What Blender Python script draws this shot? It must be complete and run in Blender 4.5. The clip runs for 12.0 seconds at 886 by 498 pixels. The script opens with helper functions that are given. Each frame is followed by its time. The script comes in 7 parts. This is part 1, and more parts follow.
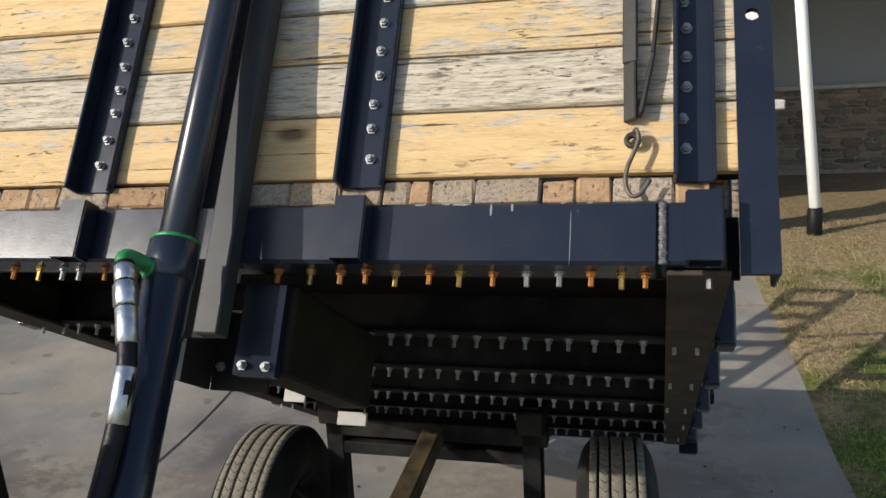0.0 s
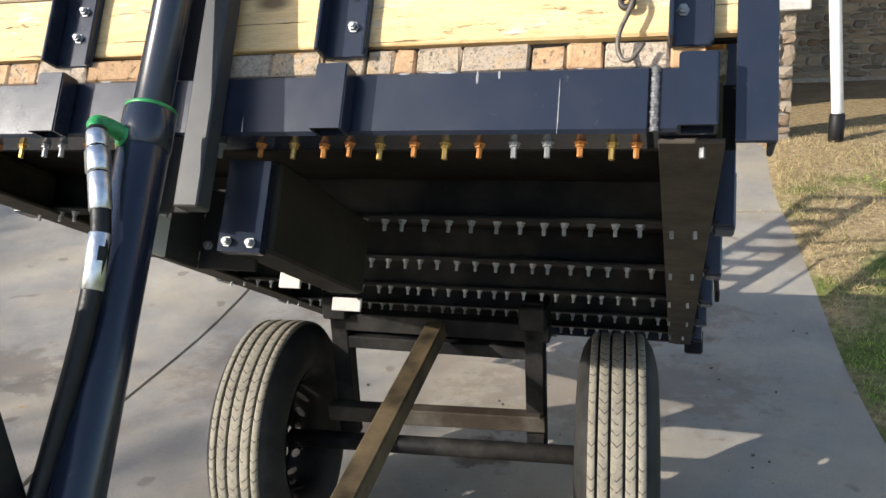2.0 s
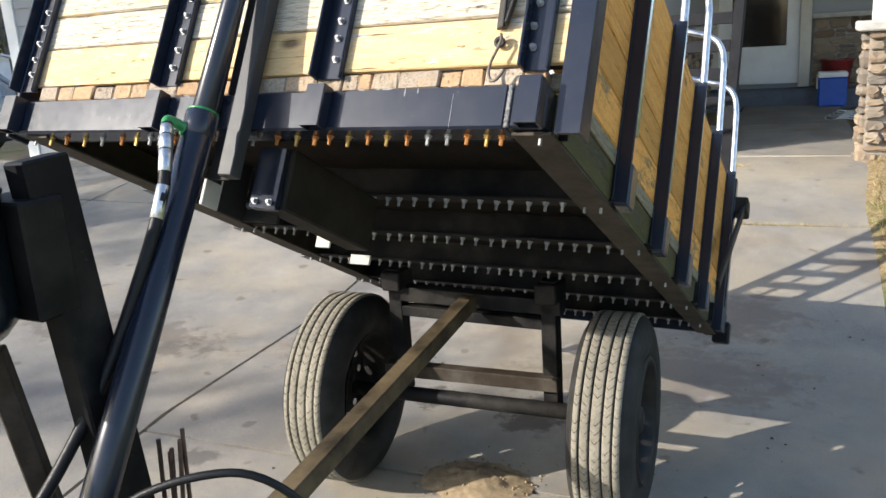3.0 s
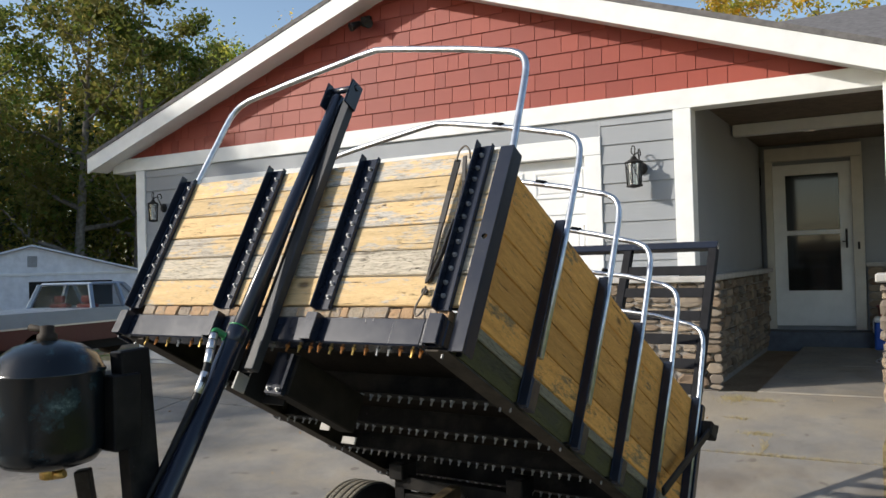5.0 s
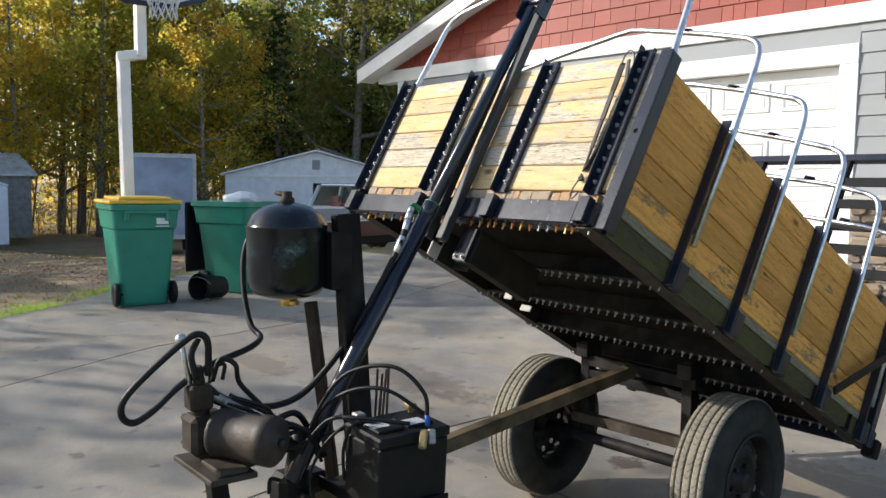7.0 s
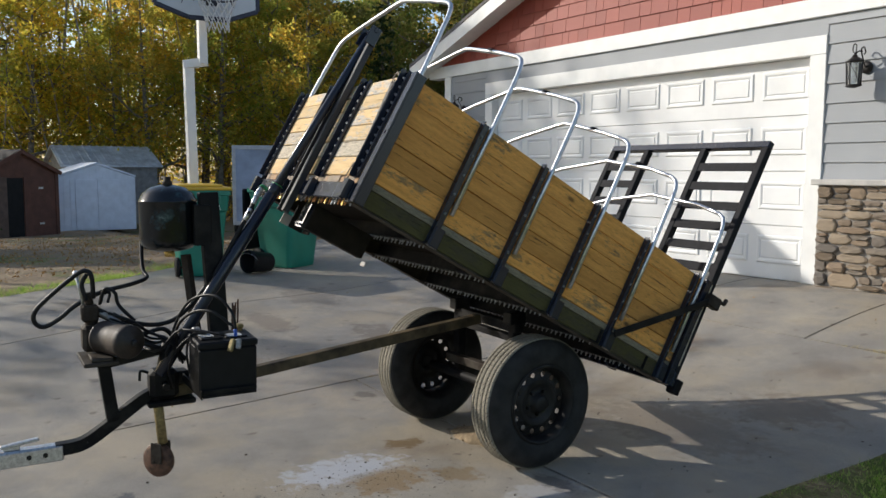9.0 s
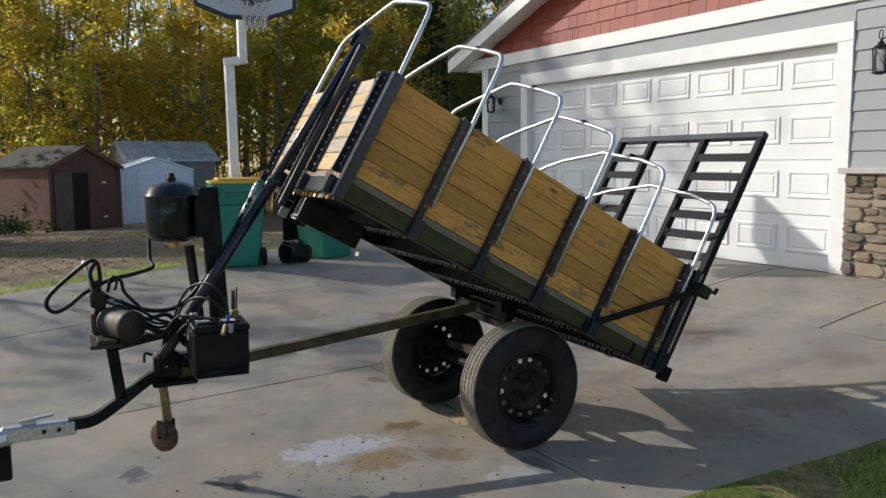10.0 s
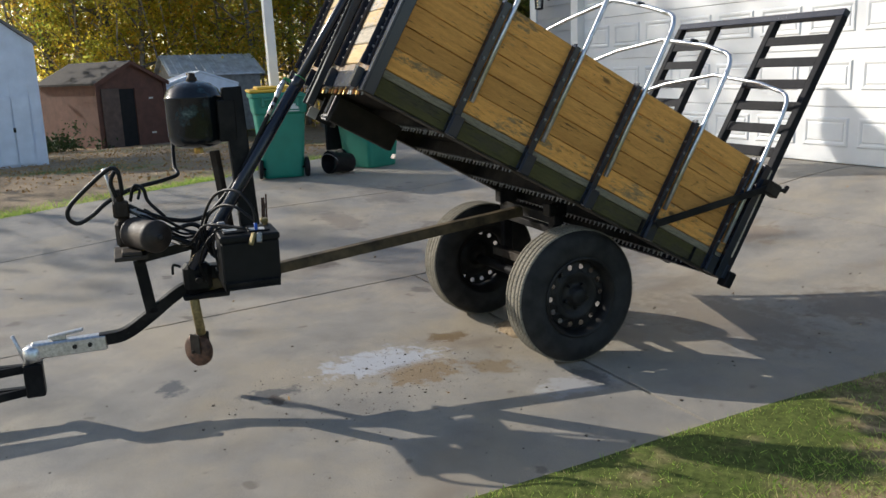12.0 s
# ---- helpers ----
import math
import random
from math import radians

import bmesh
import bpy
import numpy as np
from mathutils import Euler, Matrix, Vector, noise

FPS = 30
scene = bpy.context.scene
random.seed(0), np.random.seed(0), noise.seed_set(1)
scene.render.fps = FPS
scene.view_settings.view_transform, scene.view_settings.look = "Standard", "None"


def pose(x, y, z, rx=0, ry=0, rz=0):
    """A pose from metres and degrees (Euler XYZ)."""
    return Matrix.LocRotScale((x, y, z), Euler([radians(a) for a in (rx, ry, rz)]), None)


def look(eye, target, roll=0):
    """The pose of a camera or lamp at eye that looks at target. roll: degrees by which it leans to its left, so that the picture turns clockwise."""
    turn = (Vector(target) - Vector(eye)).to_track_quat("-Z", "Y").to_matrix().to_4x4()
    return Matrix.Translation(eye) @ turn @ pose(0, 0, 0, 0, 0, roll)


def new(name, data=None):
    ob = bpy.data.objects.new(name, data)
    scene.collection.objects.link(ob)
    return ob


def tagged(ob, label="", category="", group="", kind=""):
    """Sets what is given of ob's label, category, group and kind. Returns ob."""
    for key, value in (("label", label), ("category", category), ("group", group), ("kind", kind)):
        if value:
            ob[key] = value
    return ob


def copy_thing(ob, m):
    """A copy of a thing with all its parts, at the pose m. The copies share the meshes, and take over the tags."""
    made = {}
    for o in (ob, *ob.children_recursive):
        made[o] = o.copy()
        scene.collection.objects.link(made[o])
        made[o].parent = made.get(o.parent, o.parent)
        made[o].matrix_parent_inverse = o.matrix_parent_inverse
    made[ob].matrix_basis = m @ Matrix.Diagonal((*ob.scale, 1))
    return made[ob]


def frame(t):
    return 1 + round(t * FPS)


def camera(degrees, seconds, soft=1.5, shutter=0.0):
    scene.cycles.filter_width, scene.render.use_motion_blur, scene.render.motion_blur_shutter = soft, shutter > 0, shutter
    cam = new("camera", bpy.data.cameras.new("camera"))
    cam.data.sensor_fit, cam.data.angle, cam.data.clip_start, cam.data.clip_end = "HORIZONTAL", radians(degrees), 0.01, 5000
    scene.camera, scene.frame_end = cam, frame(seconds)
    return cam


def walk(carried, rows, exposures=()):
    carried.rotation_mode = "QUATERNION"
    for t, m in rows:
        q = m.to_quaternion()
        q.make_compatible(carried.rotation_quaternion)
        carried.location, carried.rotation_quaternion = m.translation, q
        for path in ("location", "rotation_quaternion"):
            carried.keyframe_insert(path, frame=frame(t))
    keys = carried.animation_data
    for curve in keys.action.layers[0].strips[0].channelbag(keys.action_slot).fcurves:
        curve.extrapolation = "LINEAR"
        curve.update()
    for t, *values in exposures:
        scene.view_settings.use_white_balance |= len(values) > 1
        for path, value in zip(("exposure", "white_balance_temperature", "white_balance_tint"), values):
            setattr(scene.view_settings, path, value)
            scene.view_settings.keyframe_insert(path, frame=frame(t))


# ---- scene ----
cam = camera(56.8, 12.0)
PATH = [
    (0, (0.618, 0.163, 1.535), (0.239, 2.092, 1.165), -2.79),
    (0.5, (0.612, 0.165, 1.515), (0.239, 2.072, 1.043), -2.45),
    (1, (0.572, 0.215, 1.517), (0.256, 2.122, 1.004), -3.05),
    (1.5, (0.529, 0.264, 1.476), (0.248, 2.157, 0.894), -2.31),
    (2, (0.650, 0.184, 1.481), (0.229, 2.053, 0.909), -3.02),
    (2.5, (0.938, -0.020, 1.485), (0.233, 1.777, 0.960), -3.72),
    (2.7, (0.999, -0.083, 1.498), (0.265, 1.705, 0.982), -3.73),
    (4.3, (1.572, -0.563, 1.438), (0.656, 1.186, 1.117), -2.26),
    (4.5, (1.627, -0.596, 1.484), (0.692, 1.158, 1.259), -1.21),
    (5, (1.714, -0.663, 1.538), (0.740, 1.084, 1.578), -1.57),
    (5.5, (1.728, -0.678, 1.540), (0.707, 1.043, 1.538), -1.41),
    (6, (1.762, -0.705, 1.480), (0.532, 0.866, 1.346), -1.32),
    (6.5, (1.898, -0.763, 1.439), (0.505, 0.664, 1.284), 0.22),
    (7, (2.162, -0.811, 1.456), (0.699, 0.543, 1.294), 0.64),
    (7.5, (2.571, -0.733, 1.476), (1.063, 0.570, 1.304), 0.76),
    (7.7, (2.698, -0.686, 1.492), (1.182, 0.607, 1.317), 0.81),
    (9.3, (3.864, -0.365, 1.454), (2.181, 0.698, 1.264), 0.05),
    (9.5, (3.947, -0.298, 1.479), (2.248, 0.740, 1.289), -0.02),
    (10, (4.019, -0.247, 1.472), (2.289, 0.734, 1.258), -0.40),
    (10.5, (4.029, -0.240, 1.465), (2.291, 0.732, 1.285), -0.33),
    (11, (4.011, -0.248, 1.469), (2.257, 0.699, 1.301), -0.06),
    (11.5, (3.978, -0.231, 1.459), (2.196, 0.649, 1.235), -0.42),
    (12, (3.798, -0.080, 1.394), (2.039, 0.771, 0.968), -2.08),
]
EXPOSURES = ((0, 0.12), (0.5, 0.3), (1, 0.63), (1.5, 0.52), (2, 1), (2.5, 1.12), (4.5, 0.6), (5, 0.2), (5.5, -0.04), (6, 0.3), (6.5, 0.52), (7, 0.58), (7.5, 0.45), (9.5, 0.08), (10.5, 0.06), (11.5, 0.18), (12, 0.34))
walk(cam, [(t, look(eye, target, roll)) for t, eye, target, roll in PATH], EXPOSURES)

# ---- light ----
SUN_TRAVEL = Vector((1.58, 1.23, -1.0)).normalized()
sun = new("sun", bpy.data.lights.new("sun", "SUN"))
sun.data.energy, sun.data.angle, sun.data.color = 4.0, radians(0.55), (1.0, 0.94, 0.85)
sun.matrix_basis = SUN_TRAVEL.to_track_quat("-Z", "Y").to_matrix().to_4x4()
world = bpy.data.worlds.new("world")
scene.world = world
world.use_nodes = True
sky = world.node_tree.nodes.new("ShaderNodeTexSky")
sky.sky_type, sky.sun_disc = "NISHITA", False
sky.sun_elevation = math.asin(-SUN_TRAVEL.z)
sky.sun_rotation = math.atan2(-SUN_TRAVEL.x, -SUN_TRAVEL.y)
backdrop_node = world.node_tree.nodes["Background"]
world.node_tree.links.new(sky.outputs[0], backdrop_node.inputs[0])
backdrop_node.inputs[1].default_value = 0.15
scene.view_settings.exposure = 0.0


# ---- materials ----
class Mat:
    """A small node graph writer."""

    def __init__(self, name):
        self.m = bpy.data.materials.new(name)
        self.m.use_nodes = True
        self.t = self.m.node_tree
        self.b = self.t.nodes["Principled BSDF"]

    def n(self, kind, **values):
        node = self.t.nodes.new(kind)
        for key, value in values.items():
            if key in node.inputs.keys():
                self.set(node.inputs[key], value)
        return node

    def set(self, socket, value):
        if isinstance(value, bpy.types.NodeSocket):
            self.t.links.new(value, socket)
        else:
            socket.default_value = value

    def coords(self, scale=(1, 1, 1), which="Object", shift=None):
        tc = self.n("ShaderNodeTexCoord")
        mp = self.n("ShaderNodeMapping", Vector=tc.outputs[which], Scale=scale)
        if shift is not None:
            self.set(mp.inputs["Location"], shift)
        return mp.outputs[0]

    def random(self):
        return self.n("ShaderNodeObjectInfo").outputs["Random"]

    def noise(self, vec, scale, detail=5, rough=0.55):
        return self.n("ShaderNodeTexNoise", Vector=vec, Scale=scale, Detail=detail, Roughness=rough).outputs["Fac"]

    def ramp(self, fac, stops):
        node = self.n("ShaderNodeValToRGB", Fac=fac)
        els = node.color_ramp.elements
        while len(els) < len(stops):
            els.new(0.5)
        for el, (pos, col) in zip(els, stops):
            el.position = pos
            el.color = (*col, 1) if len(col) == 3 else col
        return node.outputs[0]

    def mix(self, fac, a, b, mode="MIX"):
        node = self.t.nodes.new("ShaderNodeMix")
        node.data_type, node.blend_type = "RGBA", mode
        self.set(node.inputs[0], fac)
        self.set(node.inputs[6], a if not isinstance(a, tuple) else (*a, 1))
        self.set(node.inputs[7], b if not isinstance(b, tuple) else (*b, 1))
        return node.outputs[2]

    def math(self, op, a, b=0.0, c=0.0):
        node = self.t.nodes.new("ShaderNodeMath")
        node.operation = op
        for s, v in zip(node.inputs, (a, b, c)):
            self.set(s, v)
        return node.outputs[0]

    def done(self, color, rough=0.6, metal=0.0, bump=None, strength=0.3, distance=0.004, spec=None):
        self.set(self.b.inputs["Base Color"], color if not isinstance(color, tuple) else (*color, 1))
        self.set(self.b.inputs["Roughness"], rough)
        self.set(self.b.inputs["Metallic"], metal)
        if spec is not None:
            self.set(self.b.inputs["Specular IOR Level"], spec)
        if bump is not None:
            bp = self.n("ShaderNodeBump", Height=bump, Strength=strength, Distance=distance)
            self.set(self.b.inputs["Normal"], bp.outputs[0])
        return self.m


def simple(name, color, rough=0.6, metal=0.0, vary=0.25, scale=30.0, bump=0.15, fine=260.0, spec=None):
    """Paint, plastic or cloth with two scales of variation."""
    k = Mat(name)
    co = k.coords()
    big, small = k.noise(co, scale), k.noise(co, fine, 3)
    dark = tuple(c * (1 - vary) for c in color)
    lite = tuple(min(1, c * (1 + vary * 0.6)) for c in color)
    col = k.ramp(big, [(0.3, dark), (0.7, lite)])
    r = k.math("MULTIPLY_ADD", small, 0.25, rough - 0.12)
    return k.done(col, r, metal, small, bump, 0.002, spec)


def wood(name, light, dark, grey, grain_axis=0, grey_amount=0.5, rough=0.75, board=0.3, spread=0.30):
    """Weathered boards: fine long grain, flaked grey patches, cracks and knots, a tone of its own for each board."""
    k = Mat(name)
    rnd = k.random()
    off = k.n("ShaderNodeCombineXYZ", X=k.math("MULTIPLY", rnd, 37.0), Y=k.math("MULTIPLY", rnd, 91.0), Z=k.math("MULTIPLY", rnd, 17.0)).outputs[0]

    def along(a, c):
        s = [c, c, c]
        s[grain_axis] = a
        return k.coords(tuple(s), shift=off)

    wn = k.n("ShaderNodeTexNoise", Vector=along(3.0, 9.0), Scale=1.0, Detail=2.0)
    warp = k.n("ShaderNodeVectorMath")
    warp.operation = "MULTIPLY_ADD"
    k.set(warp.inputs[0], wn.outputs["Color"])
    k.set(warp.inputs[1], (0.9, 0.9, 0.9))
    k.set(warp.inputs[2], along(5.0, 62.0))
    grain = k.noise(warp.outputs[0], 1.0, 6, 0.68)
    fine = k.noise(along(48.0, 400.0), 1.0, 4, 0.75)
    broad = k.noise(along(2.4, 9.0), 1.0, 3, 0.5)
    both = k.math("ADD", k.math("MULTIPLY", grain, 0.52), k.math("MULTIPLY", fine, 0.48))
    tone = k.ramp(both, [(0.33, dark), (0.50, tuple(0.4 * a + 0.6 * b for a, b in zip(dark, light))), (0.62, light)])
    flake = k.noise(along(16.0, 60.0), 1.0, 9, 0.8)
    amount = k.math("ADD", k.math("MULTIPLY", rnd, board), k.math("ADD", k.math("MULTIPLY", broad, 0.55), k.math("MULTIPLY", flake, 0.75)))
    edge = 0.94 - grey_amount * 0.5
    mask = k.ramp(amount, [(edge - 0.02, (0, 0, 0)), (edge + 0.04, (1, 1, 1))])
    hair = k.noise(along(14.0, 190.0), 1.0, 5, 0.75)
    g = k.ramp(k.math("ADD", k.math("MULTIPLY", fine, 0.5), k.math("MULTIPLY", hair, 0.5)), [(0.38, tuple(c * 0.28 for c in grey)), (0.46, tuple(c * 0.72 for c in grey)), (0.56, grey)])
    col = k.mix(mask, tone, g)
    vs = [7.0, 7.0, 7.0]
    vs[grain_axis] = 3.2
    vor = k.n("ShaderNodeTexVoronoi", Vector=k.coords(tuple(vs), shift=off), Scale=1.0)
    knot = k.ramp(vor.outputs["Distance"], [(0.04, (1, 1, 1)), (0.10, (0, 0, 0))])
    col = k.mix(k.math("MULTIPLY", knot, 0.8), col, (0.09, 0.045, 0.018))
    crack = k.ramp(k.noise(along(3.2, 95.0), 1.0, 5, 0.75), [(0.345, (1, 1, 1)), (0.375, (0, 0, 0))])
    col = k.mix(k.math("MULTIPLY", crack, 0.8), col, (0.055, 0.035, 0.02))
    nick = k.ramp(k.noise(along(26.0, 150.0), 1.0, 6, 0.8), [(0.375, (1, 1, 1)), (0.405, (0, 0, 0))])
    worn = k.ramp(k.noise(along(3.0, 7.0), 1.0, 3, 0.6), [(0.47, (0, 0, 0)), (0.60, (1, 1, 1))])
    nick = k.math("MULTIPLY", nick, k.math("MAXIMUM", worn, k.math("MULTIPLY", mask, 0.4)))
    col = k.mix(k.math("MULTIPLY", nick, 0.85), col, (0.06, 0.045, 0.03))
    tint = k.n("ShaderNodeHueSaturation", Color=col, Value=k.math("MULTIPLY_ADD", rnd, spread, 1.0 - spread * 0.5), Saturation=1.0)
    h = k.math("SUBTRACT", k.math("ADD", k.math("MULTIPLY", fine, 0.5), k.math("MULTIPLY", grain, 0.4)), k.math("MAXIMUM", crack, nick))
    return k.done(tint.outputs[0], rough, 0, h, 0.8, 0.003, 0.25)


def black_paint(name, rough=0.36, dust=0.25, rust=0.0, base=(0.016, 0.018, 0.024), spec=0.14):
    """Brushed-on black enamel with dust, scuffs and a little rust."""
    k = Mat(name)
    co = k.coords()
    n1, n2, n3 = k.noise(co, 7.0, 6, 0.65), k.noise(co, 60.0, 5, 0.7), k.noise(co, 320.0, 3)
    col = k.mix(k.math("MULTIPLY", k.ramp(n1, [(0.45, (0, 0, 0)), (0.75, (1, 1, 1))]), dust), base, (0.10, 0.09, 0.075))
    scuff = k.ramp(n2, [(0.66, (0, 0, 0)), (0.72, (1, 1, 1))])
    col = k.mix(k.math("MULTIPLY", scuff, 0.25 + rust), col, (0.16, 0.075, 0.03) if rust > 0.1 else (0.12, 0.12, 0.12))
    r = k.math("ADD", k.math("MULTIPLY", n2, 0.12), k.math("MULTIPLY_ADD", n1, 0.10, rough - 0.10))
    return k.done(col, r, 0.0, k.math("ADD", n3, k.math("MULTIPLY", n2, 0.4)), 0.10, 0.0006, spec)


YELLOW_WOOD = wood("yellow_plank_wood", (0.74, 0.55, 0.30), (0.48, 0.33, 0.165), (0.58, 0.51, 0.41), 0, 0.46, 0.75, 0.24)
FRESH_WOOD = wood("fresh_yellow_plank_wood", (0.73, 0.525, 0.27), (0.49, 0.325, 0.16), (0.52, 0.48, 0.42), 0, 0.26, 0.75, 0.16)
SILVER_WOOD = wood("silvered_plank_wood", (0.70, 0.56, 0.34), (0.44, 0.33, 0.19), (0.56, 0.49, 0.38), 0, 0.56, 0.8, 0.2)
SIDE_WOOD = wood("side_plank_wood", (0.78, 0.385, 0.10), (0.46, 0.20, 0.045), (0.30, 0.19, 0.085), 1, 0.03, 0.75, 0.24, 0.62)
GREY_STRIP = wood("grey_strip_wood", (0.36, 0.25, 0.12), (0.17, 0.11, 0.05), (0.25, 0.215, 0.15), 1, 0.6)
OLIVE_WOOD = wood("treated_rail_wood", (0.095, 0.085, 0.03), (0.045, 0.040, 0.013), (0.075, 0.065, 0.035), 1, 0.3)
DECK_PALE = wood("pale_deck_end_wood", (0.48, 0.36, 0.23), (0.27, 0.18, 0.10), (0.42, 0.34, 0.26), 1, 0.6)
DECK_WOOD = wood("deck_plank_wood", (0.50, 0.33, 0.19), (0.25, 0.14, 0.07), (0.36, 0.29, 0.21), 1, 0.2)
BLACK = black_paint("black_enamel", 0.23, 0.10, 0.0, (0.011, 0.015, 0.027), 0.48)
BLACK_DULL = black_paint("old_black_enamel", 0.45, 0.25, 0.1, (0.006, 0.006, 0.007))
# near-black brown that stands for shade round the deck
UNDER_SHADE = simple("shade_brown", (0.014, 0.011, 0.009), 0.9, 0, 0.5, 12, 0.5, 90, 0.15)
DUSTY_STEEL = simple("dusty_brown_steel", (0.050, 0.041, 0.032), 0.7, 0, 0.5, 14, 0.3, 90, 0.25)
GRIMY_STEEL = simple("grimy_steel", (0.020, 0.016, 0.012), 0.75, 0, 0.6, 10, 0.3, 80, 0.25)
WELD = simple("painted_weld", (0.12, 0.12, 0.125), 0.4, 0.5, 0.7, 160, 0.8, 300)
CHIP = simple("chipped_enamel", (0.46, 0.46, 0.47), 0.6, 0, 0.3, 300, 0.2)
MAST_PAINT = black_paint("dusty_mast_enamel", 0.55, 0.35, 0.0, (0.026, 0.028, 0.032), 0.5)
RUSTY = black_paint("rusty_black_steel", 0.62, 0.75, 0.55, (0.03, 0.022, 0.016))
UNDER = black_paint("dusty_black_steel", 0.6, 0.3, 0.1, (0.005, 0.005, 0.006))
TONGUE_PAINT = simple("worn_tongue_steel", (0.085, 0.062, 0.034), 0.65, 0.0, 0.8, 11, 0.4, 70, 0.3)
GATE_BLACK = simple("matt_black_steel", (0.011, 0.011, 0.013), 0.75, 0.0, 0.4, 20, 0.2, 120, 0.25)
ZINC = simple("zinc_plate", (0.62, 0.63, 0.64), 0.36, 1.0, 0.3, 90, 0.2)
JACK_PAINT = simple("yellowed_jack_steel", (0.26, 0.20, 0.085), 0.5, 0.5, 0.4, 60, 0.3)
DULL_ZINC = simple("dull_zinc", (0.34, 0.34, 0.34), 0.55, 0.7, 0.3, 150, 0.2)
GALV = simple("galvanised_conduit", (0.66, 0.68, 0.70), 0.34, 0.9, 0.25, 40, 0.15)
RUST_BOLT = simple("rusted_bolt", (0.42, 0.17, 0.04), 0.75, 0.2, 0.5, 200, 0.5)
BRASS_BOLT = simple("yellow_zinc_bolt", (0.60, 0.40, 0.13), 0.42, 0.9, 0.3, 200, 0.2)
RUBBER = simple("tyre_rubber", (0.028, 0.027, 0.026), 0.7, 0.0, 0.5, 12, 0.35, 150, 0.2)


def tread_rubber():
    """Dusty worn tread with zigzag sipes cut across the ribs; the axle lies along x."""
    k = Mat("dusty_tread_rubber")
    tc = k.n("ShaderNodeTexCoord").outputs["Object"]
    sep = k.n("ShaderNodeSeparateXYZ", Vector=tc)
    ang = k.math("ARCTAN2", sep.outputs[2], sep.outputs[1])
    zig = k.math("PINGPONG", k.math("MULTIPLY", sep.outputs[0], 1.0), 0.014)
    saw = k.math("FRACT", k.math("ADD", k.math("MULTIPLY", ang, 13.0), k.math("MULTIPLY", zig, 42.0)))
    cut = k.ramp(saw, [(0.86, (0, 0, 0)), (0.90, (1, 1, 1))])
    a, b = k.noise(tc, 9, 5, 0.6), k.noise(tc, 120, 4, 0.7)
    keep = k.ramp(k.noise(tc, 40, 3, 0.6), [(0.40, (0, 0, 0)), (0.5, (1, 1, 1))])
    cut = k.math("MULTIPLY", cut, keep)
    col = k.ramp(k.math("ADD", k.math("MULTIPLY", a, 0.5), k.math("MULTIPLY", b, 0.5)), [(0.35, (0.15, 0.136, 0.108)), (0.65, (0.275, 0.25, 0.20))])
    col = k.mix(k.math("MULTIPLY", cut, 0.8), col, (0.02, 0.018, 0.016))
    return k.done(col, 0.9, 0, k.math("SUBTRACT", b, cut), 0.5, 0.003, 0.2)


TREAD = tread_rubber()
RIM = black_paint("wheel_steel", 0.5, 0.3, 0.2, (0.010, 0.009, 0.009), 0.25)
HOSE = simple("hose_rubber", (0.010, 0.010, 0.011), 0.45, 0, 0.3, 60, 0.3, 260, 0.25)
MOTOR = simple("dirty_motor_paint", (0.026, 0.017, 0.012), 0.6, 0.0, 0.6, 25, 0.4, 120)
STRAP = simple("rubber_strap", (0.028, 0.024, 0.021), 0.6, 0, 0.3, 60, 0.3)
GREEN_PAINT = simple("green_thread_paint", (0.02, 0.22, 0.06), 0.4, 0, 0.4, 120, 0.3)
WHITE = simple("white_trim_paint", (0.80, 0.80, 0.78), 0.5, 0, 0.06, 6, 0.06, 180)
DOOR_WHITE = simple("garage_door_paint", (0.78, 0.78, 0.77), 0.45, 0, 0.07, 3, 0.05, 150)
DARK_GLASS = Mat("dark_glass").done((0.012, 0.014, 0.014), 0.06, 0, None, spec=0.6)
BLACK_IRON = simple("black_iron", (0.02, 0.018, 0.017), 0.5, 0.4, 0.3, 60, 0.3)


def siding_paint():
    k = Mat("grey_siding_paint")
    g = k.noise(k.coords((1.2, 1.2, 26.0)), 3.0, 6, 0.65)
    b = k.noise(k.coords(), 0.9, 4)
    col = k.mix(k.ramp(b, [(0.3, (0, 0, 0)), (0.7, (1, 1, 1))]), (0.27, 0.285, 0.30), (0.33, 0.345, 0.36))
    return k.done(k.mix(k.math("MULTIPLY", g, 0.35), col, (0.24, 0.25, 0.265)), 0.6, 0, g, 0.4, 0.004)


SIDING = siding_paint()


def shingle_paint():
    k = Mat("red_shingle_paint")
    rnd = k.random()
    g = k.noise(k.coords((30, 30, 2.5)), 1.0, 5, 0.6)
    col = k.mix(rnd, (0.25, 0.040, 0.023), (0.33, 0.060, 0.034))
    col = k.mix(k.math("MULTIPLY", g, 0.35), col, (0.20, 0.03, 0.02))
    return k.done(col, 0.6, 0, g, 0.3, 0.004)


RED = shingle_paint()


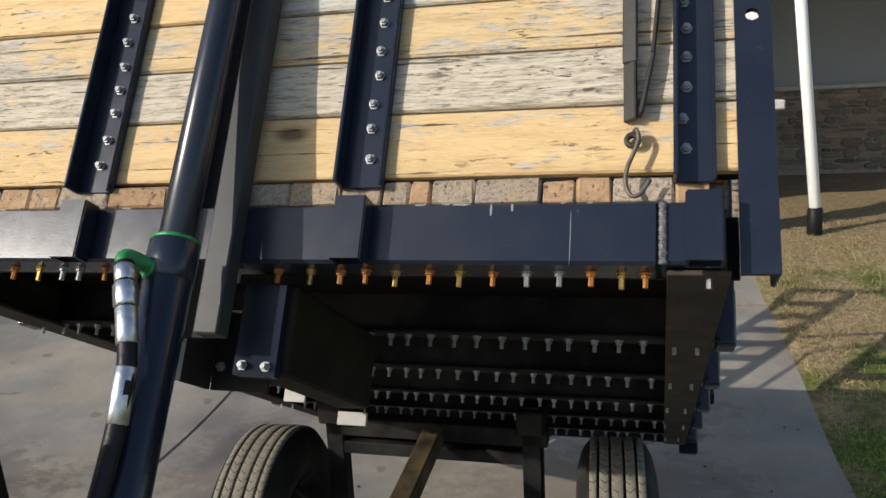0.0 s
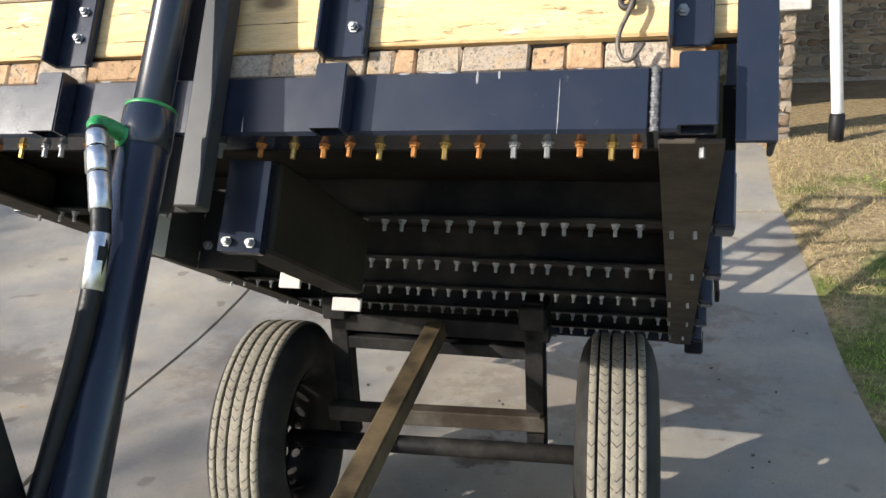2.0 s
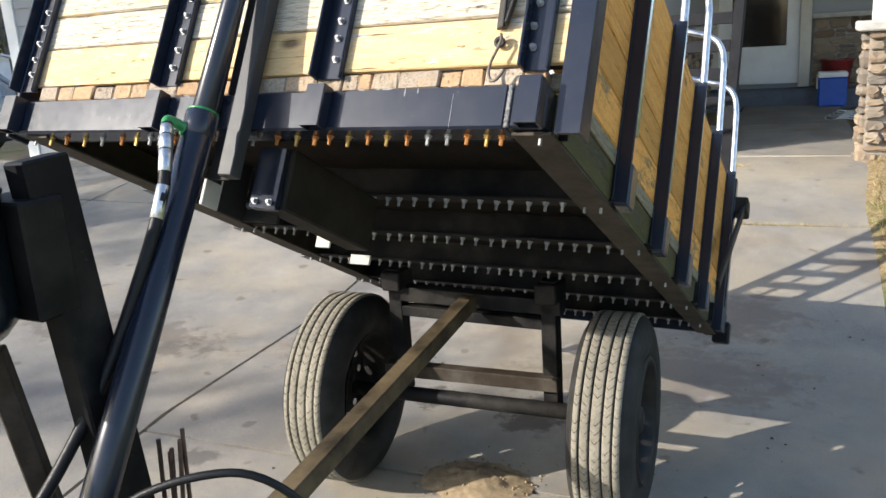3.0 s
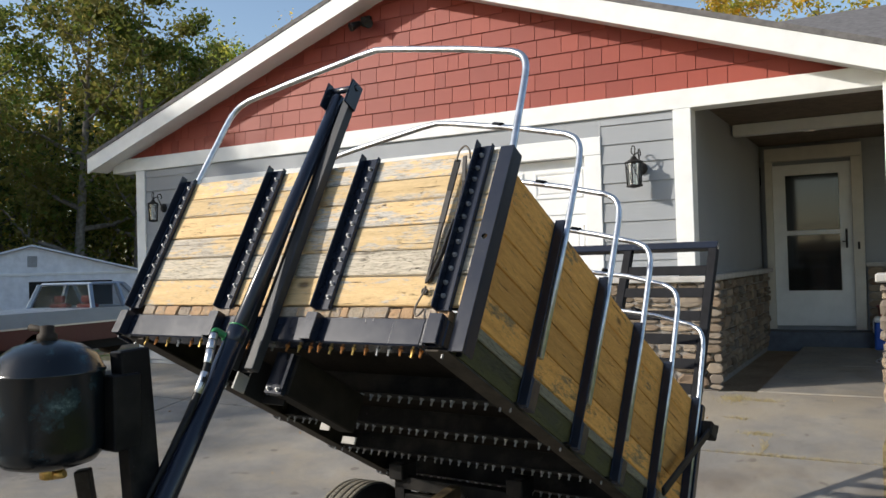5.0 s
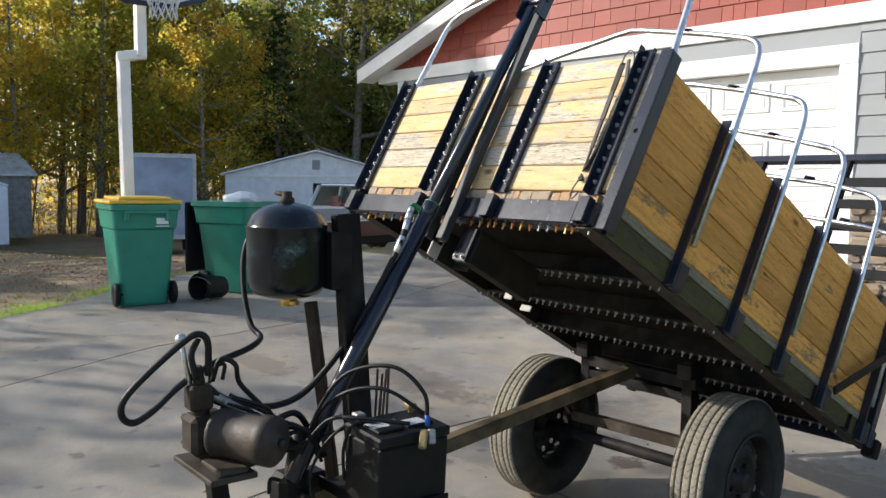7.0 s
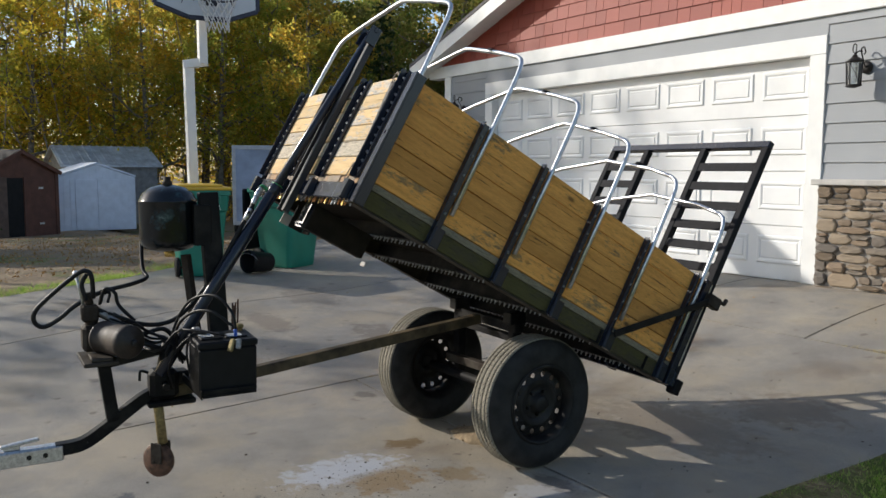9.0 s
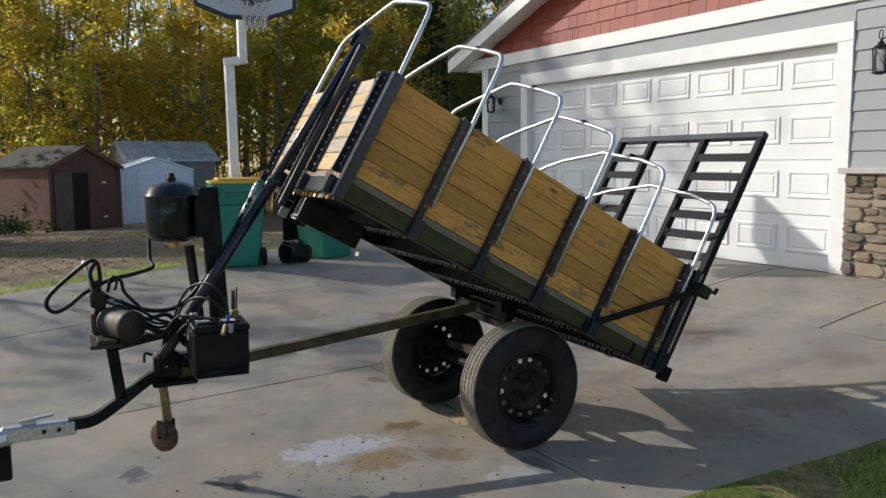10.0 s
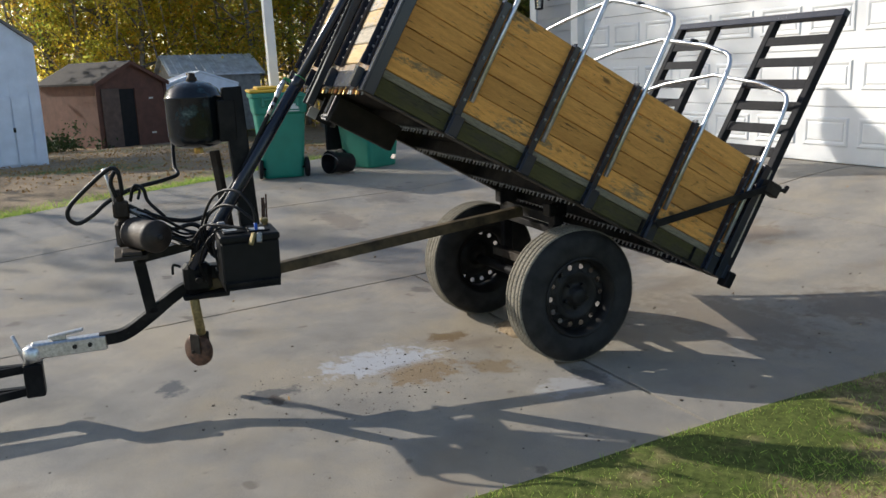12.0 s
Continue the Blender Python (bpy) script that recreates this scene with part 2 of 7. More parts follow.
def concrete():
    k = Mat("driveway_concrete")
    co = k.coords()
    a, b, c, d = k.noise(co, 0.45, 5, 0.6), k.noise(co, 3.5, 6, 0.65), k.noise(co, 70, 5, 0.7), k.noise(co, 500, 2)
    grit = k.noise(co, 210, 4, 0.75)
    col = k.ramp(k.math("ADD", k.math("MULTIPLY", a, 0.55), k.math("MULTIPLY", b, 0.45)), [(0.30, (0.17, 0.158, 0.142)), (0.47, (0.255, 0.238, 0.212)), (0.57, (0.33, 0.298, 0.248)), (0.72, (0.43, 0.385, 0.31))])
    tan = k.ramp(k.noise(k.coords((1, 1, 1), shift=(7.3, 2.1, 0)), 1.3, 5, 0.65), [(0.46, (0, 0, 0)), (0.62, (1, 1, 1))])
    col = k.mix(k.math("MULTIPLY", tan, 0.5), col, (0.38, 0.315, 0.22))
    col = k.mix(k.math("MULTIPLY", k.ramp(grit, [(0.36, (1, 1, 1)), (0.46, (0, 0, 0))]), 0.6), col, (0.10, 0.088, 0.072))
    col = k.mix(k.math("MULTIPLY", k.ramp(grit, [(0.60, (0, 0, 0)), (0.70, (1, 1, 1))]), 0.55), col, (0.58, 0.54, 0.47))
    stain = k.ramp(k.noise(k.coords((0.9, 0.7, 1), shift=(3.1, 1.7, 0)), 1.1, 4, 0.55), [(0.60, (0, 0, 0)), (0.70, (1, 1, 1))])
    col = k.mix(k.math("MULTIPLY", stain, 0.6), col, (0.15, 0.115, 0.085))
    spots = k.ramp(k.noise(co, 7.5, 2, 0.4), [(0.69, (0, 0, 0)), (0.74, (1, 1, 1))])
    col = k.mix(k.math("MULTIPLY", spots, 0.6), col, (0.13, 0.105, 0.085))
    # spills and other blotches: place, size, colour, strength
    ragged = k.noise(co, 11.0, 6, 0.7)
    for cx, cy, rx, ry, tone, amount in (
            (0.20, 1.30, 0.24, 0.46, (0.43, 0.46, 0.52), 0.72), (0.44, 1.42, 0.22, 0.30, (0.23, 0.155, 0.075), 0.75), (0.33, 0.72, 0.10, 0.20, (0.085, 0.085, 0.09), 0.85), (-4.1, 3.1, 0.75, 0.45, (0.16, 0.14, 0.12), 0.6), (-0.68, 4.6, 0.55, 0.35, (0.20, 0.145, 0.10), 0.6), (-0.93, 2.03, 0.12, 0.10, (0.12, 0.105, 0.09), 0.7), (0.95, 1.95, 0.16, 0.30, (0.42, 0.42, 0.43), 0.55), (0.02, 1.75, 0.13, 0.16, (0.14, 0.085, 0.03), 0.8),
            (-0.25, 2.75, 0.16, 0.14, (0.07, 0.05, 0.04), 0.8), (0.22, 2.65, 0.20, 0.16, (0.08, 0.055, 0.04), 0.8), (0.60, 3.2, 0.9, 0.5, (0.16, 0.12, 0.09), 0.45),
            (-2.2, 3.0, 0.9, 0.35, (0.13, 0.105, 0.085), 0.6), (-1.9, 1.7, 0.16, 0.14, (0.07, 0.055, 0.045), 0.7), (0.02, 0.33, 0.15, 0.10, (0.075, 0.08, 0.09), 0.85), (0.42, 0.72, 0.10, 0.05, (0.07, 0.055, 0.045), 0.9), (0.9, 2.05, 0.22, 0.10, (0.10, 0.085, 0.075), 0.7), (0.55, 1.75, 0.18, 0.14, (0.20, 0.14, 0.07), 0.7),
            (-0.9, 3.3, 0.5, 0.7, (0.17, 0.13, 0.10), 0.5), (0.85, 3.9, 0.5, 0.4, (0.15, 0.11, 0.08), 0.5), (-3.2, 2.3, 0.7, 0.25, (0.15, 0.12, 0.10), 0.5)):
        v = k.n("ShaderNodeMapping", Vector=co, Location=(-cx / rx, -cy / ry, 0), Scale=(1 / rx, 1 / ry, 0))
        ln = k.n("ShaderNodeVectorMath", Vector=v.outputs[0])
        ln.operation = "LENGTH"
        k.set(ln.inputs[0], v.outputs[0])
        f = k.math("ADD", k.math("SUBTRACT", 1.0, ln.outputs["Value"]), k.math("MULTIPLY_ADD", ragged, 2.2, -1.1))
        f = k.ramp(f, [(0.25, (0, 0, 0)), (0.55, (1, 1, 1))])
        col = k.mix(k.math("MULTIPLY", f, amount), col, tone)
    speck = k.ramp(c, [(0.30, (1, 1, 1)), (0.40, (0, 0, 0))])
    col = k.mix(k.math("MULTIPLY", speck, 0.35), col, (0.18, 0.16, 0.14))
    return k.done(col, k.math("MULTIPLY_ADD", b, 0.25, 0.6), 0, k.math("ADD", k.math("ADD", c, d), grit), 0.5, 0.004, 0.3)


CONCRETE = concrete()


def soil():
    k = Mat("yard_soil")
    co = k.coords()
    a, b, c = k.noise(co, 0.25, 5, 0.6), k.noise(co, 2.0, 6, 0.7), k.noise(co, 26, 6, 0.75)
    col = k.ramp(k.math("ADD", k.math("MULTIPLY", b, 0.5), k.math("MULTIPLY", c, 0.5)), [(0.32, (0.18, 0.13, 0.085)), (0.55, (0.36, 0.275, 0.185)), (0.72, (0.54, 0.43, 0.30))])
    green = k.ramp(k.math("ADD", k.math("MULTIPLY", a, 0.7), k.math("MULTIPLY", b, 0.3)), [(0.54, (0, 0, 0)), (0.64, (1, 1, 1))])
    grass = k.ramp(c, [(0.3, (0.06, 0.10, 0.02)), (0.7, (0.20, 0.26, 0.06))])
    return k.done(k.mix(green, col, grass), 0.95, 0, c, 0.8, 0.03, 0.1)


SOIL = soil()


def lawn_soil():
    k = Mat("lawn_soil")
    c = k.noise(k.coords(), 30, 6, 0.75)
    b = k.noise(k.coords(), 1.6, 4, 0.6)
    g = k.ramp(c, [(0.3, (0.045, 0.06, 0.016)), (0.7, (0.16, 0.19, 0.05))])
    far = k.math("MULTIPLY_ADD", k.n("ShaderNodeSeparateXYZ", Vector=k.coords()).outputs[1], 0.16, -0.72)
    dry = k.ramp(k.math("ADD", b, k.math("MAXIMUM", far, 0.0)), [(0.48, (0, 0, 0)), (0.62, (1, 1, 1))])
    straw = k.ramp(c, [(0.35, (0.15, 0.105, 0.055)), (0.65, (0.42, 0.32, 0.18))])
    return k.done(k.mix(dry, g, straw), 0.95, 0, c, 0.7, 0.02, 0.1)


LAWN = lawn_soil()


def leaf_mat(name, tones, trans=0.35, patch=None):
    """Leaves: each card a tone of its own, some light through them."""
    k = Mat(name)
    geo = k.n("ShaderNodeNewGeometry")
    rnd = geo.outputs["Random Per Island"]
    n = len(tones)
    col = k.ramp(rnd, [(i / max(1, n - 1), c) for i, c in enumerate(tones)])
    if patch:
        spot = k.ramp(k.noise(k.coords(), 0.75, 3, 0.6), [(0.46, (0, 0, 0)), (0.58, (1, 1, 1))])
        col = k.mix(k.math("MULTIPLY", spot, 0.85), col, patch)
    obj = k.random()
    tint = k.n("ShaderNodeHueSaturation", Color=col, Value=k.math("MULTIPLY_ADD", obj, 0.4, 0.8), Hue=k.math("MULTIPLY_ADD", obj, 0.03, 0.485))
    tl = k.n("ShaderNodeBsdfTranslucent", Color=tint.outputs[0])
    mx = k.n("ShaderNodeMixShader", Fac=trans)
    k.done(tint.outputs[0], 0.55, 0, None, spec=0.25)
    out = k.t.nodes["Material Output"]
    k.t.links.new(k.b.outputs[0], mx.inputs[1])
    k.t.links.new(tl.outputs[0], mx.inputs[2])
    k.t.links.new(mx.outputs[0], out.inputs[0])
    return k.m


LEAF_GREEN = leaf_mat("green_leaves", [(0.22, 0.32, 0.05), (0.32, 0.42, 0.07), (0.44, 0.50, 0.10), (0.48, 0.46, 0.09), (0.20, 0.27, 0.05)], 0.84, (0.52, 0.46, 0.09))
LEAF_GOLD = leaf_mat("golden_leaves", [(0.80, 0.56, 0.08), (0.92, 0.68, 0.11), (0.70, 0.52, 0.09), (0.54, 0.50, 0.10), (0.86, 0.46, 0.07)], 0.84, (0.36, 0.40, 0.08))
LEAF_MIX = leaf_mat("turning_leaves", [(0.38, 0.40, 0.07), (0.66, 0.48, 0.08), (0.46, 0.44, 0.09), (0.72, 0.40, 0.07), (0.36, 0.38, 0.07)], 0.84)
LEAF_DEEP = leaf_mat("deep_green_leaves", [(0.07, 0.125, 0.02), (0.12, 0.18, 0.032), (0.18, 0.235, 0.042), (0.28, 0.27, 0.06), (0.09, 0.14, 0.025)], 0.55, (0.26, 0.23, 0.06))
LEAF_DARK = leaf_mat("dark_needles", [(0.02, 0.045, 0.012), (0.035, 0.06, 0.015), (0.05, 0.075, 0.02)], 0.15)
BARK = simple("tree_bark", (0.20, 0.175, 0.145), 0.9, 0, 0.5, 9, 0.8, 50)
GRASS = leaf_mat("grass_blades", [(0.13, 0.25, 0.03), (0.24, 0.40, 0.055), (0.38, 0.52, 0.09), (0.46, 0.50, 0.14), (0.56, 0.46, 0.22)], 0.5)


def stone_mat():
    k = Mat("ledge_stone")
    rnd = k.random()
    co = k.coords()
    a, b = k.noise(co, 9, 6, 0.65), k.noise(co, 70, 5, 0.7)
    base = k.ramp(rnd, [(0.0, (0.10, 0.075, 0.05)), (0.25, (0.28, 0.21, 0.145)), (0.5, (0.15, 0.135, 0.12)), (0.75, (0.38, 0.30, 0.21)), (1.0, (0.19, 0.125, 0.08))])
    col = k.mix(k.math("MULTIPLY", a, 0.5), base, (0.16, 0.135, 0.11))
    return k.done(col, 0.85, 0, k.math("ADD", a, k.math("MULTIPLY", b, 0.4)), 0.7, 0.012, 0.2)


STONE = stone_mat()
MORTAR = simple("stone_mortar", (0.29, 0.265, 0.235), 0.9, 0, 0.3, 20, 0.5, 120)
CAP_STONE = simple("cap_stone", (0.46, 0.44, 0.41), 0.8, 0, 0.2, 12, 0.5, 90)
BIN_GREEN = simple("green_bin_plastic", (0.014, 0.21, 0.15), 0.42, 0, 0.15, 5, 0.15, 200)
BIN_YELLOW = simple("yellow_bin_lid", (0.75, 0.47, 0.05), 0.45, 0, 0.12, 6, 0.15, 200)
PLASTIC_BLACK = simple("black_plastic", (0.010, 0.010, 0.011), 0.5, 0, 0.3, 20, 0.2, 260, 0.2)
BROWN_SHED = simple("brown_shed_boards", (0.13, 0.055, 0.036), 0.75, 0, 0.25, 5, 0.4, 60)
WHITE_SHED = simple("white_shed_steel", (0.76, 0.81, 0.90), 0.55, 0, 0.1, 4, 0.2, 60)
SHED_ROOF = simple("corrugated_roof", (0.55, 0.58, 0.61), 0.5, 0.5, 0.35, 3, 0.3, 40)
DARK_ROOF = simple("dark_roof", (0.032, 0.027, 0.024), 0.9, 0, 0.3, 10, 0.6, 60)
ROOF = simple("asphalt_shingles", (0.16, 0.15, 0.145), 0.95, 0, 0.35, 14, 0.7, 70)
# near black used where shade is put into the colour
VOID = simple("shade_black", (0.012, 0.011, 0.010), 0.9, 0, 0.3, 8, 0.1)
BLUE_PLASTIC = simple("blue_cooler_plastic", (0.01, 0.08, 0.42), 0.4, 0, 0.12, 12, 0.1)


# ---- mesh helpers ----
def part(name, bm, material, parent=None, label="", m=None):
    """Links a bmesh as one mesh object, under a thing or a part when a parent is given."""
    me = bpy.data.meshes.new(name)
    bm.to_mesh(me)
    bm.free()
    me.materials.append(material)
    ob = new(name, me)
    if parent is not None:
        ob.parent = parent
    if m is not None:
        ob.matrix_basis = m
    if label:
        ob["label"] = label
    return ob


def thing(name, m, label, category, group="", kind=""):
    ob = new(name)
    ob.matrix_basis = m
    ob.empty_display_size = 0.1
    return tagged(ob, label, category, group, kind)


def add_box(bm, lo, hi, bevel=0.0, m=None, seg=1):
    made = bmesh.ops.create_cube(bm, size=1.0)["verts"]
    c = [(a + b) / 2 for a, b in zip(lo, hi)]
    d = [abs(b - a) for a, b in zip(lo, hi)]
    for v in made:
        v.co = Vector((c[0] + v.co.x * d[0], c[1] + v.co.y * d[1], c[2] + v.co.z * d[2]))
    if bevel > 0:
        edges = list({e for v in made for e in v.link_edges})
        out = bmesh.ops.bevel(bm, geom=edges, offset=min(bevel, min(d) * 0.45), segments=seg, affect="EDGES", profile=0.5)
        made = list({v for f in out["faces"] for v in f.verts} | {v for v in made if v.is_valid})
    if m is not None:
        for v in made:
            v.co = m @ v.co
    return bm


def box(lo, hi, bevel=0.0, m=None, seg=1):
    return add_box(bmesh.new(), lo, hi, bevel, m, seg)


def frame_on(a, b):
    """A matrix whose z axis runs from a to b, at a."""
    a, b = Vector(a), Vector(b)
    q = (b - a).to_track_quat("Z", "Y")
    return Matrix.Translation(a) @ q.to_matrix().to_4x4()


def add_bar(bm, a, b, wx, wy, bevel=0.003, roll=0.0):
    """A straight square bar from a to b."""
    L = (Vector(b) - Vector(a)).length
    m = frame_on(a, b) @ Matrix.Rotation(radians(roll), 4, "Z")
    return add_box(bm, (-wx / 2, -wy / 2, 0), (wx / 2, wy / 2, L), bevel, m)


def add_lathe(bm, profile, m, n=20, cap=True):
    """A turned shape: profile of (radius, height) about z, placed by m."""
    rings = []
    for r, h in profile:
        if r < 1e-5:
            rings.append([bm.verts.new(m @ Vector((0, 0, h)))])
        else:
            rings.append([bm.verts.new(m @ Vector((r * math.cos(2 * math.pi * i / n), r * math.sin(2 * math.pi * i / n), h))) for i in range(n)])
    for p, q in zip(rings, rings[1:]):
        for i in range(n):
            j = (i + 1) % n
            if len(p) == 1 and len(q) == 1:
                continue
            if len(p) == 1:
                f = bm.faces.new((p[0], q[j], q[i]))
            elif len(q) == 1:
                f = bm.faces.new((p[i], p[j], q[0]))
            else:
                f = bm.faces.new((p[i], p[j], q[j], q[i]))
            f.smooth = True
    if cap:
        if len(rings[0]) > 1:
            bm.faces.new(list(reversed(rings[0])))
        if len(rings[-1]) > 1:
            bm.faces.new(rings[-1])
    return bm


def add_rod(bm, a, b, r, n=16):
    L = (Vector(b) - Vector(a)).length
    e = min(r * 0.15, L * 0.1)
    return add_lathe(bm, [(r - e, 0), (r, e), (r, L - e), (r - e, L)], frame_on(a, b), n)


def smooth_path(points, steps=6):
    """Catmull-Rom through the points."""
    P = [Vector(p) for p in points]
    P = [P[0] * 2 - P[1]] + P + [P[-1] * 2 - P[-2]]
    out = []
    for i in range(1, len(P) - 2):
        for k in range(steps):
            t = k / steps
            a, b, c, d = P[i - 1], P[i], P[i + 1], P[i + 2]
            out.append(0.5 * (2 * b + (c - a) * t + (2 * a - 5 * b + 4 * c - d) * t * t + (3 * b - a - 3 * c + d) * t ** 3))
    return out + [P[-2]]


def add_tube(bm, points, r, n=10):
    """A round tube along a polyline."""
    P = [Vector(p) for p in points]
    up = Vector((0.13, 0.31, 0.94))
    rings = []
    for i, p in enumerate(P):
        d = (P[min(i + 1, len(P) - 1)] - P[max(i - 1, 0)]).normalized()
        x = d.cross(up)
        if x.length < 0.05:
            x = d.cross(Vector((1, 0, 0)))
        x.normalize()
        up = x.cross(d)
        rings.append([bm.verts.new(p + (x * math.cos(2 * math.pi * k / n) + up * math.sin(2 * math.pi * k / n)) * r) for k in range(n)])
    for p, q in zip(rings, rings[1:]):
        for i in range(n):
            f = bm.faces.new((p[i], p[(i + 1) % n], q[(i + 1) % n], q[i]))
            f.smooth = True
    bm.faces.new(list(reversed(rings[0])))
    bm.faces.new(rings[-1])
    return bm


def prism(outline, y0, y1):
    """A solid from an outline in x and z, between two depths."""
    bm = bmesh.new()
    a = [bm.verts.new((x, y0, z)) for x, z in outline]
    b = [bm.verts.new((x, y1, z)) for x, z in outline]
    bm.faces.new(a)
    bm.faces.new(list(reversed(b)))
    n = len(a)
    for i in range(n):
        bm.faces.new((a[i], b[i], b[(i + 1) % n], a[(i + 1) % n]))
    bmesh.ops.recalc_face_normals(bm, faces=bm.faces)
    return bm


def ease(a):
    a = min(1.0, max(0.0, a))
    return a * a * (3 - 2 * a)


def ground_z(x, y):
    """The drive lies flat under the trailer and rises to the house and to the yard."""
    a = ease((y - 3.3) / 3.4)
    fall = 0.62 * min(1.0, max(0.0, (-x - 8.5) / 13.0)) + 0.45 * ease((-x - 8.4) / 3.5) * ease((y - 4.0) / 3.0)
    return 0.4 * a + 0.22 * ease((-x - 0.8) / 5.5) * (1 - a) - fall


# ---- ground ----
def drive_left(y):
    """The drive's edge towards the yard."""
    pts = [(-14, -0.5), (-6, -2.6), (-0.5, -4.85), (1.75, -6.1), (2.7, -7.0), (4.5, -8.2), (6.0, -8.6), (30, -8.6)]
    for (y0, x0), (y1, x1) in zip(pts, pts[1:]):
        if y <= y1:
            return x0 + (x1 - x0) * max(0, (y - y0) / (y1 - y0))
    return pts[-1][1]


def drive_right(y):
    return 1.585 + 0.03 * math.sin(y * 1.7) + (0.12 * ease((y - 5.2) / 1.2)) + 0.35 * ease((-y - 0.2) / 3.0)


bm = bmesh.new()
xs = sorted(set([-400, -200, -90, -60, -45] + [-34 + 0.8 * i for i in range(70)] + [24, 30, 45, 90, 200, 400]))
ys = sorted(set([-400, -200, -90, -50, -30, -20] + [-15 + 0.6 * i for i in range(70)] + [29, 33, 40, 60, 90, 200, 400]))
grid = {}
for i, x in enumerate(xs):
    for j, y in enumerate(ys):
        near = abs(x) < 30 and abs(y) < 30
        bump_z = 0.03 * noise.noise(Vector((x * 0.5, y * 0.5, 0))) if near else 0.0
        inside = drive_left(y) - 0.2 < x < drive_right(y) + 0.1 and -13 < y < 12
        grid[i, j] = bm.verts.new((x, y, ground_z(x, y) - 0.03 + (0 if inside else bump_z) - (0.03 if inside else 0.0)))
for i in range(len(xs) - 1):
    for j in range(len(ys) - 1):
        bm.faces.new((grid[i, j], grid[i + 1, j], grid[i + 1, j + 1], grid[i, j + 1])).smooth = True
ground = tagged(part("ground", bm, SOIL), "leaf-strewn sandy soil yard with patchy grass", "ground", kind="structure")

# lawn beside the drive
bm = bmesh.new()
rows = []
for j in range(60):
    y = -9 + j * 0.3
    rows.append([bm.verts.new((drive_right(y) - 0.03 + dx, y, ground_z(2, y) + (0.0 if dx == 0 else 0.02 + 0.02 * noise.noise(Vector((dx, y, 3)))))) for dx in (0, 0.08, 0.3, 0.8, 1.6, 3, 6, 12)])
for p, q in zip(rows, rows[1:]):
    for i in range(len(p) - 1):
        bm.faces.new((p[i], p[i + 1], q[i + 1], q[i])).smooth = True
lawn = tagged(part("lawn", bm, LAWN), "autumn lawn with dry patches beside the drive", "lawn", kind="structure")

# concrete drive in slabs with open joints
drive = tagged(part("driveway", box((-0.2, -0.2, -0.3), (0.2, 0.2, -0.25)), CONCRETE), "pale stained concrete driveway in large slabs", "driveway", kind="structure")
JX = [-30, -3.95, -1.27, 9]
JY = [-13, -3.6, -0.75, 2.15, 5.12, 6.66]


def joint_x(x, y):
    """The long joints run a little askew."""
    if x == -1.27:
        return -1.31 + 0.15 * max(0.0, 2.3 - max(y, -1.0))
    if x == -3.95:
        return -4.06 + (0.40 if y < 1.85 else 0.125) * (1.85 - max(y, -1.0))
    return x


def slab(x0, x1, y0, y1):
    bm = bmesh.new()
    ny = max(2, int((y1 - y0) / 0.2))
    top = []
    for j in range(ny + 1):
        y = y0 + 0.009 + (y1 - y0 - 0.018) * j / ny
        a, b = max(joint_x(x0, y) + 0.009, drive_left(y)), min(joint_x(x1, y) - 0.009, drive_right(y))
        if b - a < 0.02:
            a, b = (a, a + 0.02) if a > joint_x(x0, y) + 0.1 else (b - 0.02, b)
        nx = 10
        top.append([bm.verts.new((a + (b - a) * i / nx, y, ground_z(a + (b - a) * i / nx, y))) for i in range(nx + 1)])
    low = [[bm.verts.new(v.co - Vector((0, 0, 0.12))) for v in r] for r in top]
    for p, q in zip(top, top[1:]):
        for i in range(10):
            bm.faces.new((p[i], p[i + 1], q[i + 1], q[i]))
    rim = [r[0] for r in top] + top[-1][1:] + [r[-1] for r in reversed(top[:-1])] + list(reversed(top[0][1:-1]))
    rim2 = [r[0] for r in low] + low[-1][1:] + [r[-1] for r in reversed(low[:-1])] + list(reversed(low[0][1:-1]))
    for i in range(len(rim)):
        j = (i + 1) % len(rim)
        bm.faces.new((rim[i], rim[j], rim2[j], rim2[i]))
    bmesh.ops.recalc_face_normals(bm, faces=bm.faces)
    part("slab", bm, CONCRETE, drive)


for x0, x1 in zip(JX, JX[1:]):
    rows_y = JY if x1 > 0 else [-13, 5.12, 6.66]
    for y0, y1 in zip(rows_y, rows_y[1:]):
        if x1 > 0 and y0 > 5:
            slab(x0, 0.2, y0, y1)
            slab(0.2, x1, y0, y1)
        else:
            slab(x0, x1, y0, y1)
# walk to the front door
for y0, y1 in ((6.67, 8.6), (8.61, 10.45)):
    bm = bmesh.new()
    add_box(bm, (0.62, y0, 0.25), (1.66, y1 - 0.008, 0.405), 0.008)
    part("slab", bm, CONCRETE, drive)

# ---- house ----
YW, DOOR_L, DOOR_R, DOOR_T = 6.68, -5.685, -0.83, 2.52
GL, GR = -6.86, 0.0
FZ0, FZ1 = 2.86, 3.03


def siding_run(x0, x1, z0, z1, y, parent, course=0.178):
    """Lap siding boards on a wall that faces the drive."""
    z = z0
    while z < z1 - 0.02:
        top = min(z + course, z1)
        bm = bmesh.new()
        v = [bm.verts.new(c) for c in ((x0, y - 0.018, z), (x1, y - 0.018, z), (x1, y - 0.004, top + 0.0), (x0, y - 0.004, top + 0.0), (x0, y, z), (x1, y, z))]
        bm.faces.new((v[0], v[1], v[2], v[3]))
        bm.faces.new((v[4], v[5], v[1], v[0]))
        part("siding_board", bm, SIDING, parent)
        z = top


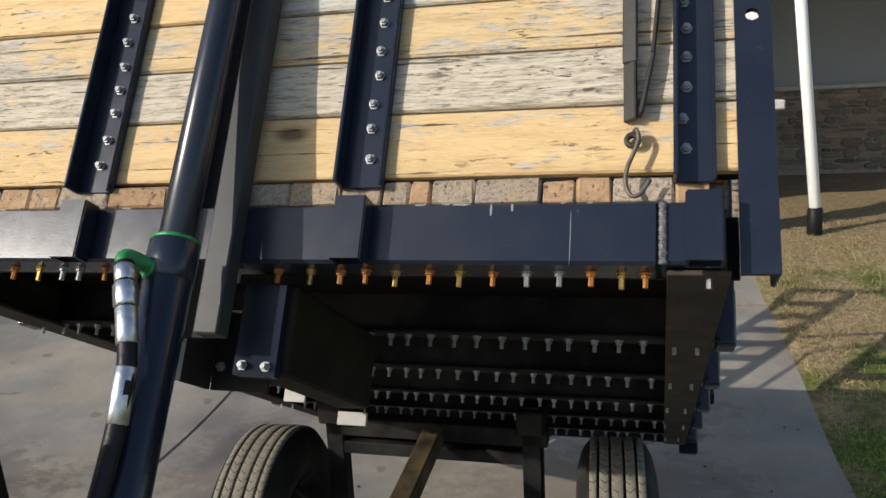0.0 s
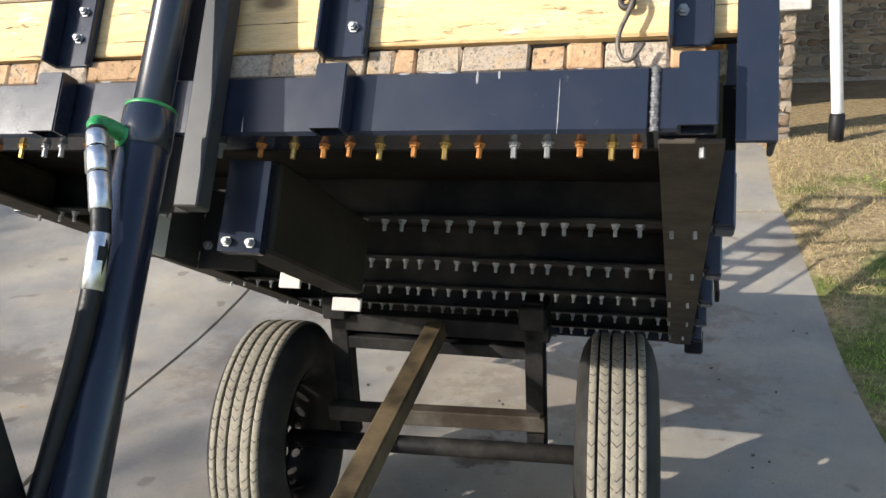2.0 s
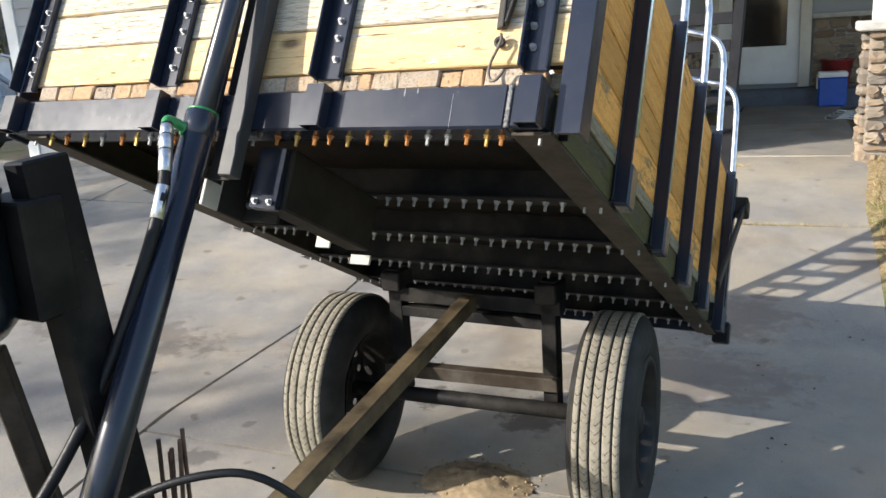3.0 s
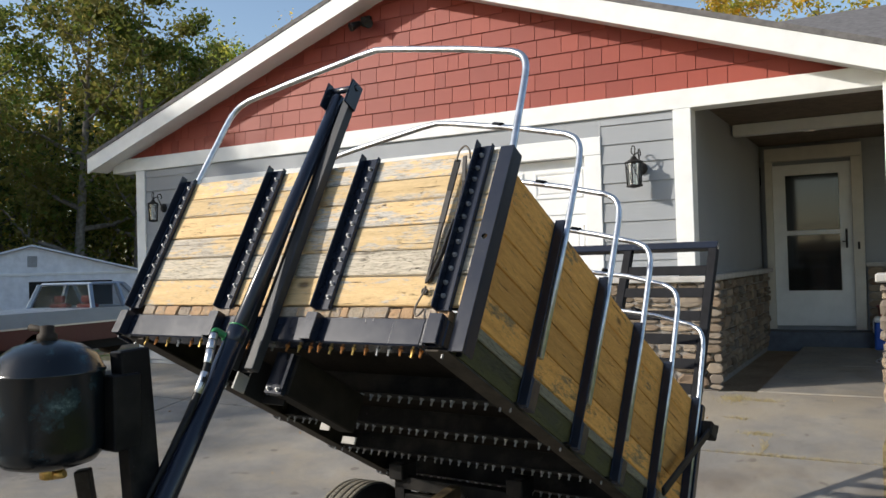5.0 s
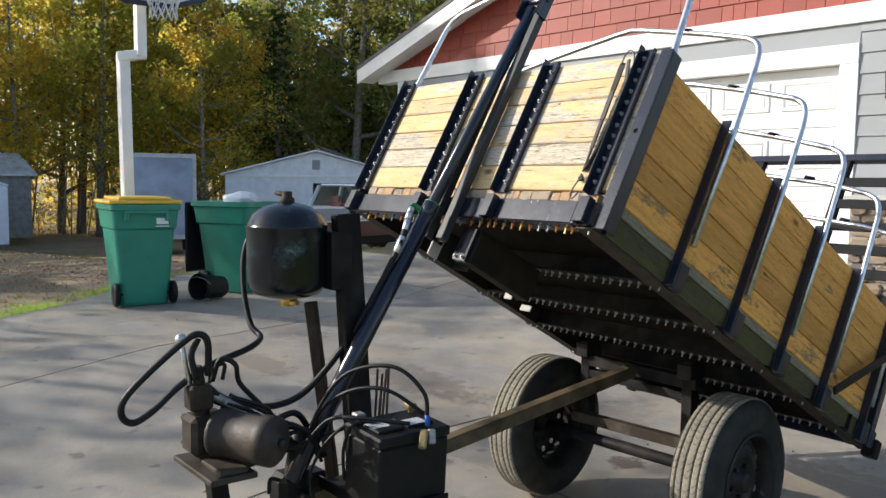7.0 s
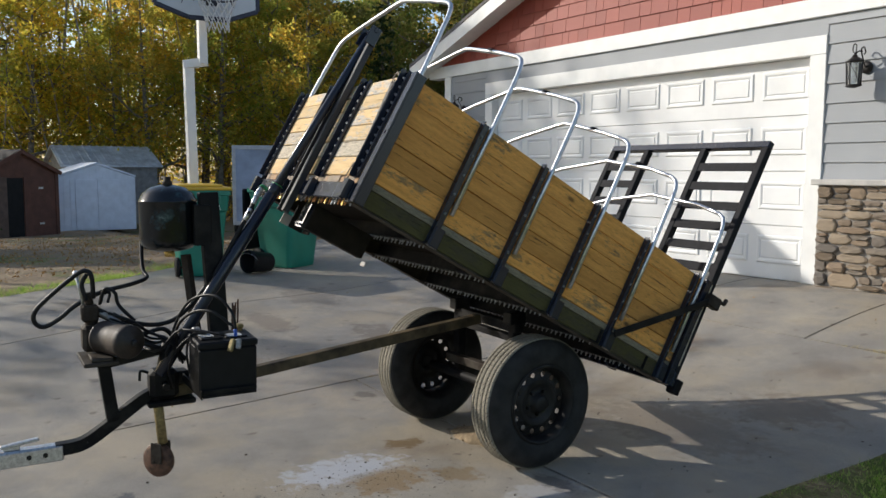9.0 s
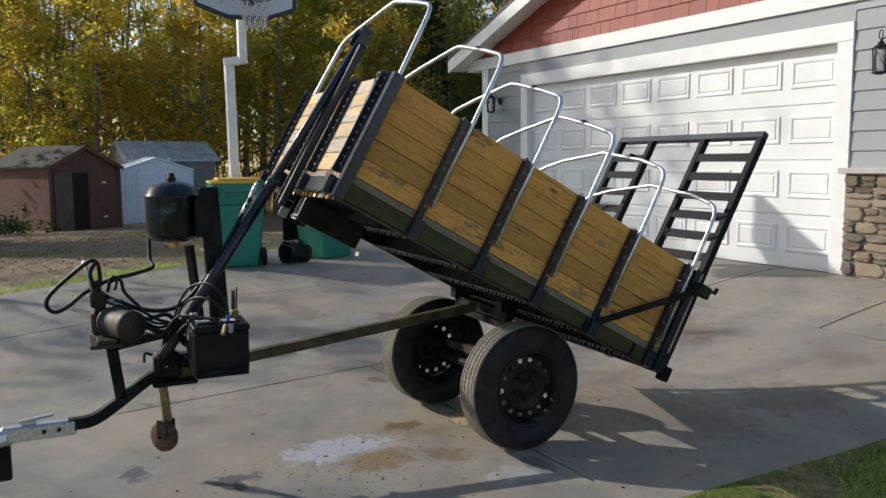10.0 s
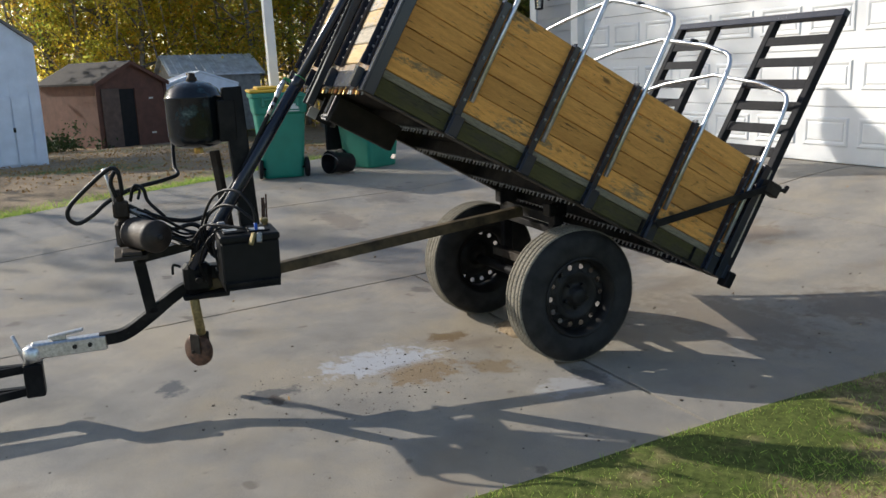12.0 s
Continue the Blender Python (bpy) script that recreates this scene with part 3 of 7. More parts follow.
wall_garage = tagged(part("wall_garage", box((GL, YW + 0.002, 0.2), (DOOR_L - 0.02, YW + 0.16, FZ0)), SIDING), "grey lap siding on the garage front wall", "wall", kind="structure")
part("wall_piece", box((DOOR_R + 0.02, YW + 0.002, 0.2), (GR + 0.15, YW + 0.16, FZ0)), SIDING, wall_garage)
part("wall_piece", box((DOOR_L - 0.02, YW + 0.002, DOOR_T + 0.02), (DOOR_R + 0.02, YW + 0.16, FZ0)), SIDING, wall_garage)
siding_run(GL + 0.14, DOOR_L - 0.16, 0.45, FZ0, YW, wall_garage)
siding_run(DOOR_R + 0.16, GR, 1.36, FZ0, YW, wall_garage)
siding_run(DOOR_L - 0.16, DOOR_R + 0.16, DOOR_T + 0.17, FZ0, YW, wall_garage)
part("wall_piece", box((GL, YW + 0.16, 0.2), (GL + 0.15, YW + 7.0, 2.9)), SIDING, wall_garage)
part("wall_piece", box((GL, YW + 6.9, 0.2), (12.0, YW + 7.05, 4.0)), SIDING, wall_garage)


def trim(name, lo, hi, label="white painted trim board"):
    return tagged(part(name, box(lo, hi, 0.004), WHITE), label, "trim", kind="structure")


trim("trim_corner", (GL - 0.02, YW - 0.03, 0.3), (GL + 0.14, YW + 0.01, FZ0 - 0.002), "white corner board of the garage")
trim("trim_frieze", (GL - 0.45, YW - 0.035, FZ0), (2.02, YW + 0.17, FZ1), "white frieze board under the red gable")
trim("trim_door_left", (DOOR_L - 0.16, YW - 0.03, 0.34), (DOOR_L, YW + 0.12, DOOR_T), "white casing beside the garage door")
trim("trim_door_right", (DOOR_R, YW - 0.03, 0.40), (DOOR_R + 0.16, YW + 0.12, DOOR_T), "white casing beside the garage door")
trim("trim_door_head", (DOOR_L - 0.16, YW - 0.032, DOOR_T + 0.002), (DOOR_R + 0.16, YW + 0.12, DOOR_T + 0.17), "white head casing over the garage door")
trim("trim_porch_corner", (GR, YW - 0.04, 1.40), (GR + 0.155, YW + 0.15, FZ0 - 0.002), "white corner post of the porch opening")

# garage door: four rows of raised panels
gdoor = tagged(part("garage_door", box((DOOR_L + 0.002, YW + 0.10, 0.385), (DOOR_R - 0.002, YW + 0.14, DOOR_T)), DOOR_WHITE), "white raised-panel sectional garage door, closed", "garage door", kind="structure")
ROWS_D, COLS_D = 4, 8
dh, dw = (DOOR_T - 0.39) / ROWS_D, (DOOR_R - DOOR_L) / COLS_D
for r in range(ROWS_D):
    sec = part("door_section", box((DOOR_L + 0.004, YW + 0.075, 0.39 + r * dh + 0.003), (DOOR_R - 0.004, YW + 0.10, 0.39 + (r + 1) * dh - 0.003), 0.003), DOOR_WHITE, gdoor)
    for c in range(COLS_D):
        x0, z0 = DOOR_L + c * dw + 0.050, 0.39 + r * dh + 0.155
        bm = bmesh.new()
        lo, hi = (x0, z0), (x0 + dw - 0.100, z0 + dh - 0.252)
        loops = []
        for inset, y in ((0, YW + 0.0755), (0.012, YW + 0.062), (0.03, YW + 0.062), (0.05, YW + 0.0725), (0.062, YW + 0.064)):
            loops.append([bm.verts.new((x, y, z)) for x, z in ((lo[0] + inset, lo[1] + inset), (hi[0] - inset, lo[1] + inset), (hi[0] - inset, hi[1] - inset), (lo[0] + inset, hi[1] - inset))])
        for p, q in zip(loops, loops[1:]):
            for i in range(4):
                bm.faces.new((p[i], p[(i + 1) % 4], q[(i + 1) % 4], q[i]))
        bm.faces.new(loops[-1])
        part("door_panel", bm, DOOR_WHITE, sec)

# gable
PEAK_X, PEAK_Z, PITCH = -2.81, 4.45, 0.341
EAVE_Y = YW - 0.28


def slope_at(x):
    return PITCH


RIGHT_END = 2.45
gable = tagged(part("wall_gable", prism([(1.6, FZ1), (1.6, PEAK_Z + 0.1 - PITCH * (1.6 - PEAK_X)), (PEAK_X, PEAK_Z + 0.1), (PEAK_X - (PEAK_Z + 0.1 - FZ1) / PITCH, FZ1)], YW + 0.02, YW + 0.17), RED), "red shingled gable wall above the garage", "wall", kind="structure")


def roof_side(sx, x_end, name):
    """One roof slope with its overhang, fascia and soffit."""
    bm = bmesh.new()
    n = 2
    zt = PEAK_Z + 0.24
    x_end_z = zt - slope_at(x_end) * abs(x_end - PEAK_X)
    a = [(PEAK_X, zt), (x_end, x_end_z), (x_end, x_end_z - 0.05), (PEAK_X, zt - 0.05)]
    b = prism(a, EAVE_Y - 0.02, YW + 7.3)
    roof = tagged(part(name, b, ROOF), "grey asphalt shingle roof slope", "roof", kind="structure")
    f = [(PEAK_X, zt - 0.052), (x_end, x_end_z - 0.052), (x_end, x_end_z - 0.24), (PEAK_X, zt - 0.24)]
    part("fascia", prism(f, EAVE_Y - 0.012, EAVE_Y + 0.012), WHITE, roof)
    s = [(PEAK_X, zt - 0.20), (x_end, x_end_z - 0.20), (x_end, x_end_z - 0.215), (PEAK_X, zt - 0.215)]
    part("soffit", prism(s, EAVE_Y + 0.013, YW + 0.018), WHITE, roof)
    return roof


roof_side(-1, GL - 0.62, "roof_left")
roof_side(1, RIGHT_END, "roof_right")
main_roof = tagged(part("roof_main", prism([(-0.3, 3.06), (11.0, 3.06), (11.0, 3.11), (-0.3, 3.11)], 0.0, 5.9), ROOF, None, "", Matrix.Translation((0, 7.4, 0)) @ Matrix.Translation((0, 0, 3.06)) @ Matrix.Rotation(radians(20.4), 4, "X") @ Matrix.Translation((0, 0, -3.06))), "grey asphalt shingle main roof behind the gable", "roof", kind="structure")
rs = random.Random(77)
for k in range(36):
    part("shingle_course", box((-0.3 + rs.uniform(0, 0.2), 0.05 + 0.16 * k, 3.1105), (11.0, 0.23 + 0.16 * k, 3.117)), ROOF, main_roof)
part_ceiling = tagged(part("ceiling_garage", box((GL + 0.16, YW + 0.18, 2.7), (0.1, YW + 6.88, 2.74)), VOID), "unseen ceiling above the garage", "ceiling", kind="structure")

# porch
PY = 10.7
wall_porch_side = tagged(part("wall_porch_side", box((-0.02, YW + 0.17, 0.25), (0.13, PY + 0.1, 2.99)), SIDING), "grey side wall of the porch above a stone base", "wall", kind="structure")
wall_entry = tagged(part("wall_entry", box((0.14, PY + 0.12, 0.25), (9.0, PY + 0.28, 3.0)), SIDING), "grey siding entry wall above a stone base", "wall", kind="structure")
siding_run(1.37, 9.0, 1.46, 2.98, PY + 0.12, wall_entry)
porch_ceiling = tagged(part("ceiling_porch", box((0.135, YW + 0.18, 2.985), (2.02, PY + 0.11, 3.02)), simple("porch_ceiling_boards", (0.16, 0.12, 0.09), 0.7, 0, 0.3, 9, 0.4)), "brown boarded porch ceiling", "ceiling", kind="structure")
trim("trim_porch_beam", (0.16, YW + 2.0, 2.86), (2.02, YW + 2.14, 2.98), "pale beam across the porch ceiling")
porch_step = tagged(part("porch_step", box((0.16, 10.46, 0.3), (2.2, PY + 0.11, 0.585), 0.01), simple("blue_grey_step", (0.10, 0.115, 0.145), 0.7, 0, 0.25, 12, 0.3)), "dark blue-grey painted porch step", "step", kind="structure")

# ---- trailer ----
PSI, THETA = -4.164, 29.107
TM = Matrix.Translation((0.798, 1.060, 0)) @ Matrix.Rotation(radians(PSI), 4, "Z")
BM = Matrix.Translation((0, 0, 1.337)) @ Matrix.Rotation(radians(-THETA), 4, "X")
trailer = thing("dump_trailer", TM, "home-built tipping trailer with wooden box raised, black steel frame", "trailer")


def bpart(name, bm, mat, label="", parent=None):
    """A part of the tipped box."""
    if parent is None:
        return part(name, bm, mat, trailer, label, BM)
    return part(name, bm, mat, parent, label)


def tpart(name, bm, mat, label=""):
    return part(name, bm, mat, trailer, label)


BW, BL, BH = 1.31, 2.03, 0.585
PL = 0.0770


def plank(lo, hi, seed, axis):
    """A board with slightly worn, uneven edges."""
    rs = random.Random(seed)
    bm = box(lo, hi, 0.003)
    for v in bm.verts:
        v.co += Vector((rs.uniform(-1, 1), rs.uniform(-1, 1), rs.uniform(-1, 1))) * 0.0012
    return bm


FRONT_Z = [0.114, 0.203, 0.284, 0.361, 0.443, 0.518, 0.590]
for i, mat in enumerate((FRESH_WOOD, SILVER_WOOD, YELLOW_WOOD, FRESH_WOOD, YELLOW_WOOD, FRESH_WOOD)):
    bpart("front_plank", plank((-BW + 0.03, 0.001, FRONT_Z[i] + 0.0013), (-0.030, 0.022, FRONT_Z[i + 1] - 0.0013), 10 + i, 0), mat)
SIDE_IN = 0.043
SIDE_Z = [0.112, 0.205, 0.298, 0.390, 0.485, 0.583]
for side in (0, 1):
    u0, u1 = (-0.022 - SIDE_IN, -SIDE_IN) if side == 0 else (-BW + SIDE_IN, -BW + 0.022 + SIDE_IN)
    for i in range(5):
        bpart("side_plank", plank((u0, 0.026, SIDE_Z[i] + 0.0012), (u1, BL - 0.02, SIDE_Z[i + 1] - 0.0012), 30 + 10 * side + i, 1), SIDE_WOOD)
    bpart("side_strip", plank((u0 - 0.002, 0.026, 0.079), (u1 + 0.002, BL - 0.02, 0.111), 60 + side, 1), GREY_STRIP, "thin grey weathered board")
    bpart("side_rail", plank((u0 + 0.002, 0.03, 0.002), (u1 - 0.002, BL - 0.03, 0.078), 70 + side, 1), OLIVE_WOOD, "dark olive treated wooden rail")
# dark strip added in the gap above the deck, for its shade
bpart("sill_gap_strip", box((-BW + 0.03, 0.012, 0.1112), (-0.032, 0.020, 0.1200)), UNDER_SHADE)
# dark sheet added below the planks, so the underside looks shaded
bpart("deck_shade_sheet", box((-BW + 0.064, 0.054, 0.0762), (-0.064, BL - 0.022, 0.0771)), UNDER_SHADE, "dark sheet added under the deck for its shade")
# deck planks, whose ends show above the front beam
rs = random.Random(4)
DECK_U = [-1.248, -1.19, -1.14, -1.08, -1.024, -0.971, -0.921, -0.841, -0.749, -0.66, -0.574, -0.505, -0.45, -0.414, -0.387, -0.332, -0.252, -0.212, -0.171, -0.101, -0.062]
for i, (u, u2) in enumerate(zip(DECK_U, DECK_U[1:])):
    bpart("deck_plank", plank((u + 0.0008, -0.002 + rs.uniform(-0.003, 0.004), 0.0775), (u2 - 0.0008, BL - 0.02, 0.1105 - rs.uniform(0, 0.003)), 80 + i, 1), DECK_WOOD if i % 3 else DECK_PALE)

front_beam = bpart("front_beam", box((-BW - 0.005, -0.012, 0.0), (-0.118, 0.045, 0.0755), 0.004), BLACK, "black enamelled front cross beam")
bm = box((-0.1175, -0.010, 0.002), (-0.052, 0.045, 0.074), 0.003)
bpart("beam_end", bm, BLACK)
bm = bmesh.new()
bead = [(0, 0.0)] + [(0.0042 + 0.0007 * math.sin(k * 1.9) + 0.0004 * math.sin(k * 0.7), 0.001 + 0.00105 * k) for k in range(70)] + [(0, 0.075)]
add_lathe(bm, bead, Matrix.Translation((-0.1140, -0.0115, 0)) @ Matrix.Diagonal((1.15, 0.5, 1, 1)), 10)
bpart("weld_bead", bm, WELD, "rough painted weld bead")
rs = random.Random(14)
for uu, ww, wd, ht in ((-0.395, 0.0728, 0.016, 0.0025), (-0.362, 0.0732, 0.010, 0.0018), (-0.345, 0.0728, 0.022, 0.003), (-0.308, 0.066, 0.003, 0.017), (-0.283, 0.068, 0.003, 0.012), (-0.224, 0.0733, 0.007, 0.0018), (-0.194, 0.0732, 0.009, 0.0018), (-0.215, 0.030, 0.0012, 0.06), (-0.80, 0.073, 0.02, 0.002), (-1.0, 0.0732, 0.014, 0.002)):
    chip = bmesh.new()
    ring_c = [chip.verts.new((uu + wd / 2 * math.cos(a) * rs.uniform(0.7, 1.2), -0.01225, ww + ht / 2 * math.sin(a) * rs.uniform(0.7, 1.2))) for a in [math.pi * k / 5 for k in range(10)]]
    chip.faces.new(ring_c)
    bmesh.ops.solidify(chip, geom=chip.faces[:], thickness=0.0004)
    part("paint_chip", chip, CHIP, front_beam, "pale chip in the enamel")

# bolt meshes
def bolt_mesh(mat, name, length=0.017, head=0.0068):
    bm = bmesh.new()
    add_lathe(bm, [(head * 1.35, 0), (head * 1.35, 0.0015), (head, 0.0017), (head, 0.0065), (head * 0.6, 0.007), (0.0034, 0.007), (0.0034, 0.007 + length), (0, 0.007 + length)], Matrix.Identity(4), 6)
    for f in bm.faces:
        f.smooth = False
    me = bpy.data.meshes.new(name)
    bm.to_mesh(me)
    bm.free()
    me.materials.append(mat)
    return me


B_ZINC, B_RUST, B_BRASS = bolt_mesh(DULL_ZINC, "bolt_zinc", 0.012, 0.0058), bolt_mesh(RUST_BOLT, "bolt_rust", 0.011, 0.0058), bolt_mesh(BRASS_BOLT, "bolt_brass", 0.013, 0.0056)
B_SHORT = bolt_mesh(DULL_ZINC, "bolt_short", 0.0025, 0.0052)


def bolt(me, parent, m):
    ob = new("bolt", me)
    ob.parent = parent
    ob.matrix_basis = m
    return ob


OUT = Matrix.Rotation(radians(90), 4, "X")      # axis towards -v
DOWN = Matrix.Rotation(radians(180), 4, "X")    # axis towards -w

def open_stub(lo, hi, wall=0.0035):
    """A short square tube, closed above and open below."""
    bm = bmesh.new()
    outer = [[bm.verts.new((x, y, z)) for x, y in ((lo[0], lo[1]), (hi[0], lo[1]), (hi[0], hi[1]), (lo[0], hi[1]))] for z in (lo[2], hi[2])]
    inner = [[bm.verts.new((x, y, z)) for x, y in ((lo[0] + wall, lo[1] + wall), (hi[0] - wall, lo[1] + wall), (hi[0] - wall, hi[1] - wall), (lo[0] + wall, hi[1] - wall))] for z in (lo[2], hi[2] - wall)]
    for k in range(4):
        j = (k + 1) % 4
        bm.faces.new((outer[0][k], outer[0][j], outer[1][j], outer[1][k]))
        bm.faces.new((inner[0][j], inner[0][k], inner[1][k], inner[1][j]))
        bm.faces.new((outer[0][j], outer[0][k], inner[0][k], inner[0][j]))
    bm.faces.new(outer[1])
    bm.faces.new(list(reversed(inner[1])))
    edge = [e for e in bm.edges if e.verts[0] in outer[1] and e.verts[1] in outer[1] or {*e.verts} & {*outer[0]} and {*e.verts} & {*outer[1]}]
    bmesh.ops.bevel(bm, geom=edge, offset=0.0018, segments=2, affect="EDGES")
    return bm


# four channel posts on the front wall, with stub tubes at the foot
for x0, x1 in ((-1.318, -1.262), (-0.892, -0.834), (-0.504, -0.447), (-0.103, -0.057)):
    bm = bmesh.new()
    add_box(bm, (x0, -0.0065, 0.098), (x1, -0.0005, 0.597), 0.0015)
    post = bpart("front_post", bm, BLACK)
    part("post_flange", box((x0, -0.032, 0.098), (x0 + 0.005, -0.0068, 0.603), 0.0015), BLACK, post)
    part("post_lip", box((x1 - 0.004, -0.016, 0.098), (x1, -0.0068, 0.597), 0.0015), BLACK, post)
    shift = 0.012
    part("foot_stub", open_stub((x0 + shift, -0.042, -0.003), (x0 + shift + 0.039, -0.0125, 0.076)), BLACK, post)
    for k in range(12):
        z = 0.138 + k * PL / 2 + random.uniform(-0.003, 0.003)
        bolt(B_SHORT, post, Matrix.Translation(((x0 + x1) / 2 + (0.006 if x0 < -0.2 else -0.010) + random.uniform(-0.003, 0.003), -0.0066, z)) @ OUT)
# corner angle
bm = bmesh.new()
for z0, z1 in ((-0.008, 0.290), (0.326, 0.588)):
    add_box(bm, (-0.034, -0.0085, z0), (0.0065, -0.0005, z1), 0.0)
hole_o = [(0.0065, 0.308), (0.0065, 0.326), (-0.014, 0.326), (-0.034, 0.326), (-0.034, 0.308), (-0.034, 0.290), (-0.014, 0.290), (0.0065, 0.290)]
hole_i = [(-0.014 + 0.0085 * math.cos(math.pi * k / 4), 0.308 + 0.0085 * math.sin(math.pi * k / 4)) for k in range(8)]
ring_f, ring_b = [[[bm.verts.new((x, y, z)) for x, z in loop] for loop in (hole_o, hole_i)] for y in (-0.0085, -0.0005)]
for k in range(8):
    j = (k + 1) % 8
    bm.faces.new((ring_f[0][k], ring_f[0][j], ring_f[1][j], ring_f[1][k]))
    bm.faces.new((ring_b[0][j], ring_b[0][k], ring_b[1][k], ring_b[1][j]))
    bm.faces.new((ring_f[1][k], ring_f[1][j], ring_b[1][j], ring_b[1][k]))
    bm.faces.new((ring_f[0][j], ring_f[0][k], ring_b[0][k], ring_b[0][j]))
add_box(bm, (0.0005, -0.0005, -0.008), (0.0065, 0.045, 0.588), 0.002)
corner = bpart("corner_angle", bm, BLACK)
bm = bmesh.new()
add_box(bm, (-BW - 0.0065, -0.0085, -0.008), (-BW + 0.004, 0.045, 0.588), 0.002)
bpart("corner_angle", bm, BLACK)

# joists with rows of bolts hanging through
BEAM_BOLTS = [-1.25, -1.2, -1.15, -1.1, -1.045, -0.986, -0.943, -0.904, -0.877, -0.839, -0.79, -0.74, -0.69, -0.64, -0.584, -0.54, -0.501, -0.466, -0.429, -0.385, -0.348, -0.308, -0.267, -0.229, -0.193, -0.159, -0.133, -0.065]
JOISTS = [0.40, 0.745, 1.11, 1.45, 1.79]
rs = random.Random(8)
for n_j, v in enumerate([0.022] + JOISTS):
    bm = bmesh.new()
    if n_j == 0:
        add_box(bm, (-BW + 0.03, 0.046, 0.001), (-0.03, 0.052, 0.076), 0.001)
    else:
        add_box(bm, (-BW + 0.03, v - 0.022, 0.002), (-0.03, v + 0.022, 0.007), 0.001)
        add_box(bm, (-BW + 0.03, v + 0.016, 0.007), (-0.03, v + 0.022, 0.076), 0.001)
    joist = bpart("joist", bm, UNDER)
    if n_j == 0:
        for k, uu in enumerate(BEAM_BOLTS):
            me = {"z": B_ZINC, "r": B_RUST, "b": B_BRASS}["zbrbzrbzzrbrbzrbrrbrbrzzrbrzzz"[k]]
            bolt(me, joist, Matrix.Translation((uu, v + rs.uniform(-0.003, 0.003), 0.0015)) @ DOWN @ Matrix.Rotation(rs.uniform(0, 1), 4, "Z"))
        continue
    count = 32
    for k in range(count):
        uu = -0.064 - k * (BW - 0.13) / (count - 1) + rs.uniform(-0.006, 0.006)
        bolt(B_ZINC, joist, Matrix.Translation((uu, v + rs.uniform(-0.003, 0.003), 0.0015)) @ DOWN @ Matrix.Rotation(rs.uniform(0, 1), 4, "Z"))
for side in (0, 1):
    bm = bmesh.new()
    if side == 0:
        add_box(bm, (-0.110, 0.006, -0.006), (-0.042, BL - 0.02, 0.0), 0.001)
        add_box(bm, (-0.068, 0.05, 0.0), (-0.062, BL - 0.02, 0.07), 0.001)
    else:
        add_box(bm, (-BW + 0.042, 0.006, -0.006), (-BW + 0.110, BL - 0.02, 0.0), 0.001)
        add_box(bm, (-BW + 0.062, 0.05, 0.0), (-BW + 0.068, BL - 0.02, 0.07), 0.001)
    bpart("bottom_rail", bm, DUSTY_STEEL)
bpart("centre_beam", box((-0.640, 0.075, -0.126), (-0.580, 0.40, -0.004), 0.004), GRIMY_STEEL, "deep dusty beam under the box")
bm = bmesh.new()
lo_ = [bm.verts.new((u_, v_, -0.130)) for u_, v_ in ((-0.642, 0.049), (-0.588, 0.058), (-0.588, 0.0745), (-0.642, 0.0745))]
hi_ = [bm.verts.new((v.co.x, v.co.y, -0.010)) for v in lo_]
for i in range(4):
    bm.faces.new((lo_[i], lo_[(i + 1) % 4], hi_[(i + 1) % 4], hi_[i]))
bm.faces.new(lo_)
bm.faces.new(hi_)
bmesh.ops.recalc_face_normals(bm, faces=bm.faces)
gusset = bpart("gusset_plate", bm, BLACK)
for uu, vv in ((-0.630, 0.050), (-0.600, 0.055)):
    bolt(B_SHORT, gusset, Matrix.Translation((uu, vv, -0.118)) @ OUT)
for ua, ub, wa, wb in ((-0.752, -0.712, -0.116, -0.074), (-0.648, -0.596, -0.150, -0.1275)):
    bpart("steel_tag", box((ua, 0.434, wa), (ub, 0.440, wb), 0.001), CAP_STONE, "pale painted steel tag")

# side straps and hoops
STRAPS = [0.416, 0.79, 1.15, 1.52, 1.925]
for side in (0, 1):
    s = 1 if side == 0 else -1
    base = -SIDE_IN if side == 0 else -BW + SIDE_IN
    for v in STRAPS:
        bm = bmesh.new()
        ys_ = (v - 0.034, v + 0.010)
        def slab_u(a, b):
            return sorted((base + s * a, base + s * b))
        a, b = slab_u(0.0005, 0.006)
        add_box(bm, (a, ys_[0], 0.0), (b, ys_[1], 0.590), 0.0015)
        a, b = slab_u(0.006, 0.034)
        add_box(bm, (a, ys_[0], 0.0), (b, ys_[0] + 0.006, 0.590), 0.0015)
        a, b = slab_u(0.006, 0.036)
        strap = bpart("side_post", bm, BLACK)
        part("foot_stub", box((a, ys_[0] + 0.0065, -0.004), (b, ys_[1] + 0.012, 0.085), 0.003), BLACK, strap)
        for k in range(5):
            m = Matrix.Translation((base + s * 0.0062, v - 0.006, 0.155 + 0.093 * k)) @ Matrix.Rotation(radians(90 * s), 4, "Y")
            bolt(B_SHORT, strap, m)

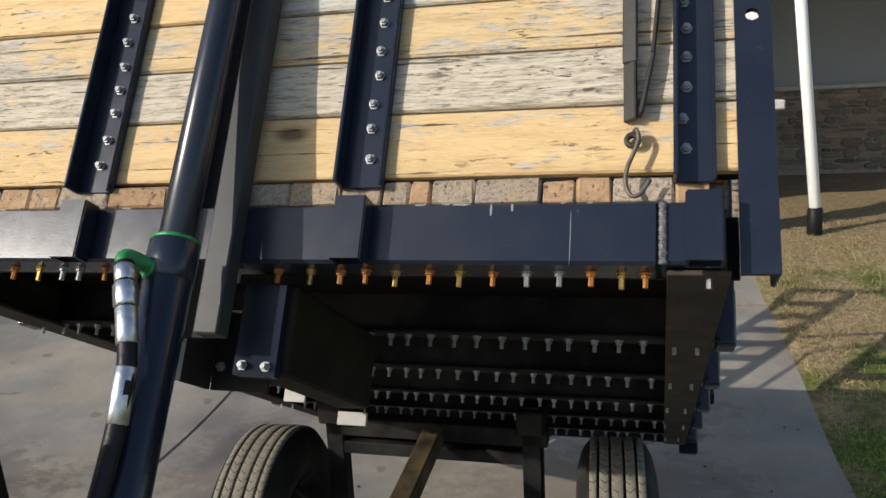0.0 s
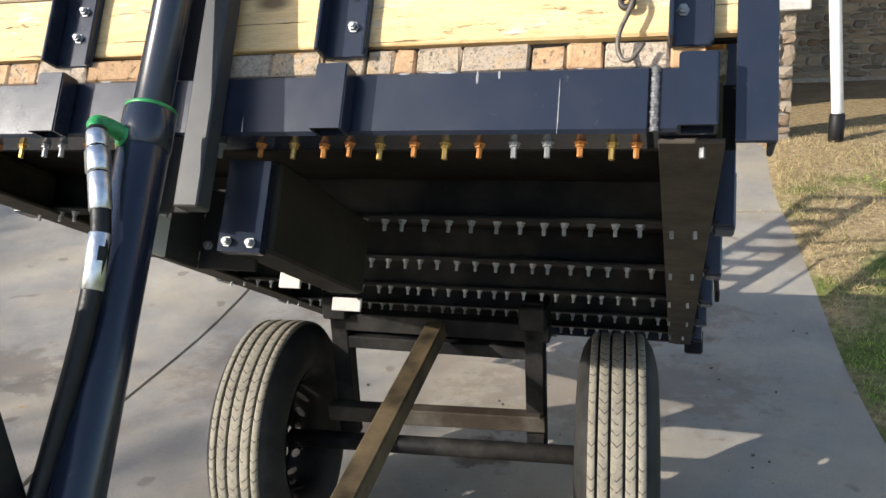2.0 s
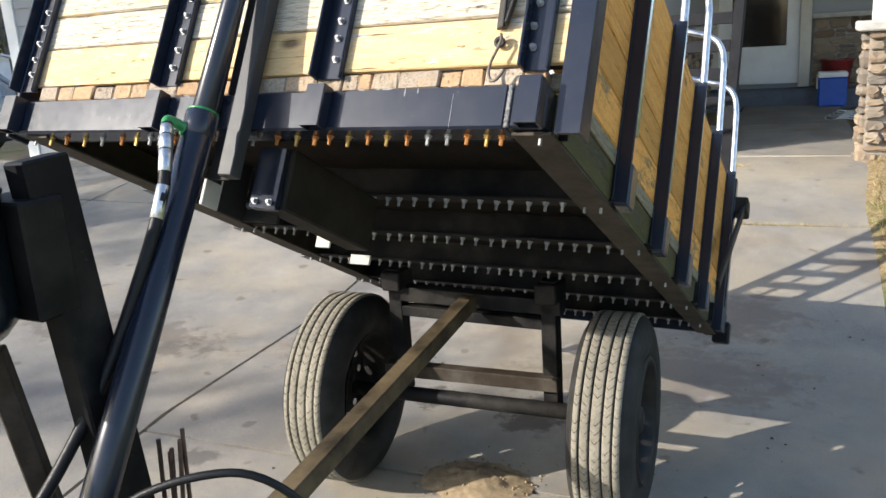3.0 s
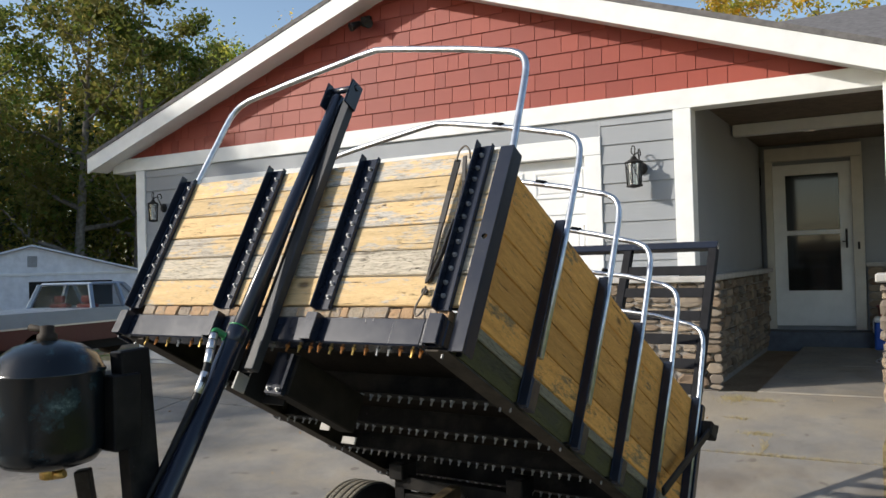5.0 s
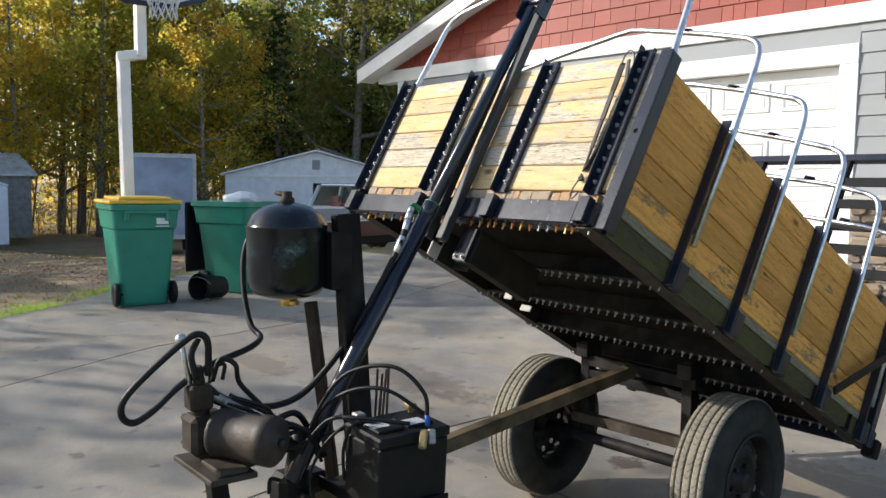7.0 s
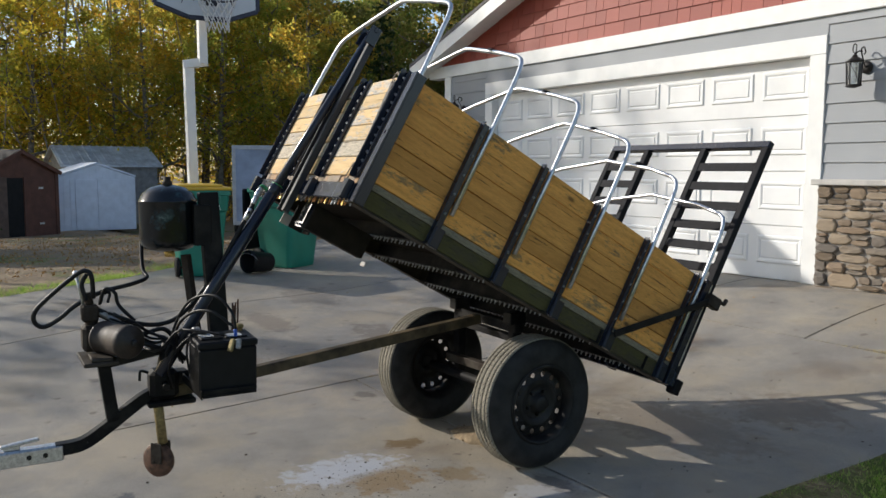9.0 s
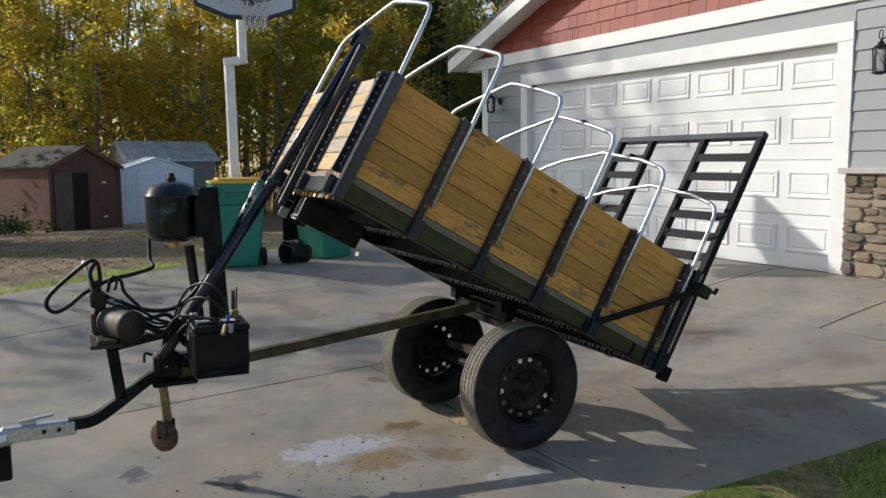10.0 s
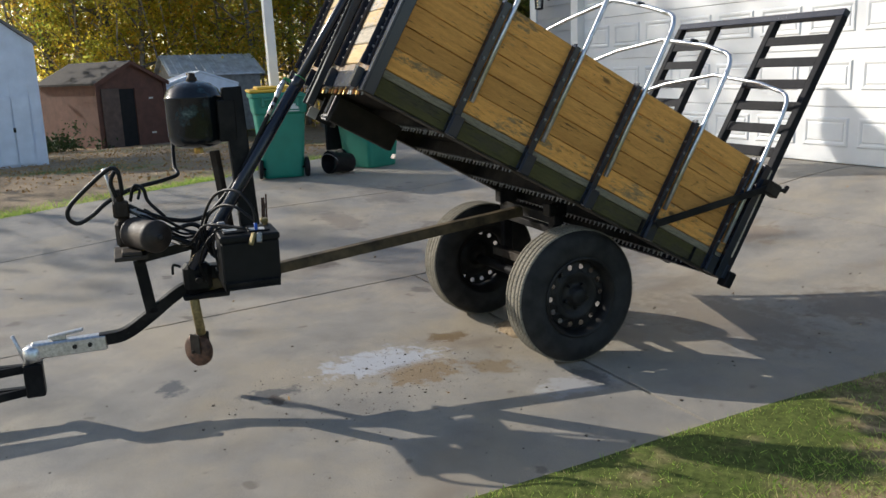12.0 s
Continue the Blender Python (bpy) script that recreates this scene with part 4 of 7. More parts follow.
HOOP_V = [0.022] + [v + 0.022 for v in STRAPS]
for n_h, v in enumerate(HOOP_V):
    outer = 0.016 - SIDE_IN if n_h else -0.012
    peak = 1.085 if n_h < 4 else 1.06
    half = [(outer, 0.16 if n_h else 0.50), (outer, 0.56), (-0.034, 0.84), (-0.042, 0.895), (-0.064, 0.937), (-0.105, 0.962), (-0.28, 1.008), (-0.58, peak - 0.012)]
    right = [(u_, v, w_) for u_, w_ in half]
    left = [(-BW - u_, v, w_) for u_, w_ in reversed(half)]
    line = right[:2] + smooth_path(right[2:6], 4) + [right[6], right[7], (-0.655, v, peak)] + left[:2] + smooth_path(left[2:6], 4) + left[6:]
    bm = bmesh.new()
    add_tube(bm, line, 0.0105, 10)
    hoop = bpart("hoop", bm, GALV, "galvanised conduit hoop")
    if n_h:
        bm = bmesh.new()
        add_tube(bm, [(-0.36, v, 1.030), (-0.40, v, 1.040)], 0.0122, 10)
        part("coupling", bm, BLACK_DULL, hoop)

# tail gate: two ramp ladders under one top bar
RV = 2.065
gate = bpart("tail_gate", box((-BW - 0.02, RV - 0.02, 1.428), (-0.055, RV + 0.02, 1.468), 0.003), BLACK, "black steel ramp tail gate")
for uu in (-BW + 0.0, -0.99, -0.515, -0.075):
    part("gate_upright", box((uu - 0.021, RV - 0.0205, 0.0), (uu + 0.021, RV + 0.0205, 1.4275), 0.003), GATE_BLACK, gate)
for k in range(11):
    w = 1.308 - 0.124 * k
    for ua, ub in ((-BW + 0.0215, -1.0115), (-0.4935, -0.0965)):
        bm = bmesh.new()
        add_box(bm, (ua, RV - 0.018, w - 0.030), (ub, RV - 0.013, w + 0.022), 0.001)
        add_box(bm, (ua, RV - 0.013, w + 0.017), (ub, RV + 0.02, w + 0.022), 0.001)
        part("rung", bm, GATE_BLACK, gate)
bm = bmesh.new()
add_bar(bm, (0.018, 1.50, 0.075), (0.016, 2.02, 0.490), 0.012, 0.034)
latch = bpart("latch_bar", bm, BLACK_DULL, "rusty diagonal latch bar")
bm = bmesh.new()
add_box(bm, (-0.02, 1.995, 0.46), (0.03, 2.085, 0.525), 0.006)
add_rod(bm, (0.01, 2.08, 0.50), (0.01, 2.13, 0.53), 0.008)
add_rod(bm, (0.01, 2.12, 0.51), (0.01, 2.128, 0.545), 0.011)
part("latch_block", bm, RUSTY, latch)
bm = bmesh.new()
add_box(bm, (-BW + 0.02, BL - 0.019, 0.0), (-0.012, BL + 0.006, 0.075), 0.003)
bpart("rear_beam", bm, BLACK)
bm = bmesh.new()
add_box(bm, (-0.06, BL + 0.0065, -0.03), (0.0, BL + 0.055, 0.05), 0.006)
bpart("rear_foot", bm, BLACK_DULL)
bm = bmesh.new()
add_box(bm, (-0.0375, BL - 0.06, -0.004), (-0.012, BL - 0.0195, 0.588), 0.0015)
bpart("rear_post", bm, BLACK)

# unseen boards behind the lower tail gate, added to block sunlight
for i in range(5):
    bpart("rear_plank", plank((-BW + 0.024, BL - 0.019, SIDE_Z[i] + 0.0012), (-0.024, BL + 0.002, SIDE_Z[i + 1] - 0.0012), 90 + i, 0), YELLOW_WOOD)

# mast and its bracket
mast = bpart("mast", box((-0.652, -0.042, -0.097), (-0.620, -0.0125, 0.862), 0.002), MAST_PAINT, "tall black tube mast")
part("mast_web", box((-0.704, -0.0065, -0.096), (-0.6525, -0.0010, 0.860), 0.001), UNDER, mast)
part("mast_flange", box((-0.712, -0.042, -0.096), (-0.7045, -0.0125, 0.860), 0.001), MAST_PAINT, mast)
for uu in (-0.7195, -0.6195):
    part("mast_bracket", box((uu, -0.070, 0.790), (uu + 0.007, -0.0115, 0.884), 0.004), BLACK, mast)
bm = bmesh.new()
add_rod(bm, (-0.722, -0.040, 0.866), (-0.608, -0.040, 0.866), 0.011)
part("mast_pin", bm, BLACK, mast)
bm = bmesh.new()
add_box(bm, (-0.720, 0.0, -0.142), (-0.712, 0.045, -0.092), 0.001)
part("mast_foot", bm, CAP_STONE, mast, "pale foot tab")
# near black gives these two plates the shade they lie in
part("foot_plate", box((-0.712, 0.120, -0.142), (-0.626, 0.126, -0.03), 0.001), VOID, mast)
part("foot_web", box((-0.718, 0.0455, -0.142), (-0.712, 0.1195, -0.03), 0.001), VOID, mast)
for uu in (-0.70, -0.655):
    bolt(B_SHORT, mast, Matrix.Translation((uu, 0.1195, -0.11)) @ OUT)



def tb(p):
    """From the box's own frame into the trailer's."""
    return BM @ Vector(p)


# hydraulic ram
top = tb((-0.688, -0.030, 0.866))
foot = tb((-0.607, -0.199, -0.981))
axis = (top - foot).normalized()
L = (top - foot).length
col = foot + axis * (L * 0.527)
bm = bmesh.new()
add_rod(bm, foot, col, 0.0275, 24)
ram = tpart("hydraulic_ram", bm, BLACK, "glossy black hydraulic ram")
bm = bmesh.new()
add_rod(bm, col + axis * 0.002, top - axis * 0.02, 0.0205, 24)
part("ram_rod", bm, BLACK, ram)
bm = bmesh.new()
add_rod(bm, col - axis * 0.05, col + axis * 0.001, 0.0285, 24)
part("gland", bm, BLACK, ram)
bm = bmesh.new()
add_rod(bm, col - axis * 0.002, col + axis * 0.0022, 0.0281, 24)
part("gland_ring", bm, GREEN_PAINT, ram, "green painted ring")
port = col - axis * 0.042
elbow_top = Vector((-0.672, -0.163, 1.380))
nut, crimp_end = Vector((-0.656, -0.190, 1.347)), Vector((-0.641, -0.217, 1.300))
drop = (nut - elbow_top).normalized()
bm = bmesh.new()
elbow = [port.lerp(elbow_top, 0.2), port.lerp(elbow_top, 0.7) + Vector((0, 0, 0.003)), elbow_top, elbow_top + drop * 0.014]
add_tube(bm, smooth_path(elbow, 5), 0.0092, 12)
add_rod(bm, port.lerp(elbow_top, 0.15), port.lerp(elbow_top, 0.52), 0.0125, 8)
part("elbow", bm, GREEN_PAINT, ram, "green painted elbow fitting")
hose_line = [elbow_top + drop * 0.008, nut, crimp_end, Vector((-0.634, -0.243, 1.255)), Vector((-0.642, -0.300, 1.150)), Vector((-0.672, -0.390, 0.985)), Vector((-0.715, -0.52, 0.82)), Vector((-0.727, -0.63, 0.775)), Vector((-0.68, -0.78, 0.815)), Vector((-0.645, -0.88, 0.875))]
path = smooth_path(hose_line, 10)
bm = bmesh.new()
add_tube(bm, path, 0.0105, 10)
hose = part("ram_hose", bm, HOSE, ram)
# three hose fittings, then a band in place of white tape
for a, b, r in ((1, 7, 0.0112), (7, 13, 0.0132), (13, 20, 0.0116), (25, 33, 0.0115)):
    bm = bmesh.new()
    add_rod(bm, path[a], path[b], r, 6 if r > 0.0125 else 14)
    part("hose_band", bm, ZINC, hose, "bright zinc hose fitting, the lowest in place of white tape")

# chassis
TU = -0.645
bm = bmesh.new()
add_bar(bm, (TU, -0.66, 0.482), (TU - 0.045, 1.02, 0.665), 0.05, 0.05, 0.004)
tongue = tpart("tongue", bm, TONGUE_PAINT, "worn rusty square tongue")
bm = bmesh.new()
add_bar(bm, (-1.01, 1.08, 0.655), (-0.40, 1.08, 0.655), 0.05, 0.05)
gantry = tpart("gantry", bm, UNDER)
bm = bmesh.new()
add_bar(bm, (-1.01, 1.08, 0.595), (-0.42, 1.08, 0.595), 0.045, 0.035)
part("gantry_bar", bm, UNDER, gantry)
for uu in (-0.985, -0.44):
    bm = bmesh.new()
    add_bar(bm, (uu, 1.08, 0.30), (uu, 1.08, 0.74), 0.05, 0.05)
    add_box(bm, (uu - 0.035, 1.03, 0.67), (uu + 0.035, 1.13, 0.735), 0.005)
    part("gantry_leg", bm, UNDER, gantry)
bm = bmesh.new()
add_bar(bm, (-1.02, 1.03, 0.395), (-0.41, 1.055, 0.405), 0.045, 0.045)
part("cross_tie", bm, RUSTY, gantry)
bm = bmesh.new()
add_rod(bm, (-1.13, 0.975, 0.327), (-0.22, 1.040, 0.327), 0.025)
tpart("axle", bm, UNDER)

# wheels
WR, WW, AXLE_TURN = 0.327, 0.185, 4.2


def wheel(u, v, facing):
    """A car wheel: grooved radial tyre, drilled steel rim, hub."""
    place = Matrix.Translation((u, v, WR)) @ Matrix.Rotation(radians(AXLE_TURN), 4, "Z")
    m = Matrix.Rotation(radians(90 * facing), 4, "Y")
    w = WW / 2
    bm = bmesh.new()
    prof = [(0.185, -w + 0.012), (0.205, -w + 0.002), (0.245, -w - 0.006), (0.285, -w + 0.004), (0.306, -w + 0.016), (0.3165, -w + 0.027)]
    add_lathe(bm, prof + [(r, -h) for r, h in reversed(prof)] + [(0.182, w - 0.02), (0.182, -w + 0.02), prof[0]], m, 64, cap=False)
    tyre = part("wheel", bm, RUBBER, trailer, "worn radial car tyre on a steel rim", place)
    edges = [-w + 0.024, -0.045, -0.0165, 0.0165, 0.045, w - 0.024]
    for g0, g1 in zip(edges, edges[1:]):
        bm = bmesh.new()
        drop = [0.006 if abs(h) > 0.06 else 0.0 for h in (g0, g1)]
        add_lathe(bm, [(0.3155, g0 + 0.003), (0.3235 - drop[0], g0 + 0.003), (0.3250 - drop[0] * 0.4, g0 + 0.006), (0.3250 - drop[1] * 0.4, g1 - 0.006), (0.3235 - drop[1], g1 - 0.003), (0.3155, g1 - 0.003)], m, 64, cap=False)
        part("tread_rib", bm, TREAD, tyre)
    bm = bmesh.new()
    rim_prof = [(0.196, w - 0.004), (0.190, w + 0.004), (0.180, w - 0.004), (0.172, w - 0.03), (0.165, w - 0.05), (0.160, -w + 0.03), (0.185, -w + 0.01), (0.192, -w + 0.004)]
    add_lathe(bm, rim_prof, m, 48, cap=False)
    bmesh.ops.recalc_face_normals(bm, faces=bm.faces)
    rim = part("rim", bm, RIM, tyre)
    # drilled disc
    bm = bmesh.new()
    n_h, k = 14, 6
    d0 = w - 0.055
    ring = lambda r, h, a: bm.verts.new(m @ Vector((r * math.cos(a), r * math.sin(a), h)))
    for i in range(n_h):
        a0, a1 = 2 * math.pi * i / n_h, 2 * math.pi * (i + 1) / n_h
        am = (a0 + a1) / 2
        rc, rr = 0.142, 0.0135
        hole = [ring(rc + rr * math.cos(t), d0 + 0.004, am + rr * math.sin(t) / rc) for t in [2 * math.pi * q / 8 for q in range(8)]]
        o = [ring(0.172, d0 - 0.005, a) for a in (a1, am, a0)]
        i_ = [ring(0.115, d0 + 0.014, a) for a in (a0, am, a1)]
        mid0, mid1 = ring(rc, d0 + 0.004, a0), ring(rc, d0 + 0.004, a1)
        outer = [mid1, o[0], o[1], o[2], mid0, i_[0], i_[1], i_[2]]
        inner = [hole[2], hole[1], hole[0], hole[7], hole[6], hole[5], hole[4], hole[3]]
        for q in range(8):
            bm.faces.new((outer[q], outer[(q + 1) % 8], inner[(q + 1) % 8], inner[q]))
    add_lathe(bm, [(0.116, d0 + 0.013), (0.095, d0 + 0.016), (0.085, d0 + 0.002), (0.06, d0), (0.045, d0 + 0.004), (0.04, d0 + 0.035), (0.03, d0 + 0.042), (0, d0 + 0.043)], m, 28, cap=False)
    for i in range(5):
        a = 2 * math.pi * i / 5
        add_rod(bm, m @ Vector((0.062 * math.cos(a), 0.062 * math.sin(a), d0 - 0.002)), m @ Vector((0.062 * math.cos(a), 0.062 * math.sin(a), d0 + 0.018)), 0.009, 6)
    bmesh.ops.remove_doubles(bm, verts=bm.verts, dist=0.0004)
    bmesh.ops.recalc_face_normals(bm, faces=bm.faces)
    part("wheel_disc", bm, RIM, tyre)


wheel(-0.225, 1.040, 1)
wheel(-1.155, 0.988, -1)

# drawbar neck, coupler and pump frame
bm = bmesh.new()
neck = smooth_path([(TU, -0.64, 0.50), (TU, -0.72, 0.470), (TU, -0.86, 0.372), (TU, -0.96, 0.315), (TU, -1.06, 0.306)], 5)
rings = []
for i, p in enumerate(neck):
    d = (neck[min(i + 1, len(neck) - 1)] - neck[max(i - 1, 0)]).normalized()
    n_up = Vector((0, -d.z, d.y)) * -0.025
    rings.append([bm.verts.new(p + Vector((du, 0, 0)) + n_up * k) for du, k in ((-0.022, -1), (0.022, -1), (0.025, -0.9), (0.025, 0.9), (0.022, 1), (-0.022, 1), (-0.025, 0.9), (-0.025, -0.9))])
for p, q in zip(rings, rings[1:]):
    for k in range(8):
        bm.faces.new((p[k], p[(k + 1) % 8], q[(k + 1) % 8], q[k]))
bm.faces.new(rings[0])
bm.faces.new(rings[-1])
bmesh.ops.recalc_face_normals(bm, faces=bm.faces)
tpart("drawbar_neck", bm, BLACK_DULL)
bm = bmesh.new()
add_box(bm, (TU - 0.029, -1.33, 0.262), (TU + 0.029, -1.03, 0.330), 0.008)
add_lathe(bm, [(0.038, 0), (0.040, 0.02), (0.038, 0.055), (0.025, 0.066), (0, 0.068)], Matrix.Translation((TU, -1.325, 0.255)), 18)
coupler = tpart("coupler", bm, ZINC, "zinc ball coupler")
bm = bmesh.new()
add_bar(bm, (TU, -1.26, 0.345), (TU, -1.12, 0.362), 0.03, 0.012)
add_box(bm, (TU - 0.012, -1.25, 0.33), (TU + 0.012, -1.19, 0.35), 0.003)
part("coupler_latch", bm, ZINC, coupler)
for s in (-1.10, -1.16):
    bm = bmesh.new()
    add_rod(bm, (TU + 0.029, s, 0.298), (TU + 0.036, s, 0.298), 0.010, 8)
    part("bolt", bm, BLACK_IRON, coupler)
bm = bmesh.new()
add_bar(bm, (TU, -0.835, 0.395), (TU, -0.865, 0.640), 0.05, 0.05)
add_bar(bm, (TU, -0.875, 0.642), (TU, -0.600, 0.688), 0.05, 0.04)
pump_frame = tpart("pump_frame", bm, BLACK_DULL)
# pump and motor
MOTOR_AT = Matrix.Translation((TU + 0.01, -0.888, 0.766)) @ Matrix.Rotation(radians(27), 4, "Z")
bm = bmesh.new()
add_lathe(bm, [(0.050, 0), (0.066, 0.006), (0.068, 0.010), (0.068, 0.022), (0.065, 0.024), (0.065, 0.150), (0.068, 0.152), (0.068, 0.186), (0.060, 0.194), (0.026, 0.196), (0.024, 0.206), (0.0, 0.207)], MOTOR_AT @ Matrix.Translation((0.035, 0, 0)) @ Matrix.Rotation(radians(90), 4, "Y"), 26)
pump = tpart("pump_motor", bm, MOTOR, "dirty brown electric pump motor")
bm = bmesh.new()
add_box(bm, (TU - 0.045, -0.945, 0.705), (TU + 0.045, -0.835, 0.815), 0.014)
add_rod(bm, (TU, -0.905, 0.79), (TU, -0.905, 0.84), 0.025)
add_box(bm, (TU - 0.06, -0.96, 0.676), (TU + 0.20, -0.83, 0.692), 0.003)
add_box(bm, (TU + 0.06, -0.93, 0.692), (TU + 0.19, -0.85, 0.706), 0.004)
for dy, dz in ((-0.04, -0.035), (-0.04, 0.035), (0.04, 0.035), (0.04, -0.035), (0, 0.05)):
    add_rod(bm, (TU - 0.062, -0.888 + dy, 0.76 + dz), (TU - 0.044, -0.888 + dy, 0.76 + dz), 0.011, 6)
part("pump_head", bm, RUSTY, pump)
bm = bmesh.new()
add_lathe(bm, [(0.012, 0), (0.014, 0.004), (0.014, 0.012), (0.010, 0.016), (0, 0.017)], MOTOR_AT @ Matrix.Translation((0.242, 0, 0)) @ Matrix.Rotation(radians(90), 4, "Y"), 18)
part("motor_cap", bm, BLACK_IRON, pump)
# control valve with lever
bm = bmesh.new()
add_box(bm, (TU - 0.02, -0.945, 0.83), (TU + 0.04, -0.88, 0.90), 0.008)
add_rod(bm, (TU + 0.01, -0.91, 0.90), (TU + 0.01, -0.92, 0.95), 0.016)
add_rod(bm, (TU - 0.02, -0.88, 0.86), (TU + 0.02, -0.80, 0.82), 0.017, 8)
valve = tpart("control_valve", bm, RUSTY)
bm = bmesh.new()
add_rod(bm, (TU + 0.005, -0.935, 0.90), (TU + 0.0, -0.955, 1.015), 0.007)
add_lathe(bm, [(0, -0.016), (0.011, -0.011), (0.016, 0), (0.011, 0.011), (0, 0.016)], Matrix.Translation((TU, -0.957, 1.028)), 14)
part("lever", bm, ZINC, valve, "steel lever with ball knob")
bm = bmesh.new()
add_tube(bm, smooth_path([(TU + 0.03, -0.925, 0.92), (TU + 0.03, -0.94, 0.985), (TU + 0.03, -0.92, 1.03)], 5), 0.009, 8)
part("grip", bm, HOSE, valve)
bm = bmesh.new()
add_rod(bm, (TU + 0.015, -0.875, 0.865), (TU + 0.022, -0.845, 0.845), 0.013, 6)
add_rod(bm, (TU + 0.022, -0.845, 0.845), (TU + 0.034, -0.795, 0.812), 0.0115, 12)
part("hose_fitting", bm, DULL_ZINC, valve, "scuffed steel hose fitting")

# jack with its small wheel, swivelled
JACK_TURN = Matrix.Rotation(radians(-50), 4, "Z")
RUST_IRON = simple("rusty_iron", (0.11, 0.055, 0.032), 0.7, 0.1, 0.6, 40, 0.5, 150)
bm = bmesh.new()
add_rod(bm, (TU + 0.02, -0.655, 0.445), (TU + 0.005, -0.637, 0.265), 0.021)
jack = tpart("jack_leg", bm, JACK_PAINT, "yellow zinc jack leg")
bm = bmesh.new()
add_rod(bm, (TU + 0.02, -0.66, 0.46), (TU + 0.02, -0.60, 0.72), 0.030)
add_box(bm, (TU - 0.035, -0.69, 0.47), (TU + 0.06, -0.57, 0.60), 0.02)
add_box(bm, (TU - 0.05, -0.60, 0.52), (TU + 0.03, -0.52, 0.58), 0.008)
add_rod(bm, (TU + 0.06, -0.63, 0.54), (TU + 0.10, -0.63, 0.535), 0.016, 10)
add_box(bm, (TU - 0.03, -0.70, 0.44), (TU + 0.06, -0.50, 0.465), 0.006)
add_tube(bm, smooth_path([(TU + 0.07, -0.70, 0.60), (TU + 0.07, -0.73, 0.61), (TU + 0.07, -0.735, 0.57)], 4), 0.006, 8)
part("jack_head", bm, BLACK_DULL, jack)
bm = bmesh.new()
add_lathe(bm, [(0, -0.022), (0.062, -0.022), (0.072, -0.015), (0.075, 0), (0.072, 0.015), (0.062, 0.022), (0.02, 0.024), (0, 0.024)], Matrix.Translation((TU + 0.0, -0.655, 0.192)) @ JACK_TURN @ Matrix.Rotation(radians(90), 4, "Y"), 26)
part("jack_wheel", bm, RUST_IRON, jack, "rusty iron jack wheel")
bm = bmesh.new()
for du in (-0.033, 0.027):
    add_box(bm, (TU + du, -0.670, 0.185), (TU + du + 0.006, -0.615, 0.275), 0.002)
add_rod(bm, (TU - 0.04, -0.655, 0.192), (TU + 0.042, -0.655, 0.192), 0.008)
bm.transform(Matrix.Translation((TU, -0.655, 0)) @ JACK_TURN @ Matrix.Translation((-TU, 0.655, 0)))
part("jack_fork", bm, RUSTY, jack)

# battery in its tray
bm = bmesh.new()
add_box(bm, (-0.62, -0.545, 0.540), (-0.270, -0.325, 0.553), 0.003)
add_box(bm, (-0.62, -0.551, 0.535), (-0.270, -0.545, 0.572), 0.002)
add_box(bm, (-0.276, -0.544, 0.553), (-0.270, -0.325, 0.572), 0.002)
tray = tpart("battery_tray", bm, BLACK_DULL)
battery = thing("battery", TM @ Matrix.Translation((-0.378, -0.436, 0.5650)) @ Matrix.Rotation(radians(3), 4, "Y"), "dark car battery with worn label, in a steel tray", "battery")
bm = bmesh.new()
add_box(bm, (-0.088, -0.118, 0), (0.088, 0.118, 0.175), 0.006)
part("case", bm, PLASTIC_BLACK, battery)
bm = bmesh.new()
add_box(bm, (-0.092, -0.122, 0.1755), (0.092, 0.122, 0.205), 0.006)
for k in range(2):
    add_box(bm, (-0.03, -0.10 + 0.10 * k, 0.205), (0.05, -0.01 + 0.10 * k, 0.212), 0.003)
part("lid", bm, PLASTIC_BLACK, battery)
LABEL_W = simple("worn_battery_label", (0.45, 0.47, 0.48), 0.6, 0, 0.5, 60, 0.1)
for x0, y0, x1, y1 in ((-0.028, -0.095, 0.02, -0.04), (0.0, 0.01, 0.045, 0.07)):
    part("label", box((x0, y0, 0.2121), (x1, y1, 0.2128)), LABEL_W, battery, "worn pale label")
for x, y, mat in ((-0.06, -0.09, DULL_ZINC), (-0.06, 0.09, JACK_PAINT)):
    bm = bmesh.new()
    add_rod(bm, (x, y, 0.205), (x, y, 0.225), 0.009)
    add_box(bm, (x - 0.016, y - 0.02, 0.218), (x + 0.016, y + 0.012, 0.236), 0.004)
    part("terminal", bm, mat, battery)

# oil tank on its post
tank_c = Vector((-0.798, -0.556, 1.120))
bm = bmesh.new()
add_lathe(bm, [(0, -0.03), (0.06, -0.027), (0.102, -0.014), (0.119, 0.006), (0.124, 0.03), (0.125, 0.19), (0.128, 0.193), (0.128, 0.197), (0.124, 0.201), (0.108, 0.232), (0.075, 0.256), (0.03, 0.268), (0, 0.27)], Matrix.Translation(tank_c), 40)


def tank_mat():
    k = Mat("flaked_tank_paint")
    co = k.coords()
    a, b = k.noise(co, 9, 6, 0.7), k.noise(co, 45, 5, 0.7)
    col = k.ramp(a, [(0.46, (0.005, 0.007, 0.009)), (0.56, (0.007, 0.012, 0.016)), (0.63, (0.018, 0.042, 0.052)), (0.72, (0.08, 0.14, 0.15)), (0.80, (0.18, 0.24, 0.25))])
    col = k.mix(k.ramp(b, [(0.62, (0, 0, 0)), (0.68, (1, 1, 1))]), col, (0.02, 0.018, 0.016))
    return k.done(col, k.math("MULTIPLY_ADD", a, 0.4, 0.0), 0, b, 0.3, 0.002)


